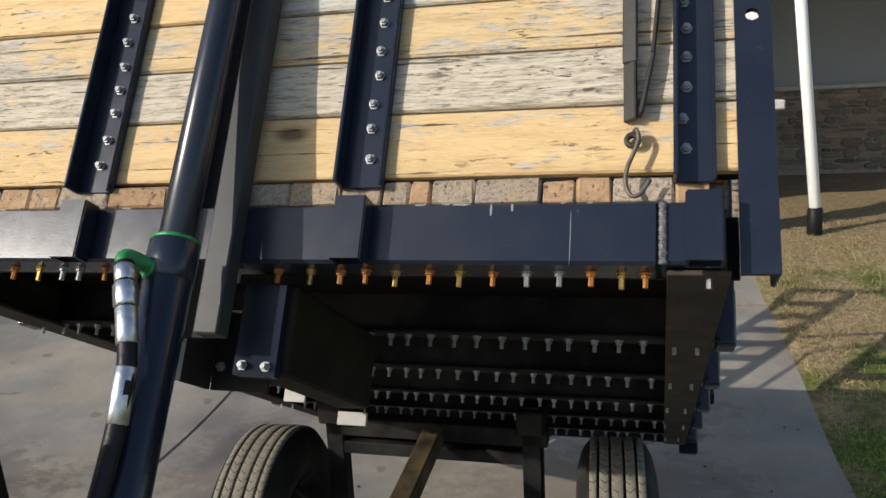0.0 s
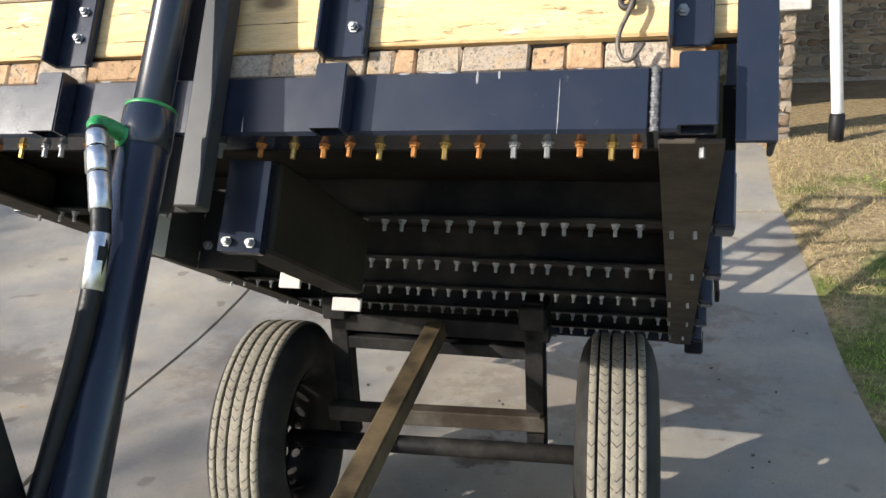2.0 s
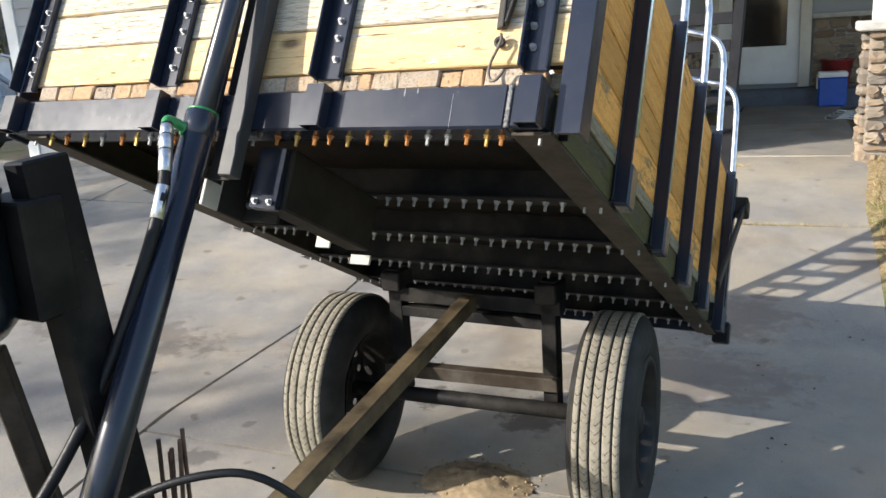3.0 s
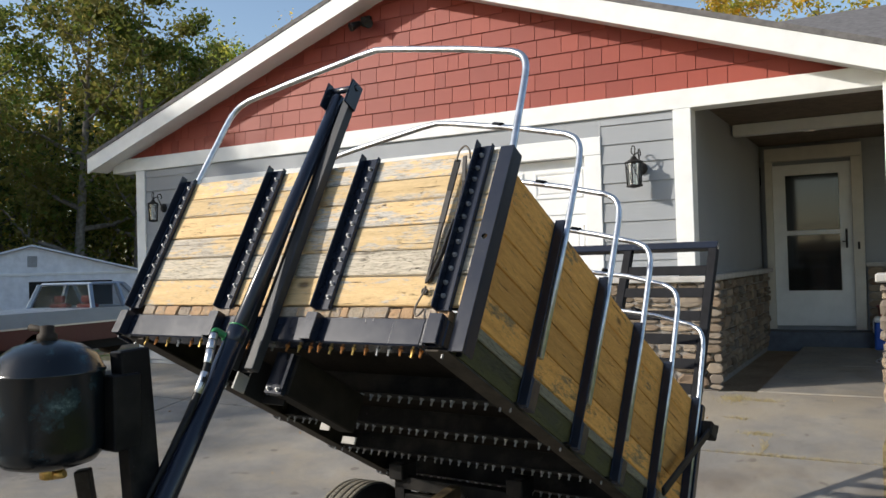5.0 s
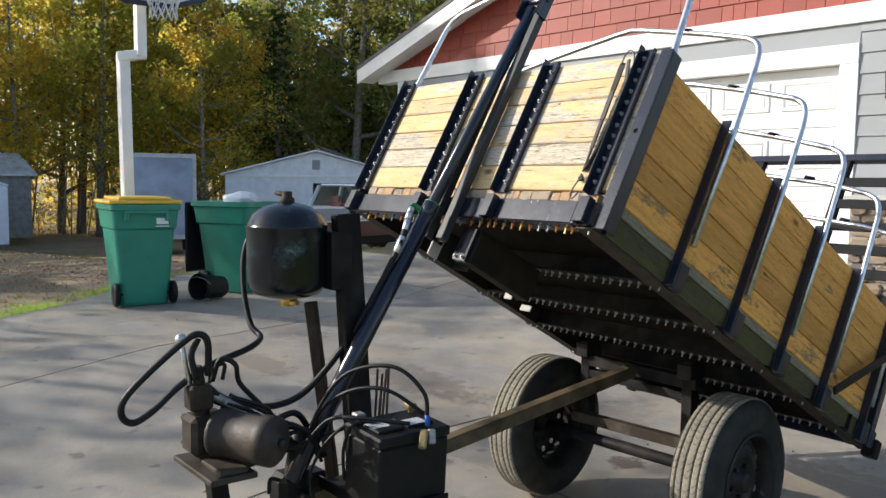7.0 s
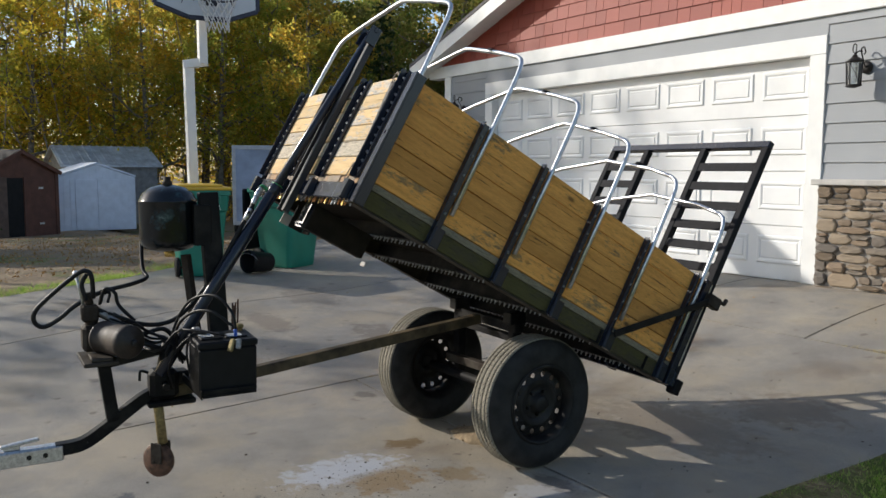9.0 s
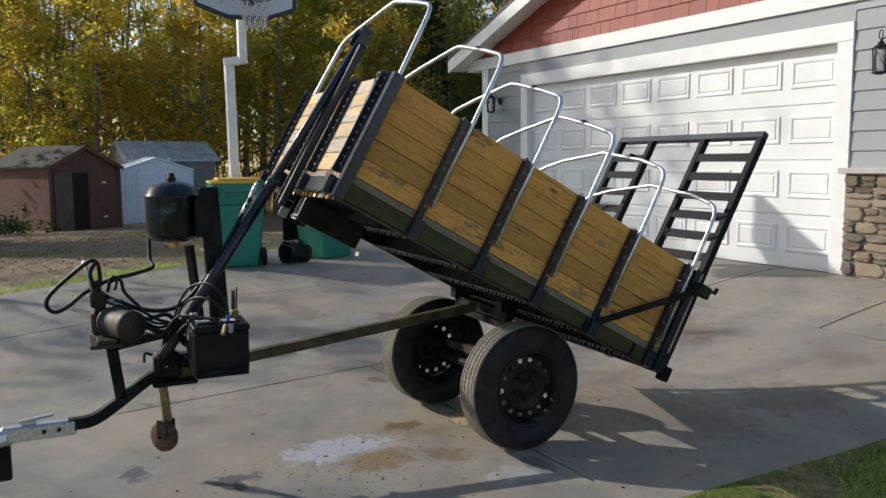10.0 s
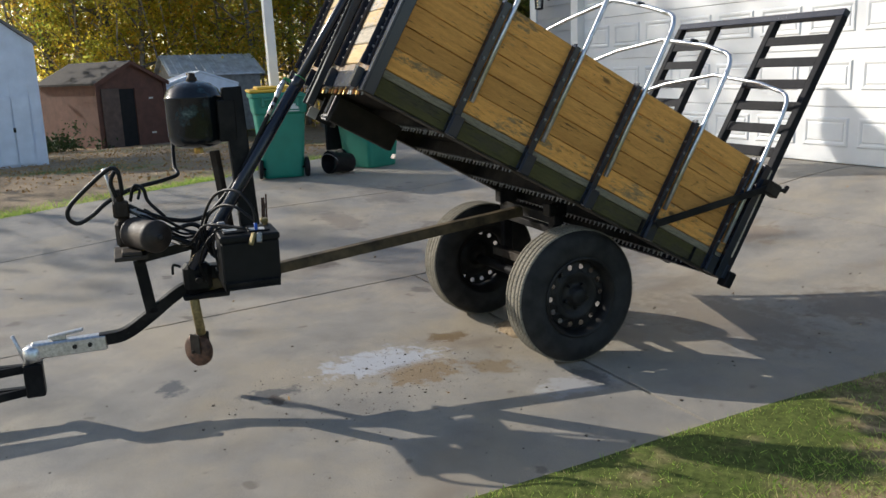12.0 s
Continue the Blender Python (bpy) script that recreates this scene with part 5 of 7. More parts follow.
tank = tpart("oil_tank", bm, tank_mat(), "flaking dark green round oil tank")
bm = bmesh.new()
add_lathe(bm, [(0.024, 0.262), (0.022, 0.282), (0.016, 0.286), (0.016, 0.302), (0, 0.304)], Matrix.Translation(tank_c), 12)
add_rod(bm, tank_c + Vector((-0.01, 0, 0.292)), tank_c + Vector((-0.055, -0.01, 0.298)), 0.008)
part("filler_cap", bm, RUSTY, tank)
bm = bmesh.new()
add_rod(bm, tank_c + Vector((0, 0, -0.055)), tank_c + Vector((0, 0, -0.025)), 0.022, 6)
add_rod(bm, tank_c + Vector((0.02, 0, -0.045)), tank_c + Vector((0.045, 0.01, -0.04)), 0.010, 8)
part("drain_fitting", bm, BRASS_BOLT, tank)
bm = bmesh.new()
add_bar(bm, (-0.705, -0.402, 1.355), (-0.665, -0.365, 0.50), 0.085, 0.045, 0.004, 40)
post = tpart("tank_post", bm, BLACK_DULL)
bm = bmesh.new()
add_box(bm, (-0.79, -0.47, 1.12), (-0.67, -0.395, 1.30), 0.004)
part("tank_bracket", bm, BLACK_DULL, post)
bm = bmesh.new()
add_bar(bm, (-0.770, -0.490, 1.075), (-0.715, -0.440, 0.50), 0.035, 0.035)
part("post_brace", bm, RUSTY, post)

# hoses and cables
def hose_part(points, r, label="black hydraulic hose", steps=8, mat=HOSE, name="hydraulic_hose"):
    bm = bmesh.new()
    add_tube(bm, smooth_path(points, steps), r, 8)
    tpart(name, bm, mat, label)


hose_part([(-0.905, -0.60, 1.285), (-0.925, -0.625, 1.27), (-0.925, -0.645, 1.20), (-0.885, -0.66, 1.09), (-0.83, -0.665, 1.01), (-0.775, -0.66, 0.98), (-0.71, -0.73, 0.965), (-0.66, -0.86, 0.945), (-0.648, -0.96, 0.90), (-0.648, -1.03, 0.845), (-0.645, -1.085, 0.82), (-0.635, -1.118, 0.845), (-0.63, -1.112, 0.89), (-0.62, -1.05, 0.955), (-0.605, -0.96, 1.03), (-0.595, -0.925, 1.045), (-0.588, -0.905, 1.02), (-0.60, -0.90, 0.93)], 0.0095)
hose_part([(TU + 0.02, -0.88, 0.88), (TU + 0.01, -0.80, 0.80), (TU + 0.02, -0.72, 0.76), (TU + 0.01, -0.62, 0.77), (TU, -0.56, 0.70)], 0.010)
hose_part([(TU + 0.02, -0.85, 0.83), (TU + 0.04, -0.78, 0.76), (TU + 0.04, -0.66, 0.70), (TU + 0.02, -0.58, 0.65)], 0.011)
hose_part([(TU - 0.02, -0.87, 0.89), (TU - 0.02, -0.86, 0.93), (TU - 0.01, -0.83, 0.94), (TU, -0.84, 0.90)], 0.006)
for k, (du, ds, dz) in enumerate(((0.0, 0.0, 0.0), (0.03, 0.01, -0.02), (-0.03, 0.02, 0.015), (0.05, -0.01, 0.03))):
    hose_part([(TU + 0.03 + du, -0.84 + ds, 0.84 + dz), (TU + 0.05 + du, -0.76, 0.80 + dz), (TU + 0.03, -0.68 + ds, 0.74 + dz), (TU + 0.02 + du, -0.60, 0.72), (TU + 0.04, -0.55 + ds, 0.63)], 0.0055 + 0.001 * (k % 2))
hose_part([(TU + 0.02, -0.60, 0.60), (TU + 0.06, -0.62, 0.68), (TU + 0.05, -0.57, 0.74), (TU - 0.01, -0.55, 0.70), (TU + 0.03, -0.59, 0.64), (TU + 0.07, -0.56, 0.70), (-0.50, -0.53, 0.74)], 0.005)
hose_part([(TU + 0.0, -0.87, 0.90), (TU + 0.01, -0.85, 0.96), (TU + 0.03, -0.815, 0.945), (TU + 0.025, -0.80, 0.89), (TU + 0.03, -0.74, 0.82)], 0.0075)
CAB = "black battery cable"
hose_part([(-0.60, -0.55, 0.62), (-0.57, -0.60, 0.74), (-0.48, -0.55, 0.90), (-0.341, -0.476, 0.945), (-0.27, -0.42, 0.88), (-0.262, -0.41, 0.80)], 0.006, CAB, 8, HOSE, "battery_cable")
hose_part([(-0.60, -0.57, 0.66), (-0.56, -0.58, 0.78), (-0.46, -0.54, 0.86), (-0.36, -0.48, 0.875), (-0.29, -0.40, 0.81)], 0.006, CAB, 8, HOSE, "battery_cable")
hose_part([(TU, -0.72, 0.70), (-0.54, -0.66, 0.70), (-0.48, -0.60, 0.78), (-0.40, -0.56, 0.80), (-0.29, -0.45, 0.79)], 0.006, CAB, 8, HOSE, "battery_cable")
hose_part([(-0.58, -0.60, 0.52), (-0.54, -0.62, 0.62), (-0.50, -0.58, 0.72), (-0.46, -0.50, 0.785)], 0.005, CAB, 8, HOSE, "battery_cable")
hose_part([(-0.47, -0.55, 0.60), (-0.45, -0.565, 0.70), (-0.42, -0.55, 0.775), (-0.38, -0.50, 0.785)], 0.005, CAB, 8, HOSE, "battery_cable")
hose_part([(-0.262, -0.412, 0.815), (-0.262, -0.41, 0.785)], 0.007, "blue cable sleeve", 2, BLUE_PLASTIC, "cable_sleeve")
for a, b, mat in (((-0.262, -0.42, 0.775), (-0.248, -0.44, 0.728), JACK_PAINT), ((-0.258, -0.40, 0.775), (-0.248, -0.405, 0.735), DULL_ZINC)):
    bm = bmesh.new()
    add_bar(bm, a, b, 0.022, 0.016, 0.004)
    tpart("cable_clamp", bm, mat, "worn cable clamp")
rs = random.Random(3)
for k in range(5):
    bm = bmesh.new()
    x_, y_ = -0.655 + 0.012 * k, -0.32 + rs.uniform(-0.01, 0.01)
    add_rod(bm, (x_, y_, 0.62), (x_ + rs.uniform(-0.01, 0.02), y_ + 0.01, 0.86 + rs.uniform(-0.03, 0.05)), 0.004, 8)
    tpart("steel_rod", bm, RUST_IRON, "thin rusty steel rod")

# rubber strap with its hooks on the front wall
strap_t = thing("rubber_tie_strap", TM @ BM, "dark rubber tie-down strap with wire hooks hanging on the front planks", "strap")
def ribbon(pts, w, th):
    bm = bmesh.new()
    prev = None
    for p, q in zip(pts, pts[1:]):
        add_bar(bm, p, q, w, th, 0.0015)
    return bm
part("strap", ribbon([(-0.152, -0.022, 0.548), (-0.153, -0.018, 0.45), (-0.153, -0.014, 0.35), (-0.152, -0.011, 0.25), (-0.1505, -0.009, 0.175)], 0.018, 0.006), STRAP, strap_t)
bm = bmesh.new()
add_lathe(bm, [(0.004, -0.003), (0.0095, -0.003), (0.010, 0.0), (0.0095, 0.003), (0.004, 0.003), (0.004, -0.003)], Matrix.Translation((-0.148, -0.010, 0.150)) @ Matrix.Rotation(radians(90), 4, "X"), 18, cap=False)
part("strap_end", bm, STRAP, strap_t)
part("strap", ribbon([(-0.126, -0.030, 0.552), (-0.120, -0.012, 0.48), (-0.118, -0.010, 0.36), (-0.126, -0.010, 0.26), (-0.140, -0.013, 0.18)], 0.016, 0.005), STRAP, strap_t)
HOOK_WIRE = simple("dull_hook_wire", (0.16, 0.135, 0.11), 0.55, 0.6, 0.4, 80, 0.3)
bm = bmesh.new()
add_tube(bm, smooth_path([(-0.152, -0.026, 0.54), (-0.15, -0.028, 0.572), (-0.136, -0.028, 0.588), (-0.122, -0.022, 0.575), (-0.120, -0.012, 0.555)], 6), 0.0026, 8)
part("wire_hook", bm, HOOK_WIRE, strap_t)
bm = bmesh.new()
add_tube(bm, smooth_path([(-0.148, -0.008, 0.158), (-0.144, -0.018, 0.160), (-0.141, -0.021, 0.147), (-0.146, -0.021, 0.130), (-0.1535, -0.020, 0.110), (-0.1545, -0.020, 0.092), (-0.149, -0.020, 0.0785), (-0.139, -0.020, 0.0795), (-0.128, -0.019, 0.097)], 7), 0.0026, 8)
part("wire_hook", bm, HOOK_WIRE, strap_t)

# tow hitch that carries the coupler
hitch = thing("tow_frame", TM @ Matrix.Translation((TU, -1.34, 0.0)), "black steel tow frame under the coupler", "hitch")
bm = bmesh.new()
add_box(bm, (-0.035, -0.03, 0.10), (0.035, 0.045, 0.245), 0.006)
part("hitch_block", bm, BLACK_DULL, hitch)
for z0, z1, x1 in ((0.225, 0.20, 0.10), (0.125, 0.06, 0.12), (0.225, 0.235, -0.12), (0.125, 0.12, -0.14)):
    bm = bmesh.new()
    add_bar(bm, (0, -0.02, z0), (x1, -1.0, z1), 0.035, 0.035)
    part("draw_arm", bm, BLACK_DULL, hitch)
bm = bmesh.new()
add_rod(bm, (0, 0.0, 0.245), (0, 0.0, 0.275), 0.024)
part("tow_ball", bm, ZINC, hitch)
bm = bmesh.new()
add_rod(bm, (-0.03, -0.02, 0.24), (-0.05, -0.06, 0.36), 0.008)
part("hitch_pin", bm, ZINC, hitch)

# ---- house details ----
def stone_wall(parent, origin, along, up_z0, up_z1, length, out, seed, depth=0.035):
    """Dry-stacked ledge stones: uneven courses, split and merged here and there, each stone rough and proud by its own amount."""
    rs = random.Random(seed)
    o, a, n = Vector(origin), Vector(along).normalized(), Vector(out).normalized()

    def stone(s, w, z, h):
        d = depth * rs.uniform(0.35, 1.15)
        bm = bmesh.new()
        g = rs.uniform(0.003, 0.008)
        jag = min(0.012, 0.14 * h)
        at = lambda p, q, f: bm.verts.new(o + a * p + Vector((0, 0, q)) + n * f)
        cx, cz = s + w / 2, z + h / 2
        ring = []
        for k in range(10):
            ang = 2 * math.pi * k / 10 + 0.3
            c_, s_ = math.cos(ang), math.sin(ang)
            r = (abs(c_) ** 5 + abs(s_) ** 5) ** (-1 / 5)
            ring.append((cx + (w / 2 - g) * c_ * r + rs.uniform(-jag, jag) * 0.6, cz + (h / 2 - g) * s_ * r + rs.uniform(-jag, jag) * 0.6))
        base = [at(p, q, 0.0) for p, q in ring]
        lip = [at(p, q, d * rs.uniform(0.5, 0.75)) for p, q in ring]
        face = [at(cx + (p - cx) * 0.86, cz + (q - cz) * 0.80, d * rs.uniform(0.8, 1.2)) for p, q in ring]
        mid_ = at(cx + rs.uniform(-0.2, 0.2) * w, cz + rs.uniform(-0.2, 0.2) * h, d * rs.uniform(0.9, 1.35))
        for i in range(10):
            j = (i + 1) % 10
            bm.faces.new((base[i], base[j], lip[j], lip[i]))
            bm.faces.new((lip[i], lip[j], face[j], face[i]))
            bm.faces.new((face[i], face[j], mid_))
        bmesh.ops.recalc_face_normals(bm, faces=bm.faces)
        part("stone", bm, STONE, parent)

    z = up_z0
    while z < up_z1 - 0.01:
        h = rs.choice([0.06, 0.08, 0.10, 0.13] if length > 0.5 else [0.09, 0.12, 0.15])
        if up_z1 - z - h < 0.05:
            h = up_z1 - z
        s = 0.0
        while s < length - 0.005:
            w = rs.uniform(0.09, 0.30) if length > 0.5 else rs.uniform(0.08, 0.17)
            if length - s - w < 0.08:
                w = length - s
            if h > 0.09 and rs.random() < 0.6:
                cut = h * rs.uniform(0.38, 0.62)
                stone(s, w, z, cut)
                split = rs.uniform(0.35, 0.65) if w > 0.2 else 1.0
                stone(s, w * split, z + cut, h - cut)
                if split < 1:
                    stone(s + w * split, w * (1 - split), z + cut, h - cut)
            else:
                stone(s, w, z, h)
            s += w
        z += h


st1 = tagged(part("stone_base_garage", box((DOOR_R + 0.165, YW - 0.065, 0.2), (0.20, YW + 0.001, 1.33)), MORTAR), "ledge stone base beside the garage door", "stone base", kind="structure")
stone_wall(st1, (DOOR_R + 0.165, YW - 0.065, 0), (1, 0, 0), 0.33, 1.325, 0.865 + 0.17, (0, -1, 0), 1)
tagged(part("stone_cap_garage", box((DOOR_R + 0.12, YW - 0.125, 1.332), (0.26, YW + 0.005, 1.385), 0.006), CAP_STONE), "pale cap stone on the garage stone base", "cap stone", kind="structure")
st2 = tagged(part("stone_base_porch", box((0.1305, YW + 0.02, 0.25), (0.20, PY + 0.09, 1.33)), MORTAR), "ledge stone base of the porch side wall", "stone base", kind="structure")
stone_wall(st2, (0.20, YW - 0.06, 0), (0, 1, 0), 0.40, 1.325, 4.0, (1, 0, 0), 2)
tagged(part("stone_cap_porch", box((0.1305, YW + 0.01, 1.334), (0.27, PY + 0.08, 1.384), 0.006), CAP_STONE), "pale cap stone on the porch side wall", "cap stone", kind="structure")
st3 = tagged(part("stone_base_entry", box((1.36, PY + 0.03, 0.25), (9.0, PY + 0.119, 1.38)), MORTAR), "ledge stone base of the entry wall", "stone base", kind="structure")
stone_wall(st3, (1.36, PY + 0.03, 0), (1, 0, 0), 0.42, 1.375, 3.4, (0, -1, 0), 3)
tagged(part("stone_cap_entry", box((1.34, PY - 0.03, 1.382), (9.0, PY + 0.118, 1.43), 0.006), CAP_STONE), "pale cap stone on the entry stone base", "cap stone", kind="structure")
pier = tagged(part("stone_pier", box((1.62, 6.46, 0.25), (1.83, 6.70, 1.315)), MORTAR), "square ledge stone pier carrying a white porch post", "pier", kind="structure")
stone_wall(pier, (1.61, 6.46, 0), (1, 0, 0), 0.37, 1.31, 0.23, (0, -1, 0), 4, 0.05)
stone_wall(pier, (1.62, 6.70, 0), (0, -1, 0), 0.37, 1.31, 0.24, (-1, 0, 0), 5, 0.05)
tagged(part("stone_cap_pier", box((1.54, 6.38, 1.317), (1.91, 6.76, 1.385), 0.01), CAP_STONE), "pale cap stone on the porch pier", "cap stone", kind="structure")
trim("trim_porch_post", (1.64, 6.49, 1.387), (1.81, 6.66, 2.858), "white square porch post on a stone pier")

# entry door
door = tagged(part("door_entry", box((0.29, PY + 0.06, 0.64), (1.21, PY + 0.10, 2.71), 0.004), WHITE), "white storm door with two dark glass panes, closed", "door", kind="structure")
for z0, z1 in ((1.09, 1.80), (1.86, 2.57)):
    part("pane", box((0.445, PY + 0.050, z0), (1.065, PY + 0.0595, z1), 0.002), DARK_GLASS, door)
    bm = bmesh.new()
    for lo, hi in (((0.42, z0 - 0.02), (1.09, z0 - 0.001)), ((0.42, z1 + 0.001), (1.09, z1 + 0.02)), ((0.42, z0 - 0.001), (0.444, z1 + 0.001)), ((1.066, z0 - 0.001), (1.09, z1 + 0.001))):
        add_box(bm, (lo[0], PY + 0.045, lo[1]), (hi[0], PY + 0.0595, hi[1]), 0.002)
    part("pane_frame", bm, WHITE, door)
bm = bmesh.new()
add_box(bm, (1.125, PY + 0.03, 1.62), (1.15, PY + 0.0595, 1.86), 0.006)
add_rod(bm, (1.135, PY + 0.01, 1.70), (1.09, PY + 0.01, 1.70), 0.008)
part("door_handle", bm, BLACK_IRON, door)
CREAM = simple("cream_casing_paint", (0.60, 0.56, 0.48), 0.55, 0, 0.08, 7, 0.06)
for nm, lo, hi in (("trim_entry_left", (0.205, PY + 0.0, 0.60), (0.288, PY + 0.119, 2.76)), ("trim_entry_right", (1.212, PY + 0.0, 0.60), (1.335, PY + 0.119, 2.76)), ("trim_entry_head", (0.205, PY - 0.002, 2.762), (1.335, PY + 0.119, 2.93))):
    tagged(part(nm, box(lo, hi, 0.004), CREAM), "cream casing round the front door", "trim", kind="structure")
tagged(part("door_bell", box((1.262, PY - 0.012, 1.60), (1.288, PY - 0.0005, 1.69), 0.003), BLACK_IRON), "small dark door bell on the casing", "door bell")
can = thing("recessed_light", Matrix.Translation((0.86, 9.6, 2.984)), "lit recessed lamp in the porch ceiling", "ceiling light")
bm = bmesh.new()
add_lathe(bm, [(0.09, -0.006), (0.085, -0.012), (0.065, -0.010), (0.062, 0.0)], Matrix.Identity(4), 24, cap=False)
part("ring", bm, WHITE, can)
glow = bpy.data.materials.new("lamp_glow")
glow.use_nodes = True
glow.node_tree.nodes["Principled BSDF"].inputs["Emission Color"].default_value = (1.0, 0.72, 0.40, 1)
glow.node_tree.nodes["Principled BSDF"].inputs["Emission Strength"].default_value = 6.0
bm = bmesh.new()
add_lathe(bm, [(0, -0.004), (0.061, -0.004), (0.061, -0.001), (0, -0.001)], Matrix.Identity(4), 24, cap=False)
part("bulb", bm, glow, can)


def lantern(x):
    """A wall lantern hung from a scrolled bracket."""
    th = thing("wall_lantern", Matrix.Translation((x, YW - 0.02, 2.34)), "black scrolled iron wall lantern with seeded glass on grey siding", "wall lamp", "lanterns beside the garage door")
    bm = bmesh.new()
    add_lathe(bm, [(0, 0), (0.055, 0), (0.055, 0.008), (0.03, 0.02), (0, 0.022)], Matrix.Translation((0.03, 0.0, 0.02)) @ Matrix.Rotation(radians(90), 4, "X"), 20)
    part("backplate", bm, BLACK_IRON, th)
    bm = bmesh.new()
    add_tube(bm, smooth_path([(0.03, -0.02, 0.02), (0.03, -0.05, 0.06), (0.03, -0.10, 0.16), (0.03, -0.06, 0.19), (0.03, -0.03, 0.15), (0.03, -0.055, 0.13)], 8), 0.006, 8)
    add_tube(bm, smooth_path([(0.03, -0.085, 0.15), (0.02, -0.12, 0.15), (0.0, -0.145, 0.12)], 6), 0.006, 8)
    add_tube(bm, smooth_path([(0, -0.145, 0.13), (-0.02, -0.145, 0.16), (-0.01, -0.145, 0.21), (0.012, -0.145, 0.20), (0.01, -0.145, 0.15), (0, -0.145, 0.12)], 6), 0.005, 8)
    part("bracket", bm, BLACK_IRON, th)
    bm = bmesh.new()
    add_lathe(bm, [(0, 0.125), (0.02, 0.12), (0.03, 0.10), (0.055, 0.085), (0.085, 0.07), (0.085, 0.06), (0.06, 0.058)], Matrix.Translation((0, -0.145, 0)), 4, cap=False)
    part("roof", bm, BLACK_IRON, th)
    for k in range(4):
        bm = bmesh.new()
        a = math.pi / 2 * k
        add_rod(bm, (0.075 * math.cos(a), -0.145 + 0.075 * math.sin(a), 0.06), (0.062 * math.cos(a), -0.145 + 0.062 * math.sin(a), -0.14), 0.006, 6)
        b = a + math.pi / 2
        add_rod(bm, (0.074 * math.cos(a), -0.145 + 0.074 * math.sin(a), 0.05), (0.063 * math.cos(b), -0.145 + 0.063 * math.sin(b), -0.13), 0.003, 6)
        part("cage_bar", bm, BLACK_IRON, th)
    bm = bmesh.new()
    add_lathe(bm, [(0.075, -0.135), (0.075, -0.15), (0.03, -0.16), (0, -0.165)], Matrix.Translation((0, -0.145, 0)), 4)
    part("base", bm, BLACK_IRON, th)
    bm = bmesh.new()
    add_lathe(bm, [(0.066, 0.058), (0.056, -0.134)], Matrix.Translation((0, -0.145, 0)), 4, cap=False)
    g = Mat("seeded_glass")
    g.set(g.b.inputs["Transmission Weight"], 0.85)
    part("pane", bm, g.done((0.8, 0.85, 0.85), 0.25, 0, None), th)


lantern(-0.325)
lantern(-6.42)
flood = thing("flood_light", Matrix.Translation((-3.24, YW - 0.05, 4.20)), "dark twin-headed motion flood light on the red gable", "flood light")
bm = bmesh.new()
add_box(bm, (-0.06, 0.0, -0.05), (0.06, 0.05, 0.05), 0.008)
part("box", bm, BLACK_IRON, flood)
for dx in (-0.10, 0.10):
    bm = bmesh.new()
    add_lathe(bm, [(0.02, 0), (0.03, 0.02), (0.045, 0.10), (0.05, 0.13), (0.04, 0.125), (0, 0.11)], frame_on((dx * 0.5, -0.01, -0.02), (dx * 1.4, -0.14, -0.10)), 16)
    part("lamp_head", bm, BLACK_IRON, flood)

# things by the entry
cooler = thing("drinks_cooler", Matrix.Translation((1.57, 10.30, 0.40)), "blue drinks cooler with white lid on the porch floor", "cooler")
part("body", box((-0.15, -0.12, 0.0), (0.15, 0.12, 0.33), 0.02), BLUE_PLASTIC, cooler)
part("lid", box((-0.155, -0.125, 0.331), (0.155, 0.125, 0.39), 0.015), WHITE, cooler)
part("handle", box((-0.168, -0.03, 0.20), (-0.1505, 0.03, 0.36), 0.006), WHITE, cooler)
bkt = thing("red_tub", Matrix.Translation((1.62, 10.58, 0.586)), "dark red plastic tub standing on the porch step", "tub")
bm = bmesh.new()
add_lathe(bm, [(0, 0), (0.13, 0), (0.17, 0.30), (0.185, 0.31), (0.185, 0.325), (0.16, 0.322), (0.12, 0.02), (0, 0.02)], Matrix.Identity(4), 24, cap=False)
part("tub", bm, simple("red_plastic", (0.22, 0.02, 0.02), 0.5, 0, 0.2, 10, 0.1), bkt)
pole = thing("white_marker_pole", Matrix.Translation((2.13, 6.38, ground_z(2.13, 6.38) - 0.02)), "white plastic pole with a black foot in the lawn edge", "pole")
bm = bmesh.new()
add_rod(bm, (0, 0, 0.24), (-0.26, 0, 2.9), 0.040, 18)
part("tube", bm, WHITE, pole)
bm = bmesh.new()
add_rod(bm, (0, 0, 0), (0, 0, 0.239), 0.052, 18)
part("foot", bm, PLASTIC_BLACK, pole)
cans = thing("coiled_wire", Matrix.Translation((1.62, 9.0, 0.405)), "small heap of grey wire beside the walk", "wire")
bm = bmesh.new()
for k in range(4):
    add_tube(bm, [(0.16 * math.cos(a) * (1 - 0.1 * k) + 0.02 * k, 0.12 * math.sin(a), 0.012 + 0.02 * k + 0.01 * math.sin(3 * a)) for a in [i * 0.35 for i in range(19)]], 0.008, 6)
part("coil", bm, GALV, cans)

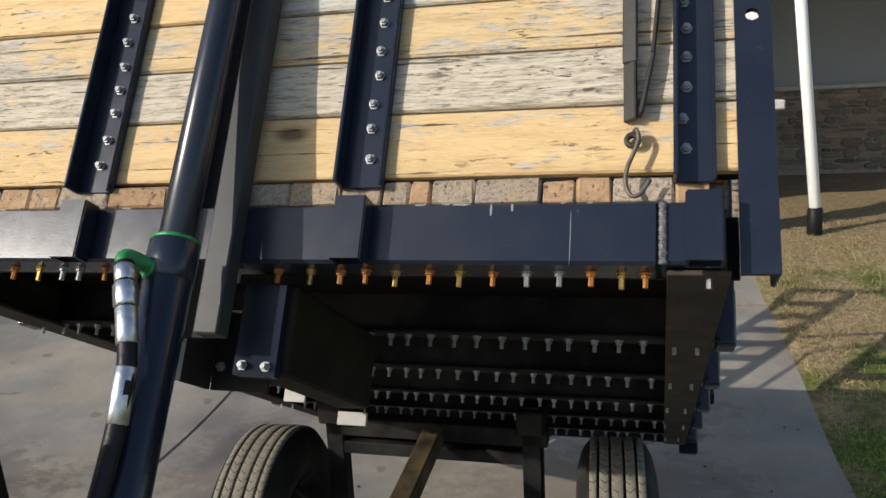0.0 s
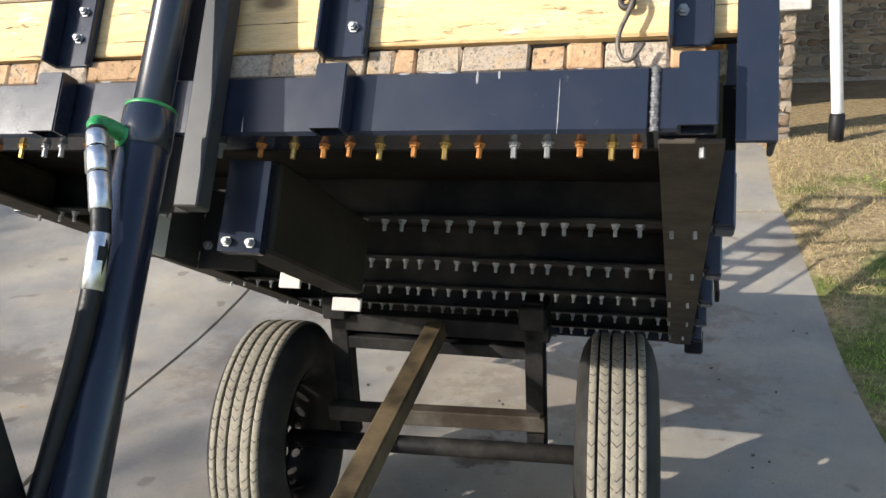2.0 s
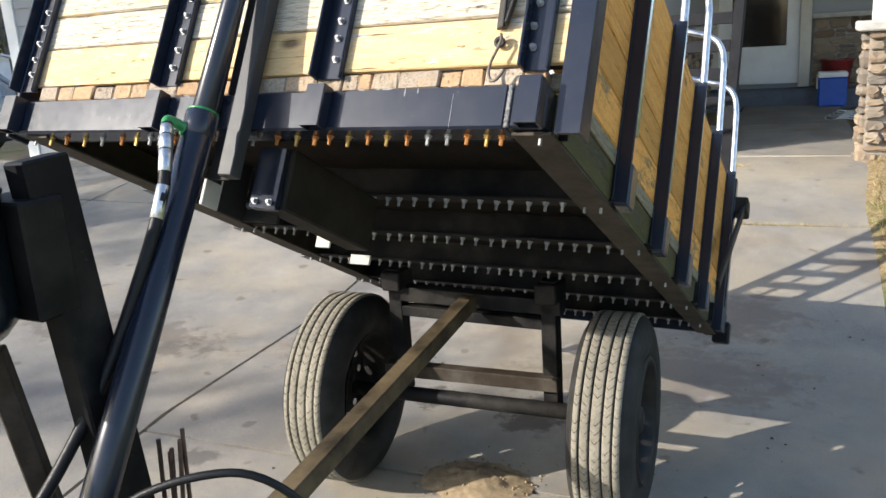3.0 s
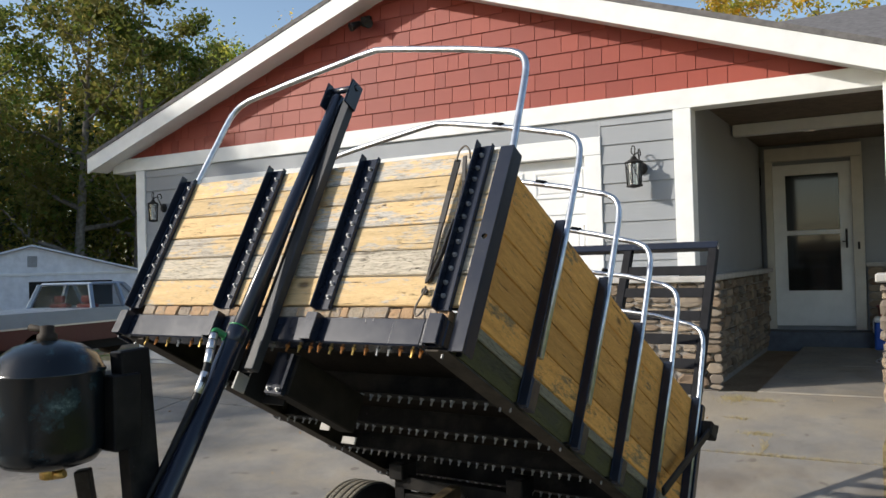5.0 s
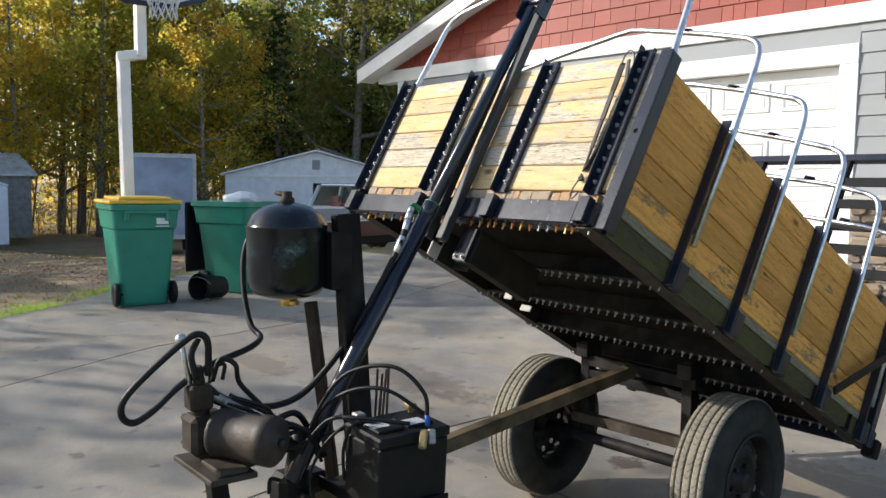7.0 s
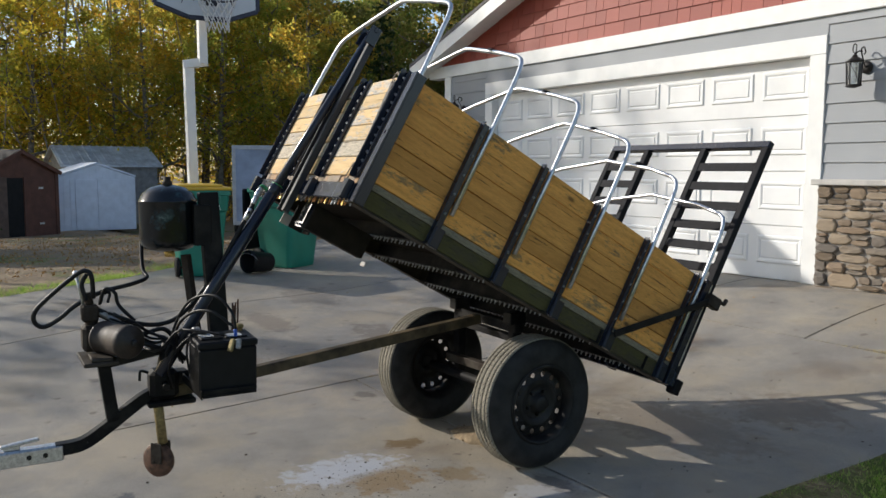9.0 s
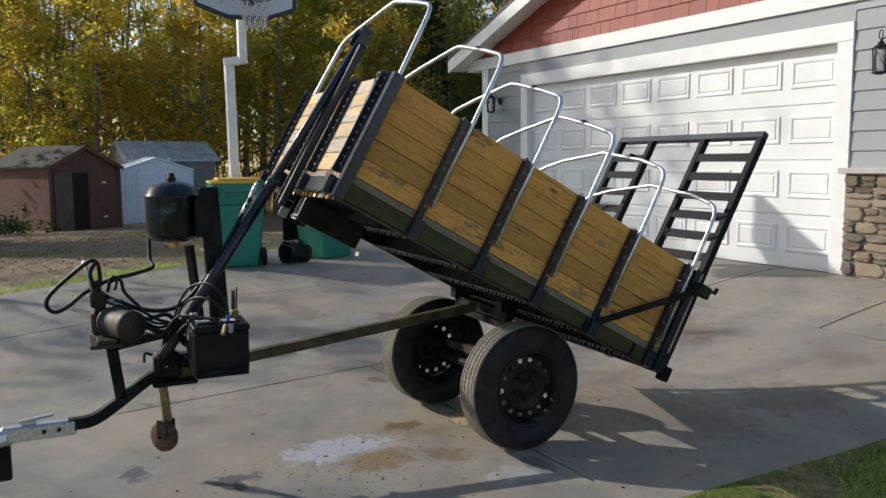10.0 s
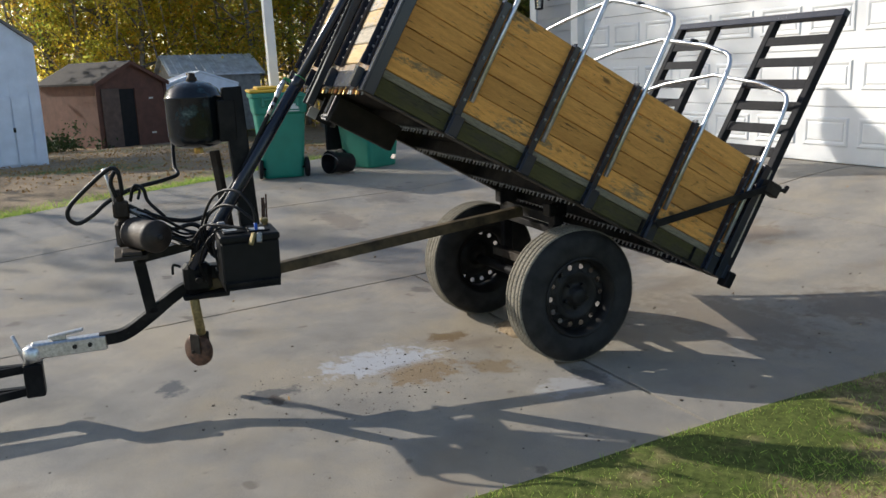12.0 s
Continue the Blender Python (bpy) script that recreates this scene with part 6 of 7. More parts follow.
# ---- bins ----
def wheelie_bin(x, y, turn, lid_mat, open_lid, label):
    th = thing("wheeled_bin", Matrix.Translation((x, y, ground_z(x, y) + 0.004)) @ Matrix.Rotation(radians(turn), 4, "Z"), label, "wheeled bin", "wheeled bins on the drive")
    # body: tapered box with rounded corners; front towards -y, wheels at the back (+y)
    bm = bmesh.new()
    levels = [(0.0, 0.23, 0.25, 0.0), (0.03, 0.235, 0.26, 0.0), (0.50, 0.265, 0.31, 0.0), (0.74, 0.285, 0.335, 0.0), (0.76, 0.30, 0.36, 0.0), (0.93, 0.315, 0.385, 0.0), (0.94, 0.335, 0.40, 0.0), (0.99, 0.335, 0.40, 0.0)]
    rings = []
    for z, hx, hy, _ in levels:
        r = 0.06
        ring = []
        for cx, cy, a0 in ((hx - r, hy - r, 0), (-hx + r, hy - r, 90), (-hx + r, -hy + r, 180), (hx - r, -hy + r, 270)):
            for k in range(5):
                a = radians(a0 + 22.5 * k)
                ring.append(bm.verts.new((cx + r * math.cos(a), cy + r * math.sin(a), z)))
        rings.append(ring)
    n = len(rings[0])
    for p, q in zip(rings, rings[1:]):
        for i in range(n):
            bm.faces.new((p[i], p[(i + 1) % n], q[(i + 1) % n], q[i]))
    bm.faces.new(list(reversed(rings[0])))
    bm.faces.new(rings[-1])
    body = part("body", bm, BIN_GREEN, th)
    part("grip_bar", box((-0.20, 0.40, 0.90), (0.20, 0.425, 0.94), 0.008), BIN_GREEN, th)
    for dx in (-0.19, 0.19):
        part("handle_bracket", box((dx - 0.02, 0.36, 0.83), (dx + 0.02, 0.42, 0.935), 0.01), BIN_GREEN, th)
    for dx in (-1, 1):
        bm = bmesh.new()
        add_lathe(bm, [(0, -0.025), (0.07, -0.025), (0.075, -0.02), (0.10, -0.025), (0.115, -0.015), (0.115, 0.015), (0.10, 0.025), (0.075, 0.02), (0.03, 0.028), (0, 0.028)], Matrix.Translation((dx * 0.27, 0.25, 0.114)) @ Matrix.Rotation(radians(90), 4, "Y"), 24)
        part("wheel", bm, PLASTIC_BLACK, th)
    bm = bmesh.new()
    add_rod(bm, (-0.25, 0.25, 0.114), (0.25, 0.25, 0.114), 0.012)
    part("axle", bm, PLASTIC_BLACK, th)
    # mark and lettering patch as plain bars
    MARK = simple("pale_bin_print", (0.62, 0.68, 0.66), 0.5, 0, 0.05, 20, 0.05)
    for lo, hi in (((-0.20, 0.372, 0.80), (-0.09, 0.392, 0.86)), ((-0.21, 0.372, 0.775), (-0.08, 0.392, 0.785))):
        part("printed_mark", box(lo, hi), MARK, body)
    if not open_lid:
        bm = bmesh.new()
        add_box(bm, (-0.345, -0.42, 0.992), (0.345, 0.38, 1.03), 0.018, None, 2)
        add_box(bm, (-0.25, -0.40, 1.03), (0.25, 0.34, 1.062), 0.02, None, 2)
        part("lid", bm, lid_mat, th, "yellow hinged lid")
    else:
        bm = bmesh.new()
        add_box(bm, (-0.34, 0.43, 0.20), (0.34, 0.47, 0.98), 0.018)
        part("lid", bm, PLASTIC_BLACK, th, "black lid hanging open")
        bag = bmesh.new()
        bmesh.ops.create_icosphere(bag, subdivisions=3, radius=0.2)
        for v in bag.verts:
            v.co *= 1 + 0.25 * noise.noise(v.co * 9)
            v.co.z *= 0.5
            v.co += Vector((0, -0.05, 1.0))
        part("rubbish_bag", bag, simple("white_bag", (0.7, 0.72, 0.74), 0.4, 0, 0.1, 30, 0.4), th, "white plastic bag")
    return th


wheelie_bin(-5.95, 2.52, -100, BIN_YELLOW, False, "green wheeled bin with closed yellow lid on the drive")
wheelie_bin(-6.12, 3.72, 112, BIN_GREEN, True, "overfull green wheeled bin with its lid hanging open")
pail = thing("black_pail", Matrix.Translation((-5.70, 3.16, ground_z(-5.70, 3.16) + 0.135)) @ Matrix.Rotation(radians(20), 4, "Z") @ Matrix.Rotation(radians(84), 4, "X"), "black plastic pail lying on its side between two bins", "pail")
bm = bmesh.new()
add_lathe(bm, [(0, -0.17), (0.105, -0.17), (0.112, -0.165), (0.128, 0.12), (0.136, 0.125), (0.136, 0.145), (0.130, 0.15), (0.136, 0.17), (0.130, 0.172), (0.120, 0.15), (0.106, -0.155), (0, -0.158)], Matrix.Identity(4), 28, cap=False)
part("bucket", bm, PLASTIC_BLACK, pail)
bm = bmesh.new()
add_tube(bm, [(0.137 * math.cos(a), 0.137 * math.sin(a) * 0.5 + 0.03, 0.135 + 0.05 * math.sin(a)) for a in [math.pi * i / 12 for i in range(13)]], 0.0035, 6)
part("handle", bm, DULL_ZINC, pail)

# ---- basketball stand ----
bb = thing("basketball_stand", Matrix.Translation((-6.5, 2.66, 0.19)), "white cranked basketball pole with a pale backboard and net", "basketball hoop")
bm = bmesh.new()
add_bar(bm, (0, 0, 0), (0, -0.04, 2.58), 0.11, 0.11, 0.008)
part("pole", bm, WHITE, bb)
bm = bmesh.new()
add_bar(bm, (0.0, -0.095, 2.53), (0.12, 0.16, 2.575), 0.10, 0.10, 0.008)
part("crank", bm, WHITE, bb)
bm = bmesh.new()
add_bar(bm, (0.11, 0.105, 2.54), (0.11, 0.10, 3.5), 0.10, 0.10, 0.008)
part("upper_pole", bm, WHITE, bb)
bm = bmesh.new()
outline = [(-0.60, 3.18), (-0.22, 3.05), (0.24, 3.05), (0.60, 3.18), (0.60, 3.66), (-0.60, 3.66)]
fm = Matrix.Translation((0.34, 0.10, 0)) @ Matrix.Rotation(radians(84), 4, "Z")
pr = prism(outline, -0.018, 0.018)
for v in pr.verts:
    v.co = fm @ v.co
board = part("backboard", pr, simple("backboard_face", (0.55, 0.58, 0.62), 0.35, 0, 0.1, 4, 0.05), bb, "pale backboard with dark rim")
bm = bmesh.new()
loop = [Vector((x, -0.0, z)) for x, z in outline]
for p, q in zip(loop, loop[1:] + loop[:1]):
    add_bar(bm, fm @ p, fm @ q, 0.05, 0.05, 0.006)
part("board_rim", bm, simple("navy_rim", (0.02, 0.025, 0.05), 0.5, 0, 0.2, 20, 0.1), board)
bm = bmesh.new()
for p, q in (((-0.16, 3.24), (-0.16, 3.52)), ((0.16, 3.24), (0.16, 3.52)), ((-0.16, 3.52), (0.16, 3.52)), ((-0.3, 3.2), (-0.22, 3.45)), ((-0.22, 3.45), (0.0, 3.60)), ((0.3, 3.2), (0.22, 3.45)), ((0.22, 3.45), (0.0, 3.60))):
    add_bar(bm, fm @ Vector((p[0], -0.022, p[1])), fm @ Vector((q[0], -0.022, q[1])), 0.022, 0.006, 0.0)
part("board_lines", bm, simple("navy_lines", (0.03, 0.035, 0.07), 0.5, 0, 0.2, 20, 0.1), board)
bm = bmesh.new()
rim_c = fm @ Vector((0.05, -0.30, 3.24))
add_tube(bm, [rim_c + Vector((0.225 * math.cos(a), 0.225 * math.sin(a), 0)) for a in [2 * math.pi * i / 32 for i in range(33)]], 0.010, 8)
add_bar(bm, fm @ Vector((0.05, -0.02, 3.22)), fm @ Vector((0.05, -0.08, 3.235)), 0.14, 0.05)
part("hoop", bm, simple("dark_hoop", (0.03, 0.03, 0.04), 0.5, 0.3, 0.2, 20, 0.1), bb)
bm = bmesh.new()
n = 12
levels = [(0.225, 0), (0.19, -0.10), (0.155, -0.19), (0.13, -0.28), (0.135, -0.38)]
for li, ((r0, z0), (r1, z1)) in enumerate(zip(levels, levels[1:])):
    for i in range(n):
        for d in (-0.5, 0.5):
            a, b = 2 * math.pi * (i + 0.5 * (li % 2)) / n, 2 * math.pi * (i + 0.5 * (li % 2) + d) / n
            add_tube(bm, [rim_c + Vector((r0 * math.cos(a), r0 * math.sin(a), z0)), rim_c + Vector((r1 * math.cos(b), r1 * math.sin(b), z1))], 0.006, 4)
part("net", bm, simple("white_net", (0.75, 0.75, 0.74), 0.8, 0, 0.05, 30, 0.1), bb, "white cord net")

# ---- yard buildings and vehicles ----
def gable_hut(name, centre, turn, w, d, eave, ridge, wall_mat, roof_mat, label, boards=0.0, base=None, over=0.1):
    """A small hut whose gable faces -y of its own frame: walls, two roof slopes."""
    x, y = centre
    z = ground_z(x, y) - 0.05 if base is None else base
    th = thing(name, Matrix.Translation((x, y, z)) @ Matrix.Rotation(radians(turn), 4, "Z"), label, "shed")
    out = [(-w / 2, 0), (w / 2, 0), (w / 2, eave), (0, ridge), (-w / 2, eave)]
    part("wall", prism(out, -d / 2, d / 2), wall_mat, th)
    if boards > 0:
        n = int(w / boards)
        for i in range(n + 1):
            xx = -w / 2 + i * w / n
            h = eave + (ridge - eave) * (1 - abs(xx) / (w / 2)) - 0.02
            part("batten", box((xx - 0.012, -d / 2 - 0.012, 0.02), (xx + 0.012, -d / 2 - 0.0005, h)), wall_mat, th)
    sl = (ridge - eave) / (w / 2)
    for s in (-1, 1):
        e = w / 2 + over
        o = [(0, ridge + 0.07), (s * e, ridge + 0.07 - sl * e), (s * e, ridge + 0.015 - sl * e), (0, ridge + 0.015)]
        part("roof", prism(o, -d / 2 - over, d / 2 + over), roof_mat, th)
    return th


brown = gable_hut("brown_shed", (-22.92, 1.78), 118, 2.2, 3.0, 1.82, 2.38, BROWN_SHED, DARK_ROOF, "weathered brown wooden shed with one door standing open", 0.0, -0.46)
# flat near-black panel on the wall, for the shade inside the open door
part("doorway", box((-0.44, -1.512, 0.02), (0.05, -1.502, 1.66)), VOID, brown)
part("door_leaf", box((-1.0, -1.56, 0.02), (-0.45, -1.52, 1.68), 0.004), simple("grey_brown_boards", (0.13, 0.085, 0.065), 0.8, 0, 0.3, 6, 0.3), brown, "grey unpainted door leaf")
door_r = part("door_leaf", box((0.06, -1.545, 0.02), (0.56, -1.503, 1.68), 0.004), BROWN_SHED, brown)
for z in (0.35, 1.35):
    part("hinge", box((0.50, -1.552, z), (0.64, -1.546, z + 0.05)), ZINC, door_r)
for sx in (-1, 1):
    part("corner_board", box((sx * 1.1 - 0.05, -1.53, 0.0), (sx * 1.1 + 0.05, -1.501, 1.80)), BROWN_SHED, brown)
    bm = bmesh.new()
    add_bar(bm, (0, -1.61, 2.385), (sx * 1.2, -1.61, 2.385 - 1.2 * 0.56 / 1.1), 0.03, 0.10, 0.004)
    part("barge_board", bm, BROWN_SHED, brown)
white_small = gable_hut("white_steel_shed", (-24.0, 4.68), 92, 2.25, 2.0, 1.62, 2.0, WHITE_SHED, WHITE_SHED, "pale blue-white ribbed steel garden shed", 0.18, -0.42, 0.03)
for x0 in (-0.62, 0.02):
    part("door_leaf", box((x0, -1.03, 0.05), (x0 + 0.62, -1.0135, 1.55), 0.004), WHITE_SHED, white_small)
tin = gable_hut("tin_roofed_shed", (-27.2, 5.7), 2, 3.0, 3.0, 1.98, 2.60, simple("old_grey_boards", (0.25, 0.24, 0.23), 0.85, 0, 0.3, 6, 0.4), SHED_ROOF, "old grey shed with a corrugated tin roof", 0.0, -0.42, 0.15)
for k in range(14):
    for s in (-1, 1):
        bm = bmesh.new()
        yy = -1.55 + k * 0.238
        sl = (2.60 - 1.98) / 1.5
        add_bar(bm, (0, yy, 2.68), (s * 1.64, yy, 2.68 - sl * 1.64), 0.06, 0.03, 0.008)
        part("roof_rib", bm, SHED_ROOF, tin)
big_white = gable_hut("white_barn_shed", (-13.75, -1.60), 97, 2.9, 3.0, 2.12, 3.25, WHITE_SHED, simple("grey_shed_roof", (0.20, 0.19, 0.18), 0.9, 0, 0.3, 10, 0.5), "tall white sheet-sided shed with narrow double doors", 0.145, -0.02, 0.06)
part("door_leaf", box((1.0, -1.53, 0.06), (1.26, -1.5135, 1.24), 0.003), WHITE_SHED, big_white)
part("door_leaf", box((0.72, -1.53, 0.06), (0.98, -1.5135, 1.24), 0.003), WHITE_SHED, big_white)
part("latch", box((0.97, -1.54, 0.62), (1.01, -1.531, 0.70)), BLACK_IRON, big_white)

gar = gable_hut("white_outbuilding", (-23.3, 16.4), 55, 5.9, 6.0, 2.36, 3.14, simple("aged_white_boards", (0.76, 0.78, 0.82), 0.7, 0, 0.15, 4, 0.2), simple("pale_sheet_roof", (0.66, 0.70, 0.76), 0.5, 0.1, 0.2, 3, 0.2), "pale outbuilding with a shallow roof and an open dark doorway", 0.0, None, 0.15)
# shade of the opening as a flat near-black panel
part("doorway", box((-0.1, -3.012, 0.02), (2.2, -3.002, 2.1)), VOID, gar)
part("vent", box((-0.13, -3.03, 2.55), (0.13, -3.003, 2.87), 0.004), simple("vent_grey", (0.30, 0.31, 0.32), 0.7, 0, 0.2, 40, 0.3), gar)
part("tie_board", box((-2.95, -3.025, 2.28), (2.95, -3.003, 2.36), 0.004), WHITE, gar)
boxt = thing("enclosed_trailer", Matrix.Translation((-20.3, 9.0, ground_z(-20.3, 9.0))) @ Matrix.Rotation(radians(70), 4, "Z"), "grey-blue enclosed box trailer parked in the yard", "trailer")
BLUEGREY = simple("blue_grey_panel", (0.30, 0.37, 0.50), 0.55, 0.1, 0.25, 2, 0.1, 40)
part("body", box((-0.9, -1.2, 0.45), (0.9, 2.2, 2.75), 0.03), BLUEGREY, boxt)
for lo, hi in (((-0.92, -1.225, 0.45), (-0.82, -1.2005, 2.76)), ((0.82, -1.225, 0.45), (0.92, -1.2005, 2.76)), ((-0.82, -1.225, 2.64), (0.82, -1.2005, 2.76)), ((-0.82, -1.225, 0.45), (0.82, -1.2005, 0.56))):
    part("frame_rail", box(lo, hi, 0.004), simple("pale_rail", (0.45, 0.48, 0.52), 0.5, 0.3, 0.15, 8, 0.1), boxt)
for dx in (-0.8, 0.8):
    bm = bmesh.new()
    add_lathe(bm, [(0, -0.1), (0.3, -0.1), (0.34, -0.07), (0.34, 0.07), (0.3, 0.1), (0, 0.1)], Matrix.Translation((dx, 0.5, 0.34)) @ Matrix.Rotation(radians(90), 4, "Y"), 24)
    part("wheel", bm, RUBBER, boxt)

# pickup truck
TRUCK_X, TRUCK_Y = -13.4, 10.6
truck = thing("pickup_truck", Matrix.Translation((TRUCK_X, TRUCK_Y, ground_z(TRUCK_X, TRUCK_Y))) @ Matrix.Rotation(radians(6), 4, "Z") @ Matrix.Diagonal((1, 1, 0.91, 1)), "old two-tone silver and maroon pickup truck parked beyond the drive", "pickup truck")
SILVER = simple("silver_blue_car_paint", (0.26, 0.32, 0.40), 0.3, 0.3, 0.08, 3, 0.05)
MAROON = simple("maroon_car_paint", (0.085, 0.018, 0.022), 0.3, 0.1, 0.1, 3, 0.05)


def side_prism(profile, x0, x1):
    """A body panel from a profile in y and z, between two sides."""
    bm = bmesh.new()
    a = [bm.verts.new((x0, y, z)) for y, z in profile]
    b = [bm.verts.new((x1, y, z)) for y, z in profile]
    bm.faces.new(a)
    bm.faces.new(list(reversed(b)))
    for i in range(len(a)):
        bm.faces.new((a[i], b[i], b[(i + 1) % len(a)], a[(i + 1) % len(a)]))
    bmesh.ops.recalc_face_normals(bm, faces=bm.faces)
    return bm


arch = lambda yc, r, n=8: [(yc + r * math.cos(math.pi * i / n), 0.50 + 0.85 * r * math.sin(math.pi * i / n)) for i in range(n + 1)]
low = [(-2.7, 0.95), (-2.7, 0.58)] + [(-1.75 - 0.42, 0.58)] + list(reversed(arch(-1.75, 0.42)))[1:-1] + [(-1.75 + 0.42, 0.58)] + [(1.35, 0.58)] + list(reversed(arch(1.77, 0.42)))[1:-1] + [(2.19, 0.58), (2.75, 0.60), (2.78, 0.95)]
part("lower_body", side_prism(low, -0.98, 0.98), MAROON, truck, "maroon lower body")
up = [(-2.7, 0.952), (2.78, 0.952), (2.70, 1.20), (0.95, 1.27), (-0.05, 1.27), (-2.7, 1.27)]
part("upper_body", side_prism(up, -0.975, 0.975), SILVER, truck, "silver upper body")
# cab: pillars and roof round real openings
part("roof", box((-0.72, -0.28, 1.78), (0.72, 0.62, 1.84), 0.03), SILVER, truck)
for sx in (-1, 1):
    for (ya, za), (yb, zb) in (((-0.42, 1.26), (-0.30, 1.80)), ((0.42, 1.26), (0.40, 1.80)), ((1.05, 1.26), (0.58, 1.80))):
        bm = bmesh.new()
        add_bar(bm, (sx * 0.90, ya, za), (sx * 0.70, yb, zb), 0.08, 0.09, 0.01)
        part("pillar", bm, SILVER, truck)
glass = Mat("car_glass")
glass.set(glass.b.inputs["Alpha"], 0.35)
GLASS = glass.done((0.02, 0.03, 0.035), 0.04, 0, None)
for quad in (((-0.84, -0.40, 1.28), (0.84, -0.40, 1.28), (0.68, -0.31, 1.78), (-0.68, -0.31, 1.78)), ((-0.84, 1.03, 1.28), (0.84, 1.03, 1.28), (0.68, 0.60, 1.78), (-0.68, 0.60, 1.78)), ((0.89, -0.36, 1.28), (0.89, 1.0, 1.28), (0.70, 0.56, 1.78), (0.70, -0.28, 1.78)), ((-0.89, -0.36, 1.28), (-0.89, 1.0, 1.28), (-0.70, 0.56, 1.78), (-0.70, -0.28, 1.78))):
    bm = bmesh.new()
    bm.faces.new([bm.verts.new(p) for p in quad])
    out = bmesh.ops.solidify(bm, geom=bm.faces[:], thickness=0.008)
    pane = part("window", bm, GLASS, truck)
for dx in (-0.38, 0.38):
    seat = bmesh.new()
    add_box(seat, (dx - 0.25, -0.15, 1.0), (dx + 0.25, 0.02, 1.36), 0.05, None, 2)
    add_box(seat, (dx - 0.13, -0.13, 1.37), (dx + 0.13, -0.03, 1.54), 0.04, None, 2)
    part("seat", seat, simple("red_seat_cloth", (0.22, 0.03, 0.03), 0.8, 0, 0.2, 20, 0.2), truck, "red cloth seat")
for sx in (-0.90, 0.90):
    for yy in (-1.75, 1.77):
        bm = bmesh.new()
        m = Matrix.Translation((sx, yy, 0.37)) @ Matrix.Rotation(radians(90 if sx > 0 else -90), 4, "Y")
        add_lathe(bm, [(0.20, -0.11), (0.33, -0.11), (0.365, -0.08), (0.37, 0.0), (0.365, 0.08), (0.33, 0.105), (0.22, 0.10), (0.20, 0.06)], m, 32, cap=False)
        tyre = part("tyre", bm, RUBBER, truck)
        bm = bmesh.new()
        add_lathe(bm, [(0.205, 0.085), (0.19, 0.05), (0.10, 0.06), (0.07, 0.09), (0, 0.095)], m, 24, cap=False)
        part("hub_cap", bm, ZINC, tyre)
part("chassis", box((-0.8, -2.6, 0.36), (0.8, 2.6, 0.579), 0.01), PLASTIC_BLACK, truck)
part("bumper", box((-0.95, -2.82, 0.50), (0.95, -2.70, 0.68), 0.03), ZINC, truck)
part("mirror", box((0.99, 0.75, 1.30), (1.12, 0.83, 1.48), 0.02), PLASTIC_BLACK, truck)
part("trim_strip", box((0.981, -2.6, 0.955), (0.990, 2.6, 0.985)), ZINC, truck)

# ---- trees ----
def leaf_cards(bm, centre, radius, count, size, rs, flat=0.8):
    """Small folded leaves about a point."""
    for _ in range(count):
        d = Vector((rs.gauss(0, 1), rs.gauss(0, 1), rs.gauss(0, flat)))
        p = centre + d * radius * 0.55
        s = size * rs.uniform(0.6, 1.35)
        a = Vector((rs.uniform(-1, 1), rs.uniform(-1, 1), rs.uniform(-0.8, 0.8))).normalized()
        b = a.cross(Vector((rs.uniform(-1, 1), rs.uniform(-1, 1), rs.uniform(-1, 1)))).normalized()
        n = a.cross(b) * s * 0.25
        v = [bm.verts.new(p - a * s), bm.verts.new(p + b * s * 0.55 + n), bm.verts.new(p + a * s), bm.verts.new(p - b * s * 0.55 + n)]
        bm.faces.new((v[0], v[1], v[2]))
        bm.faces.new((v[0], v[2], v[3]))


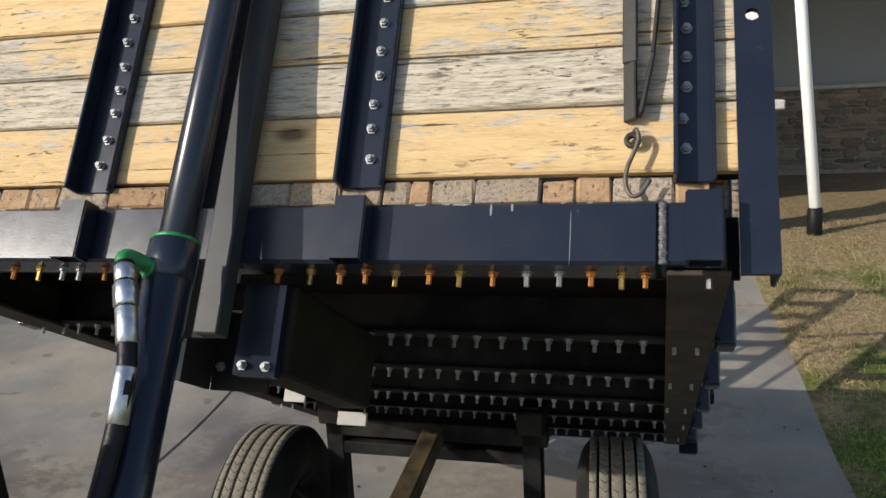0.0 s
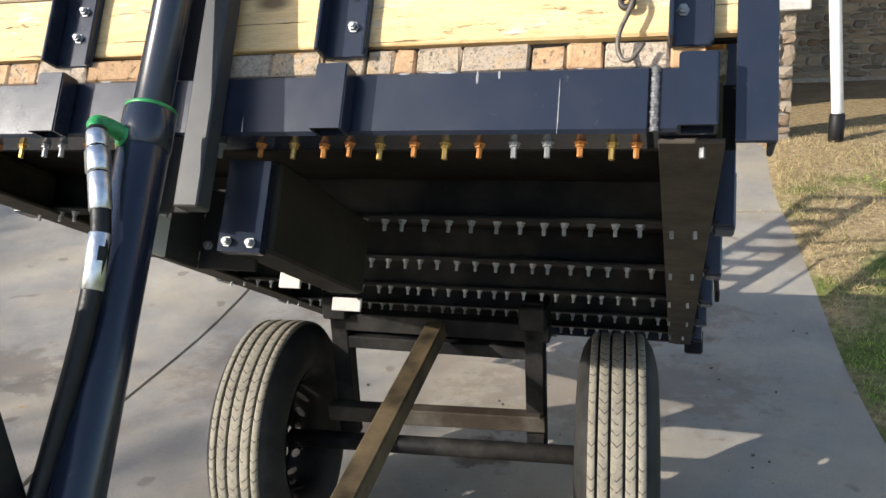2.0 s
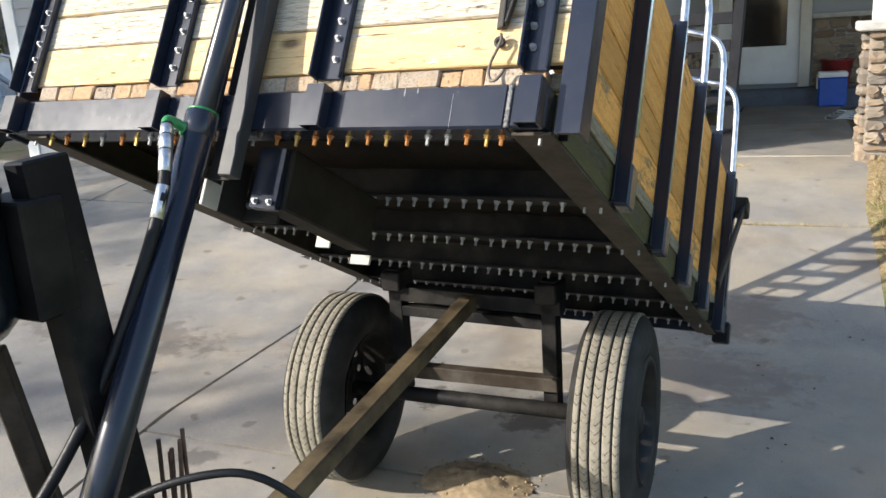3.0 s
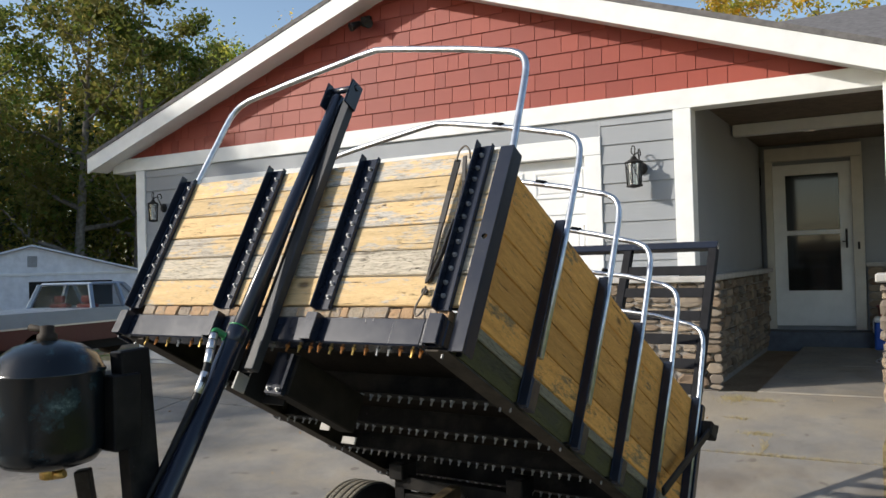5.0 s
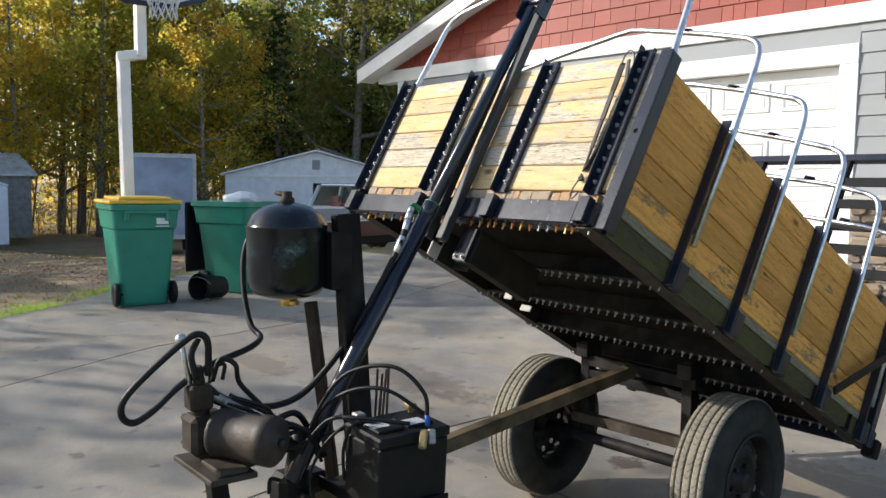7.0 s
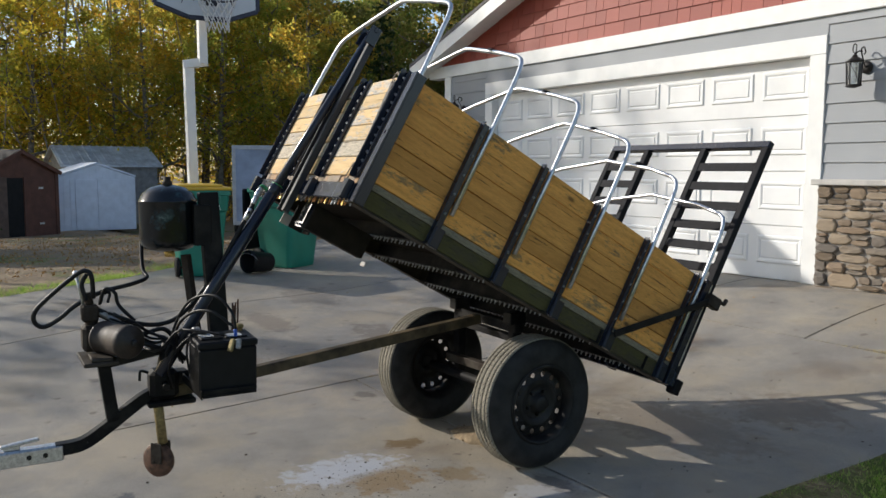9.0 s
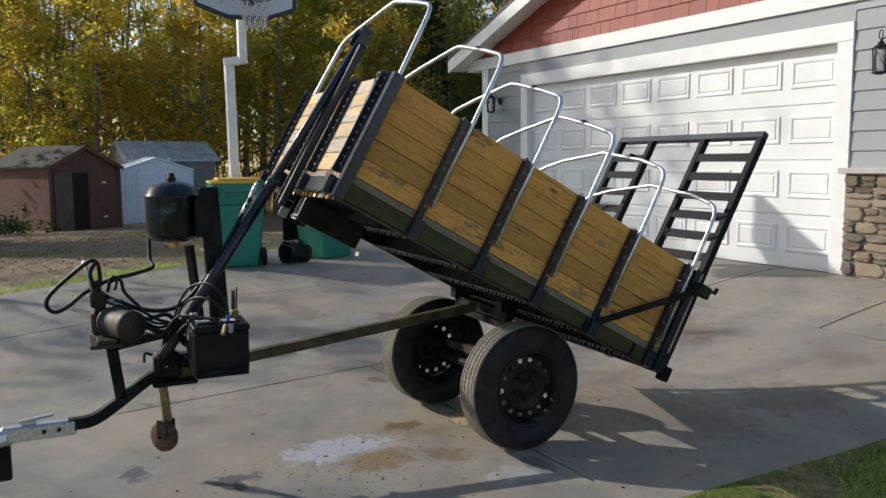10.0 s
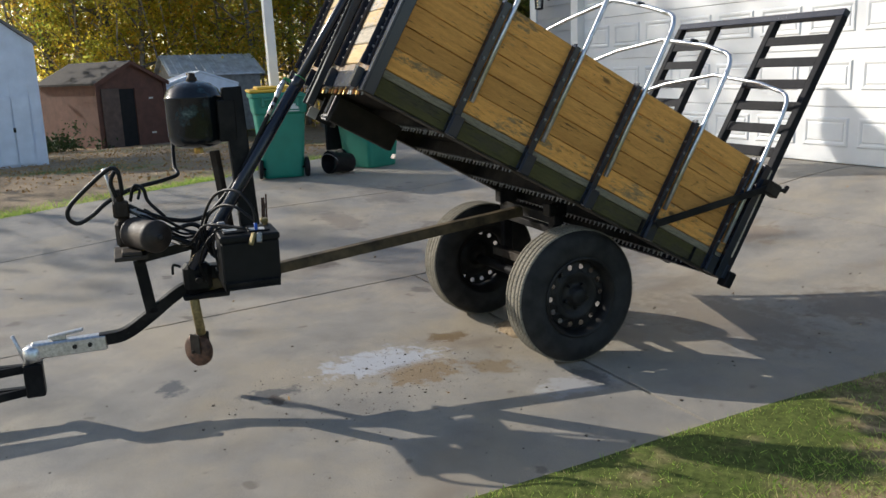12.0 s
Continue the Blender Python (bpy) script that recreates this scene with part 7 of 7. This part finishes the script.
def make_tree(h, spread, seed, leaf, leaves=2600, size=0.11, bare=0.32, label="", limbs=15):
    rs = random.Random(seed)
    th = thing("tree", Matrix.Identity(4), label, "tree", "trees of the wood")
    trunk = bmesh.new()
    lean = Vector((rs.uniform(-0.06, 0.06), rs.uniform(-0.06, 0.06), 0))
    base_r = 0.012 * h + 0.03
    pts = []
    for i in range(9):
        t = i / 8
        pts.append(Vector((lean.x * h * t + 0.10 * math.sin(3 * t + seed), lean.y * h * t + 0.10 * math.cos(2.4 * t + seed), h * 0.93 * t)))

    def taper(bmx, P, r0, r1, n=7):
        rings = []
        for i, p in enumerate(P):
            d = (P[min(i + 1, len(P) - 1)] - P[max(i - 1, 0)]).normalized()
            x = d.cross(Vector((0.3, 0.9, 0.2))).normalized()
            y = d.cross(x)
            r = r0 + (r1 - r0) * i / (len(P) - 1)
            rings.append([bmx.verts.new(p + (x * math.cos(2 * math.pi * k / n) + y * math.sin(2 * math.pi * k / n)) * r) for k in range(n)])
        for p, q in zip(rings, rings[1:]):
            for k in range(n):
                bmx.faces.new((p[k], p[(k + 1) % n], q[(k + 1) % n], q[k])).smooth = True

    taper(trunk, pts, base_r, 0.015)
    crown = bmesh.new()
    spots = []
    for i in range(limbs):
        t = bare + (0.95 - bare) * (i + rs.random()) / limbs
        k = min(7, int(t * 8))
        start = pts[k].lerp(pts[k + 1], t * 8 - k)
        a = i * 2.4 + rs.uniform(-0.5, 0.5)
        reach = spread * (1.05 - 0.75 * ((t - bare) / (1 - bare)) ** 1.3) * rs.uniform(0.65, 1.1)
        rise = rs.uniform(0.25, 0.75) * reach
        P = [start]
        for q in range(1, 5):
            f = q / 4
            P.append(start + Vector((math.cos(a) * reach * f, math.sin(a) * reach * f, rise * f * (0.6 + 0.4 * f))) + Vector((rs.uniform(-1, 1), rs.uniform(-1, 1), rs.uniform(-1, 1))) * 0.06 * reach)
        taper(trunk, P, base_r * (1 - t) * 0.6 + 0.012, 0.006, 5)
        spots += [(P[2], reach * 0.28), (P[3], reach * 0.34), (P[4], reach * 0.34)]
        for q in range(2):
            side = P[3] + Vector((rs.uniform(-1, 1), rs.uniform(-1, 1), rs.uniform(-0.4, 0.8))) * reach * 0.45
            taper(trunk, [P[2], (P[2] + side) / 2 + Vector((0, 0, 0.05)), side], 0.015, 0.004, 4)
            spots.append((side, reach * 0.30))
    spots.append((pts[-1], spread * 0.3))
    per = max(3, leaves // len(spots))
    for p, r in spots:
        leaf_cards(crown, p, max(0.35, r), int(per * rs.uniform(0.5, 1.5)), size, rs)
    part("trunk", trunk, BARK, th)
    part("crown", crown, leaf, th)
    return th


def make_conifer(h, seed, label):
    rs = random.Random(seed)
    th = thing("pine_tree", Matrix.Identity(4), label, "tree", "trees of the wood")
    trunk, crown = bmesh.new(), bmesh.new()
    add_lathe(trunk, [(0.02 * h, 0), (0.012 * h, h * 0.5), (0.01, h)], Matrix.Identity(4), 8)
    for i in range(46):
        t = 0.12 + 0.86 * i / 46
        a = i * 2.4
        reach = h * 0.20 * (1.05 - t)
        for q in range(4):
            f = (q + 1) / 4
            leaf_cards(crown, Vector((math.cos(a) * reach * f, math.sin(a) * reach * f, h * t - reach * 0.25 * f)), 0.30, 14, 0.12, rs, 0.4)
    part("trunk", trunk, BARK, th)
    part("crown", crown, LEAF_DARK, th)
    return th


KINDS = [
    make_tree(12.5, 3.3, 1, LEAF_GREEN, 8200, 0.076, 0.20, "tall green broadleaf tree at the wood's edge"),
    make_tree(11.0, 3.0, 2, LEAF_GOLD, 6500, 0.072, 0.16, "golden autumn broadleaf tree at the wood's edge"),
    make_tree(13.5, 3.6, 3, LEAF_MIX, 8200, 0.078, 0.22, "turning yellow-green tree at the wood's edge"),
    make_tree(9.0, 2.6, 4, LEAF_GREEN, 5200, 0.068, 0.12, "leafy green young tree at the wood's edge"),
    make_tree(12.5, 3.4, 7, LEAF_DEEP, 7000, 0.097, 0.14, "tall deep green tree behind the yard"),
    make_tree(12.0, 3.2, 8, LEAF_GREEN, 2900, 0.12, 0.22, "thin-crowned green tree added on the sunny side to cast dappled shade"),
    make_tree(8.0, 2.6, 5, LEAF_GOLD, 5200, 0.068, 0.10, "leafy golden young tree at the wood's edge"),
    make_tree(12.0, 3.2, 9, LEAF_GREEN, 1500, 0.11, 0.30, "sparse-crowned green tree added on the sunny side to cast dappled shade"),
    make_tree(16.0, 3.8, 10, LEAF_GREEN, 3000, 0.11, 0.66, "high-crowned green tree added on the sunny side to shade the garage door"),
    make_tree(12.5, 3.4, 7, LEAF_DEEP, 5600, 0.12, 0.14, "dense deep green tree added on the sunny side to shade the garage door"),
]
PINE = make_conifer(11.0, 6, "dark pine tree among the broadleaf trees")


def plant(src, x, y, s, turn):
    ob = copy_thing(src, Matrix.Translation((x, y, ground_z(x, y) - 0.1)) @ Matrix.Rotation(turn, 4, "Z") @ Matrix.Diagonal((s, s, s, 1)))
    return ob


rs = random.Random(21)
first = {}
spots = []
for k in range(46):
    # an arc of wood from the far left round behind the garage
    y = 1.0 + 41 * (k + rs.uniform(-0.3, 0.3)) / 46
    x = -30 - rs.choice([0.0, 3.5, 7.0, 11.0] if y > 16 else [0.0, 1.5, 3.5]) - rs.uniform(0, 2.0)
    if y > 24:
        x += (y - 24) * 0.9
    spots.append((x, y))
spots += [(-33.0, 0.6), (-35.5, -1.6), (-36.5, 1.4), (-39.0, -0.4), (-34.0, 2.2), (-31.5, 3.0), (-30.0, 6.8), (-29.0, 10.5), (-28.5, 13.0), (-27.5, 21.5), (-25.0, 24.0), (-20.0, 27.0), (-14.0, 29.0), (-8.0, 31.0), (-24.5, 18.9), (-27.0, 17.0), (-23.0, 20.5), (-21.5, 23.0), (-29.0, 19.0)]
for i, (x, y) in enumerate(spots):
    gold = 0.60 if y < 8 else 0.38 if y < 21 else 0.05
    r = rs.random()
    src = KINDS[rs.choice([1, 6, 2])] if r < gold else KINDS[rs.choice([0, 3, 2, 0] if y < 15 else [4, 0, 2, 4] if y < 22 else [4, 4, 0, 4])]
    if y > 9 and r > 0.93:
        src = PINE
    s, turn = rs.uniform(0.85, 1.25), rs.uniform(0, 6.28)
    if src.name not in first:
        first[src.name] = True
        src.matrix_basis = Matrix.Translation((x, y, ground_z(x, y) - 0.1)) @ Matrix.Rotation(turn, 4, "Z")
    else:
        plant(src, x, y, s, turn)
# unseen trees added on the sun's side to shade the drive and garage door
for i, (x, y, kind, s) in enumerate(((-13.2, -6.6, 7, 0.75), (-22.0, -7.5, 8, 0.87), (-19.6, -15.2, 5, 1.08), (-23.4, -6.0, 9, 1.42), (-25.5, -4.6, 5, 1.2))):
    plant(KINDS[kind], x, y, s, 1.3 * i)
plant(KINDS[1], -28.2, 14.2, 0.95, 1.9)
plant(KINDS[6], -25.6, 12.9, 1.05, 5.0)
plant(KINDS[6], -29.6, 16.4, 1.15, 0.4)
plant(KINDS[6], -29.0, 8.0, 1.2, 3.0)
plant(KINDS[1], -1.9, 22.0, 0.86, 0.7)
plant(KINDS[6], 0.4, 23.5, 1.12, 2.1)
for src in KINDS + [PINE]:
    if src.name not in first:
        src.matrix_basis = Matrix.Translation((-44.0, 9.0 + 2 * KINDS.index(src) if src in KINDS else 4.0, -0.5))

# dense far wood and undergrowth
far = bmesh.new()
rs = random.Random(5)
for k in range(900):
    y = rs.uniform(-5, 60)
    x = -60 - rs.uniform(0, 6) + (max(0, y - 24) * 0.9)
    leaf_cards(far, Vector((x, y, -0.3 + 15 * rs.random() ** 1.1)), 1.9, 12, 0.36, rs)
tagged(part("far_wood", far, LEAF_MIX), "dense mixed autumn wood behind the nearer trees", "wood", kind="stuff")
under = bmesh.new()
for k in range(1150):
    y = rs.uniform(-1, 32)
    x = -29.5 - rs.uniform(0, 9) + (max(0, y - 24) * 0.9)
    leaf_cards(under, Vector((x, y, ground_z(x, y) + 0.1 + 3.4 * rs.random() ** 2.0)), 0.8, 18, 0.07, rs)
tagged(part("undergrowth", under, LEAF_MIX), "tangled bushes and saplings along the wood's edge", "undergrowth", kind="stuff")

# thin bare stems between the crowns, some of them fallen aslant
stems = bmesh.new()
rs = random.Random(44)
for k in range(230):
    y = rs.uniform(0, 30)
    x = -29.5 - rs.uniform(0, 8) + max(0, y - 24) * 0.9
    z, h = ground_z(x, y) - 0.1, rs.uniform(3.5, 10.5)
    tilt = rs.gauss(0, 0.08) if rs.random() < 0.86 else rs.choice((-1, 1)) * rs.uniform(0.5, 1.0)
    bend = rs.uniform(-0.5, 0.5)
    path = [Vector((x + 0.05 * h * f * bend, y + h * f * tilt + bend * math.sin(3 * f), z + h * f)) for f in (0, 0.25, 0.5, 0.75, 1)]
    add_tube(stems, path, rs.uniform(0.018, 0.045), 5)
tagged(part("bare_stems", stems, simple("pale_stem_bark", (0.34, 0.30, 0.24), 0.85, 0, 0.55, 6, 0.5, 60)), "slender pale bare stems standing and leaning in the wood", "stems", kind="stuff")

# ---- lawn grass, fallen leaves and small debris ----
def blades(bm, x, y, z, h, rs):
    a = rs.uniform(0, 6.28)
    w = rs.uniform(0.0009, 0.0020)
    dx, dy = math.cos(a) * w, math.sin(a) * w
    lx, ly = rs.gauss(0, 0.45) * h, rs.gauss(0, 0.45) * h
    v = [bm.verts.new((x - dx, y - dy, z)), bm.verts.new((x + dx, y + dy, z)), bm.verts.new((x + lx * 0.5 + dx * 0.6, y + ly * 0.5 + dy * 0.6, z + h * 0.6)), bm.verts.new((x + lx, y + ly, z + h))]
    bm.faces.new((v[0], v[1], v[2]))
    bm.faces.new((v[0], v[2], v[3]))


rs = random.Random(9)
bm = bmesh.new()
for k in range(150000):
    y = rs.uniform(-0.6, 6.2) if k < 80000 else rs.uniform(0.2, 3.8)
    dx = rs.random() ** 1.7 * 2.6
    x = drive_right(y) + dx + 0.015 + rs.gauss(0, 0.02)
    thin = noise.noise(Vector((x * 1.3, y * 1.3, 5)))
    if (thin < -0.22 and rs.random() < 0.7) or (y > 3.9 + 0.5 * thin and rs.random() < 0.86) or (dx < 0.22 + 0.5 * thin and rs.random() < 0.85):
        continue
    blades(bm, x, y, ground_z(2, y) + 0.005, rs.uniform(0.014, 0.046) * (0.6 + 0.4 * min(1, dx * 4)), rs)
tagged(part("grass", bm, GRASS), "short uneven lawn grass with dry blades", "grass", kind="stuff")
bm = bmesh.new()
for k in range(15000):
    y = rs.uniform(-3.5, 4.2)
    d = abs(rs.gauss(0, 0.20))
    x = drive_left(y) - d + 0.03
    if noise.noise(Vector((x * 1.6, y * 1.6, 8))) < rs.uniform(-0.35, 0.35):
        continue
    blades(bm, x, y, ground_z(x, y) - 0.03, rs.uniform(0.03, 0.08), rs)
STRAW = leaf_mat("straw_blades", [(0.46, 0.37, 0.18), (0.56, 0.46, 0.25), (0.34, 0.26, 0.13), (0.24, 0.17, 0.085)], 0.3)
straw = bmesh.new()
for k in range(26000):
    y, dx = 3.7 + 3.2 * rs.random() ** 0.8, rs.random() ** 1.4 * 2.8
    x = drive_right(y) + dx + 0.02
    clump = noise.noise(Vector((x * 2.6, y * 2.6, 9)))
    if clump < -0.05 and rs.random() < 0.8:
        continue
    blades(straw, x, y, ground_z(2, y) + 0.012, rs.uniform(0.015, 0.05), rs)
tagged(part("straw", straw, STRAW), "dry straw and dead grass by the house", "straw", kind="stuff")
tagged(part("verge_grass", bm, GRASS), "narrow green grass verge along the drive", "grass", kind="stuff")

# tufts rooted in the joints of the walk
tufts = bmesh.new()
rs = random.Random(77)
for cx, cy, rx, ry, n in ((0.50, 6.32, 0.13, 0.16, 500), (0.72, 6.30, 0.14, 0.03, 160), (0.62, 5.78, 0.10, 0.03, 110), (0.80, 5.48, 0.12, 0.04, 200), (1.0, 5.11, 0.55, 0.012, 420), (0.86, 5.25, 0.02, 0.12, 90)):
    for k in range(n):
        x, y = cx + rs.gauss(0, 0.5) * rx, cy + rs.gauss(0, 0.5) * ry
        blades(tufts, x, y, ground_z(x, y) - 0.004, rs.uniform(0.012, 0.035), rs)
tagged(part("joint_grass", tufts, STRAW), "dry grass tufts rooted in cracks of the concrete", "grass", kind="stuff")

DRY_LEAF = leaf_mat("dry_leaves", [(0.46, 0.28, 0.10), (0.36, 0.20, 0.07), (0.52, 0.34, 0.14), (0.28, 0.17, 0.07)], 0.1)
bm = bmesh.new()
for k in range(15000):
    y, x = rs.uniform(-9, 12), -6.5 - abs(rs.gauss(0, 9))
    if x > drive_left(y) - 0.25 or x < -30:
        continue
    leaf_cards(bm, Vector((x, y, ground_z(x, y) - 0.015)), 0.005, 1, 0.022, rs, 0.15)
for k in range(110):
    y, x = rs.uniform(-2, 9.5), rs.uniform(-6, 2.6)
    if y > 6.4 and x < 0.3:
        continue
    leaf_cards(bm, Vector((x, y, ground_z(x, y) + 0.008)), 0.003, 1, 0.011, rs, 0.2)
tagged(part("fallen_leaves", bm, DRY_LEAF), "scattered dry brown fallen leaves", "leaves", kind="stuff")
bm = bmesh.new()
for k in range(550):
    if k < 320:
        x, y = rs.gauss(0.42, 0.20), rs.gauss(1.35, 0.40)
    elif k < 460:
        x, y = rs.gauss(0.75, 0.7), rs.gauss(0.9, 0.8)
    else:
        x, y = rs.gauss(0.6, 0.6), rs.gauss(3.0, 0.9)
    s = rs.uniform(0.001, 0.003) if k < 320 else rs.uniform(0.001, 0.0025) + 0.004 * rs.random() ** 4
    if x > 1.5:
        continue
    add_box(bm, (x - s, y - s * rs.uniform(0.5, 1.2), ground_z(x, y)), (x + s, y + s, ground_z(x, y) + s * 0.8), 0, Matrix.Translation((x, y, 0)) @ Matrix.Rotation(rs.uniform(0, 3), 4, "Z") @ Matrix.Translation((-x, -y, 0)))
tagged(part("gravel_crumbs", bm, simple("dirt_crumbs", (0.10, 0.08, 0.06), 0.9, 0, 0.5, 40, 0.5)), "dark crumbs of dirt and gravel on the drive", "debris", kind="stuff")


bm = bmesh.new()
rs = random.Random(12)
HX, HY = 0.16, 2.16
grid = {}
for i in range(25):
    for j in range(19):
        x, y = (i - 12) / 12, (j - 9) / 9
        r = math.hypot(x, y) + 0.22 * noise.noise(Vector((x * 2.2, y * 2.2, 4)))
        h = 0.045 * max(0.0, 1 - r) ** 0.8 * (1 + 0.5 * noise.noise(Vector((x * 6, y * 6, 1)))) + (0.006 * noise.noise(Vector((x * 25, y * 25, 2))) if r < 1 else -0.004)
        grid[i, j] = bm.verts.new((HX + 0.20 * x, HY + 0.13 * y, h))
for i in range(24):
    for j in range(18):
        bm.faces.new((grid[i, j], grid[i + 1, j], grid[i + 1, j + 1], grid[i, j + 1])).smooth = True
for k in range(120):
    a, r = rs.uniform(0, 6.28), rs.random() ** 0.7
    s = rs.uniform(0.002, 0.006)
    bmesh.ops.create_icosphere(bm, subdivisions=1, radius=s, matrix=Matrix.Translation((HX + 0.24 * r * math.cos(a), HY + 0.17 * r * math.sin(a), s * 0.5 + 0.042 * max(0, 1 - r * 1.2))))
tagged(part("dirt_heap", bm, simple("sandy_dirt", (0.27, 0.20, 0.12), 0.95, 0, 0.35, 40, 0.8, 200)), "small heap of sandy dirt on the concrete", "dirt", kind="stuff")

# brushwood heaped beside the sheds
bm = bmesh.new()
rs = random.Random(17)
for k in range(60):
    leaf_cards(bm, Vector((-20.6 + rs.gauss(0, 0.4), 0.2 + rs.gauss(0, 0.45), -0.36 + abs(rs.gauss(0, 0.18)))), 0.22, 22, 0.05, rs)
tagged(part("brush_heap", bm, LEAF_DARK), "dark heap of brushwood beside the brown shed", "brush heap", kind="stuff")

# ---- red shingles of the gable ----
rs = random.Random(31)
EXPO = 0.165
z = FZ1 + 0.002
while z < PEAK_Z + 0.02:
    x = GL - 0.55 - rs.uniform(0, 0.1)
    lim_l = PEAK_X - (PEAK_Z + 0.06 - z) / PITCH
    lim_r = min(1.6, PEAK_X + (PEAK_Z + 0.06 - z) / PITCH)
    while x < lim_r:
        w = rs.choice([0.12, 0.17, 0.21, 0.25, 0.28, 0.32])
        a, b = max(x, lim_l), min(x + w, lim_r)
        if b - a > 0.02:
            top_a = min(z + EXPO + 0.02, PEAK_Z + 0.08 - slope_at(a) * abs(a - PEAK_X))
            top_b = min(z + EXPO + 0.02, PEAK_Z + 0.08 - slope_at(b) * abs(b - PEAK_X))
            bm = bmesh.new()
            g = 0.003
            y0, y1 = YW + 0.000, YW + 0.014
            v = [bm.verts.new(c) for c in ((a + g, y0, z), (b - g, y0, z), (b - g, y1, max(z + 0.01, top_b)), (a + g, y1, max(z + 0.01, top_a)), (a + g, y1 + 0.006, z), (b - g, y1 + 0.006, z))]
            bm.faces.new((v[0], v[1], v[2], v[3]))
            bm.faces.new((v[4], v[5], v[1], v[0]))
            bm.faces.new((v[0], v[3], v[4]))
            bm.faces.new((v[1], v[5], v[2]))
            part("shingle", bm, RED, gable)
        x += w
    z += EXPO
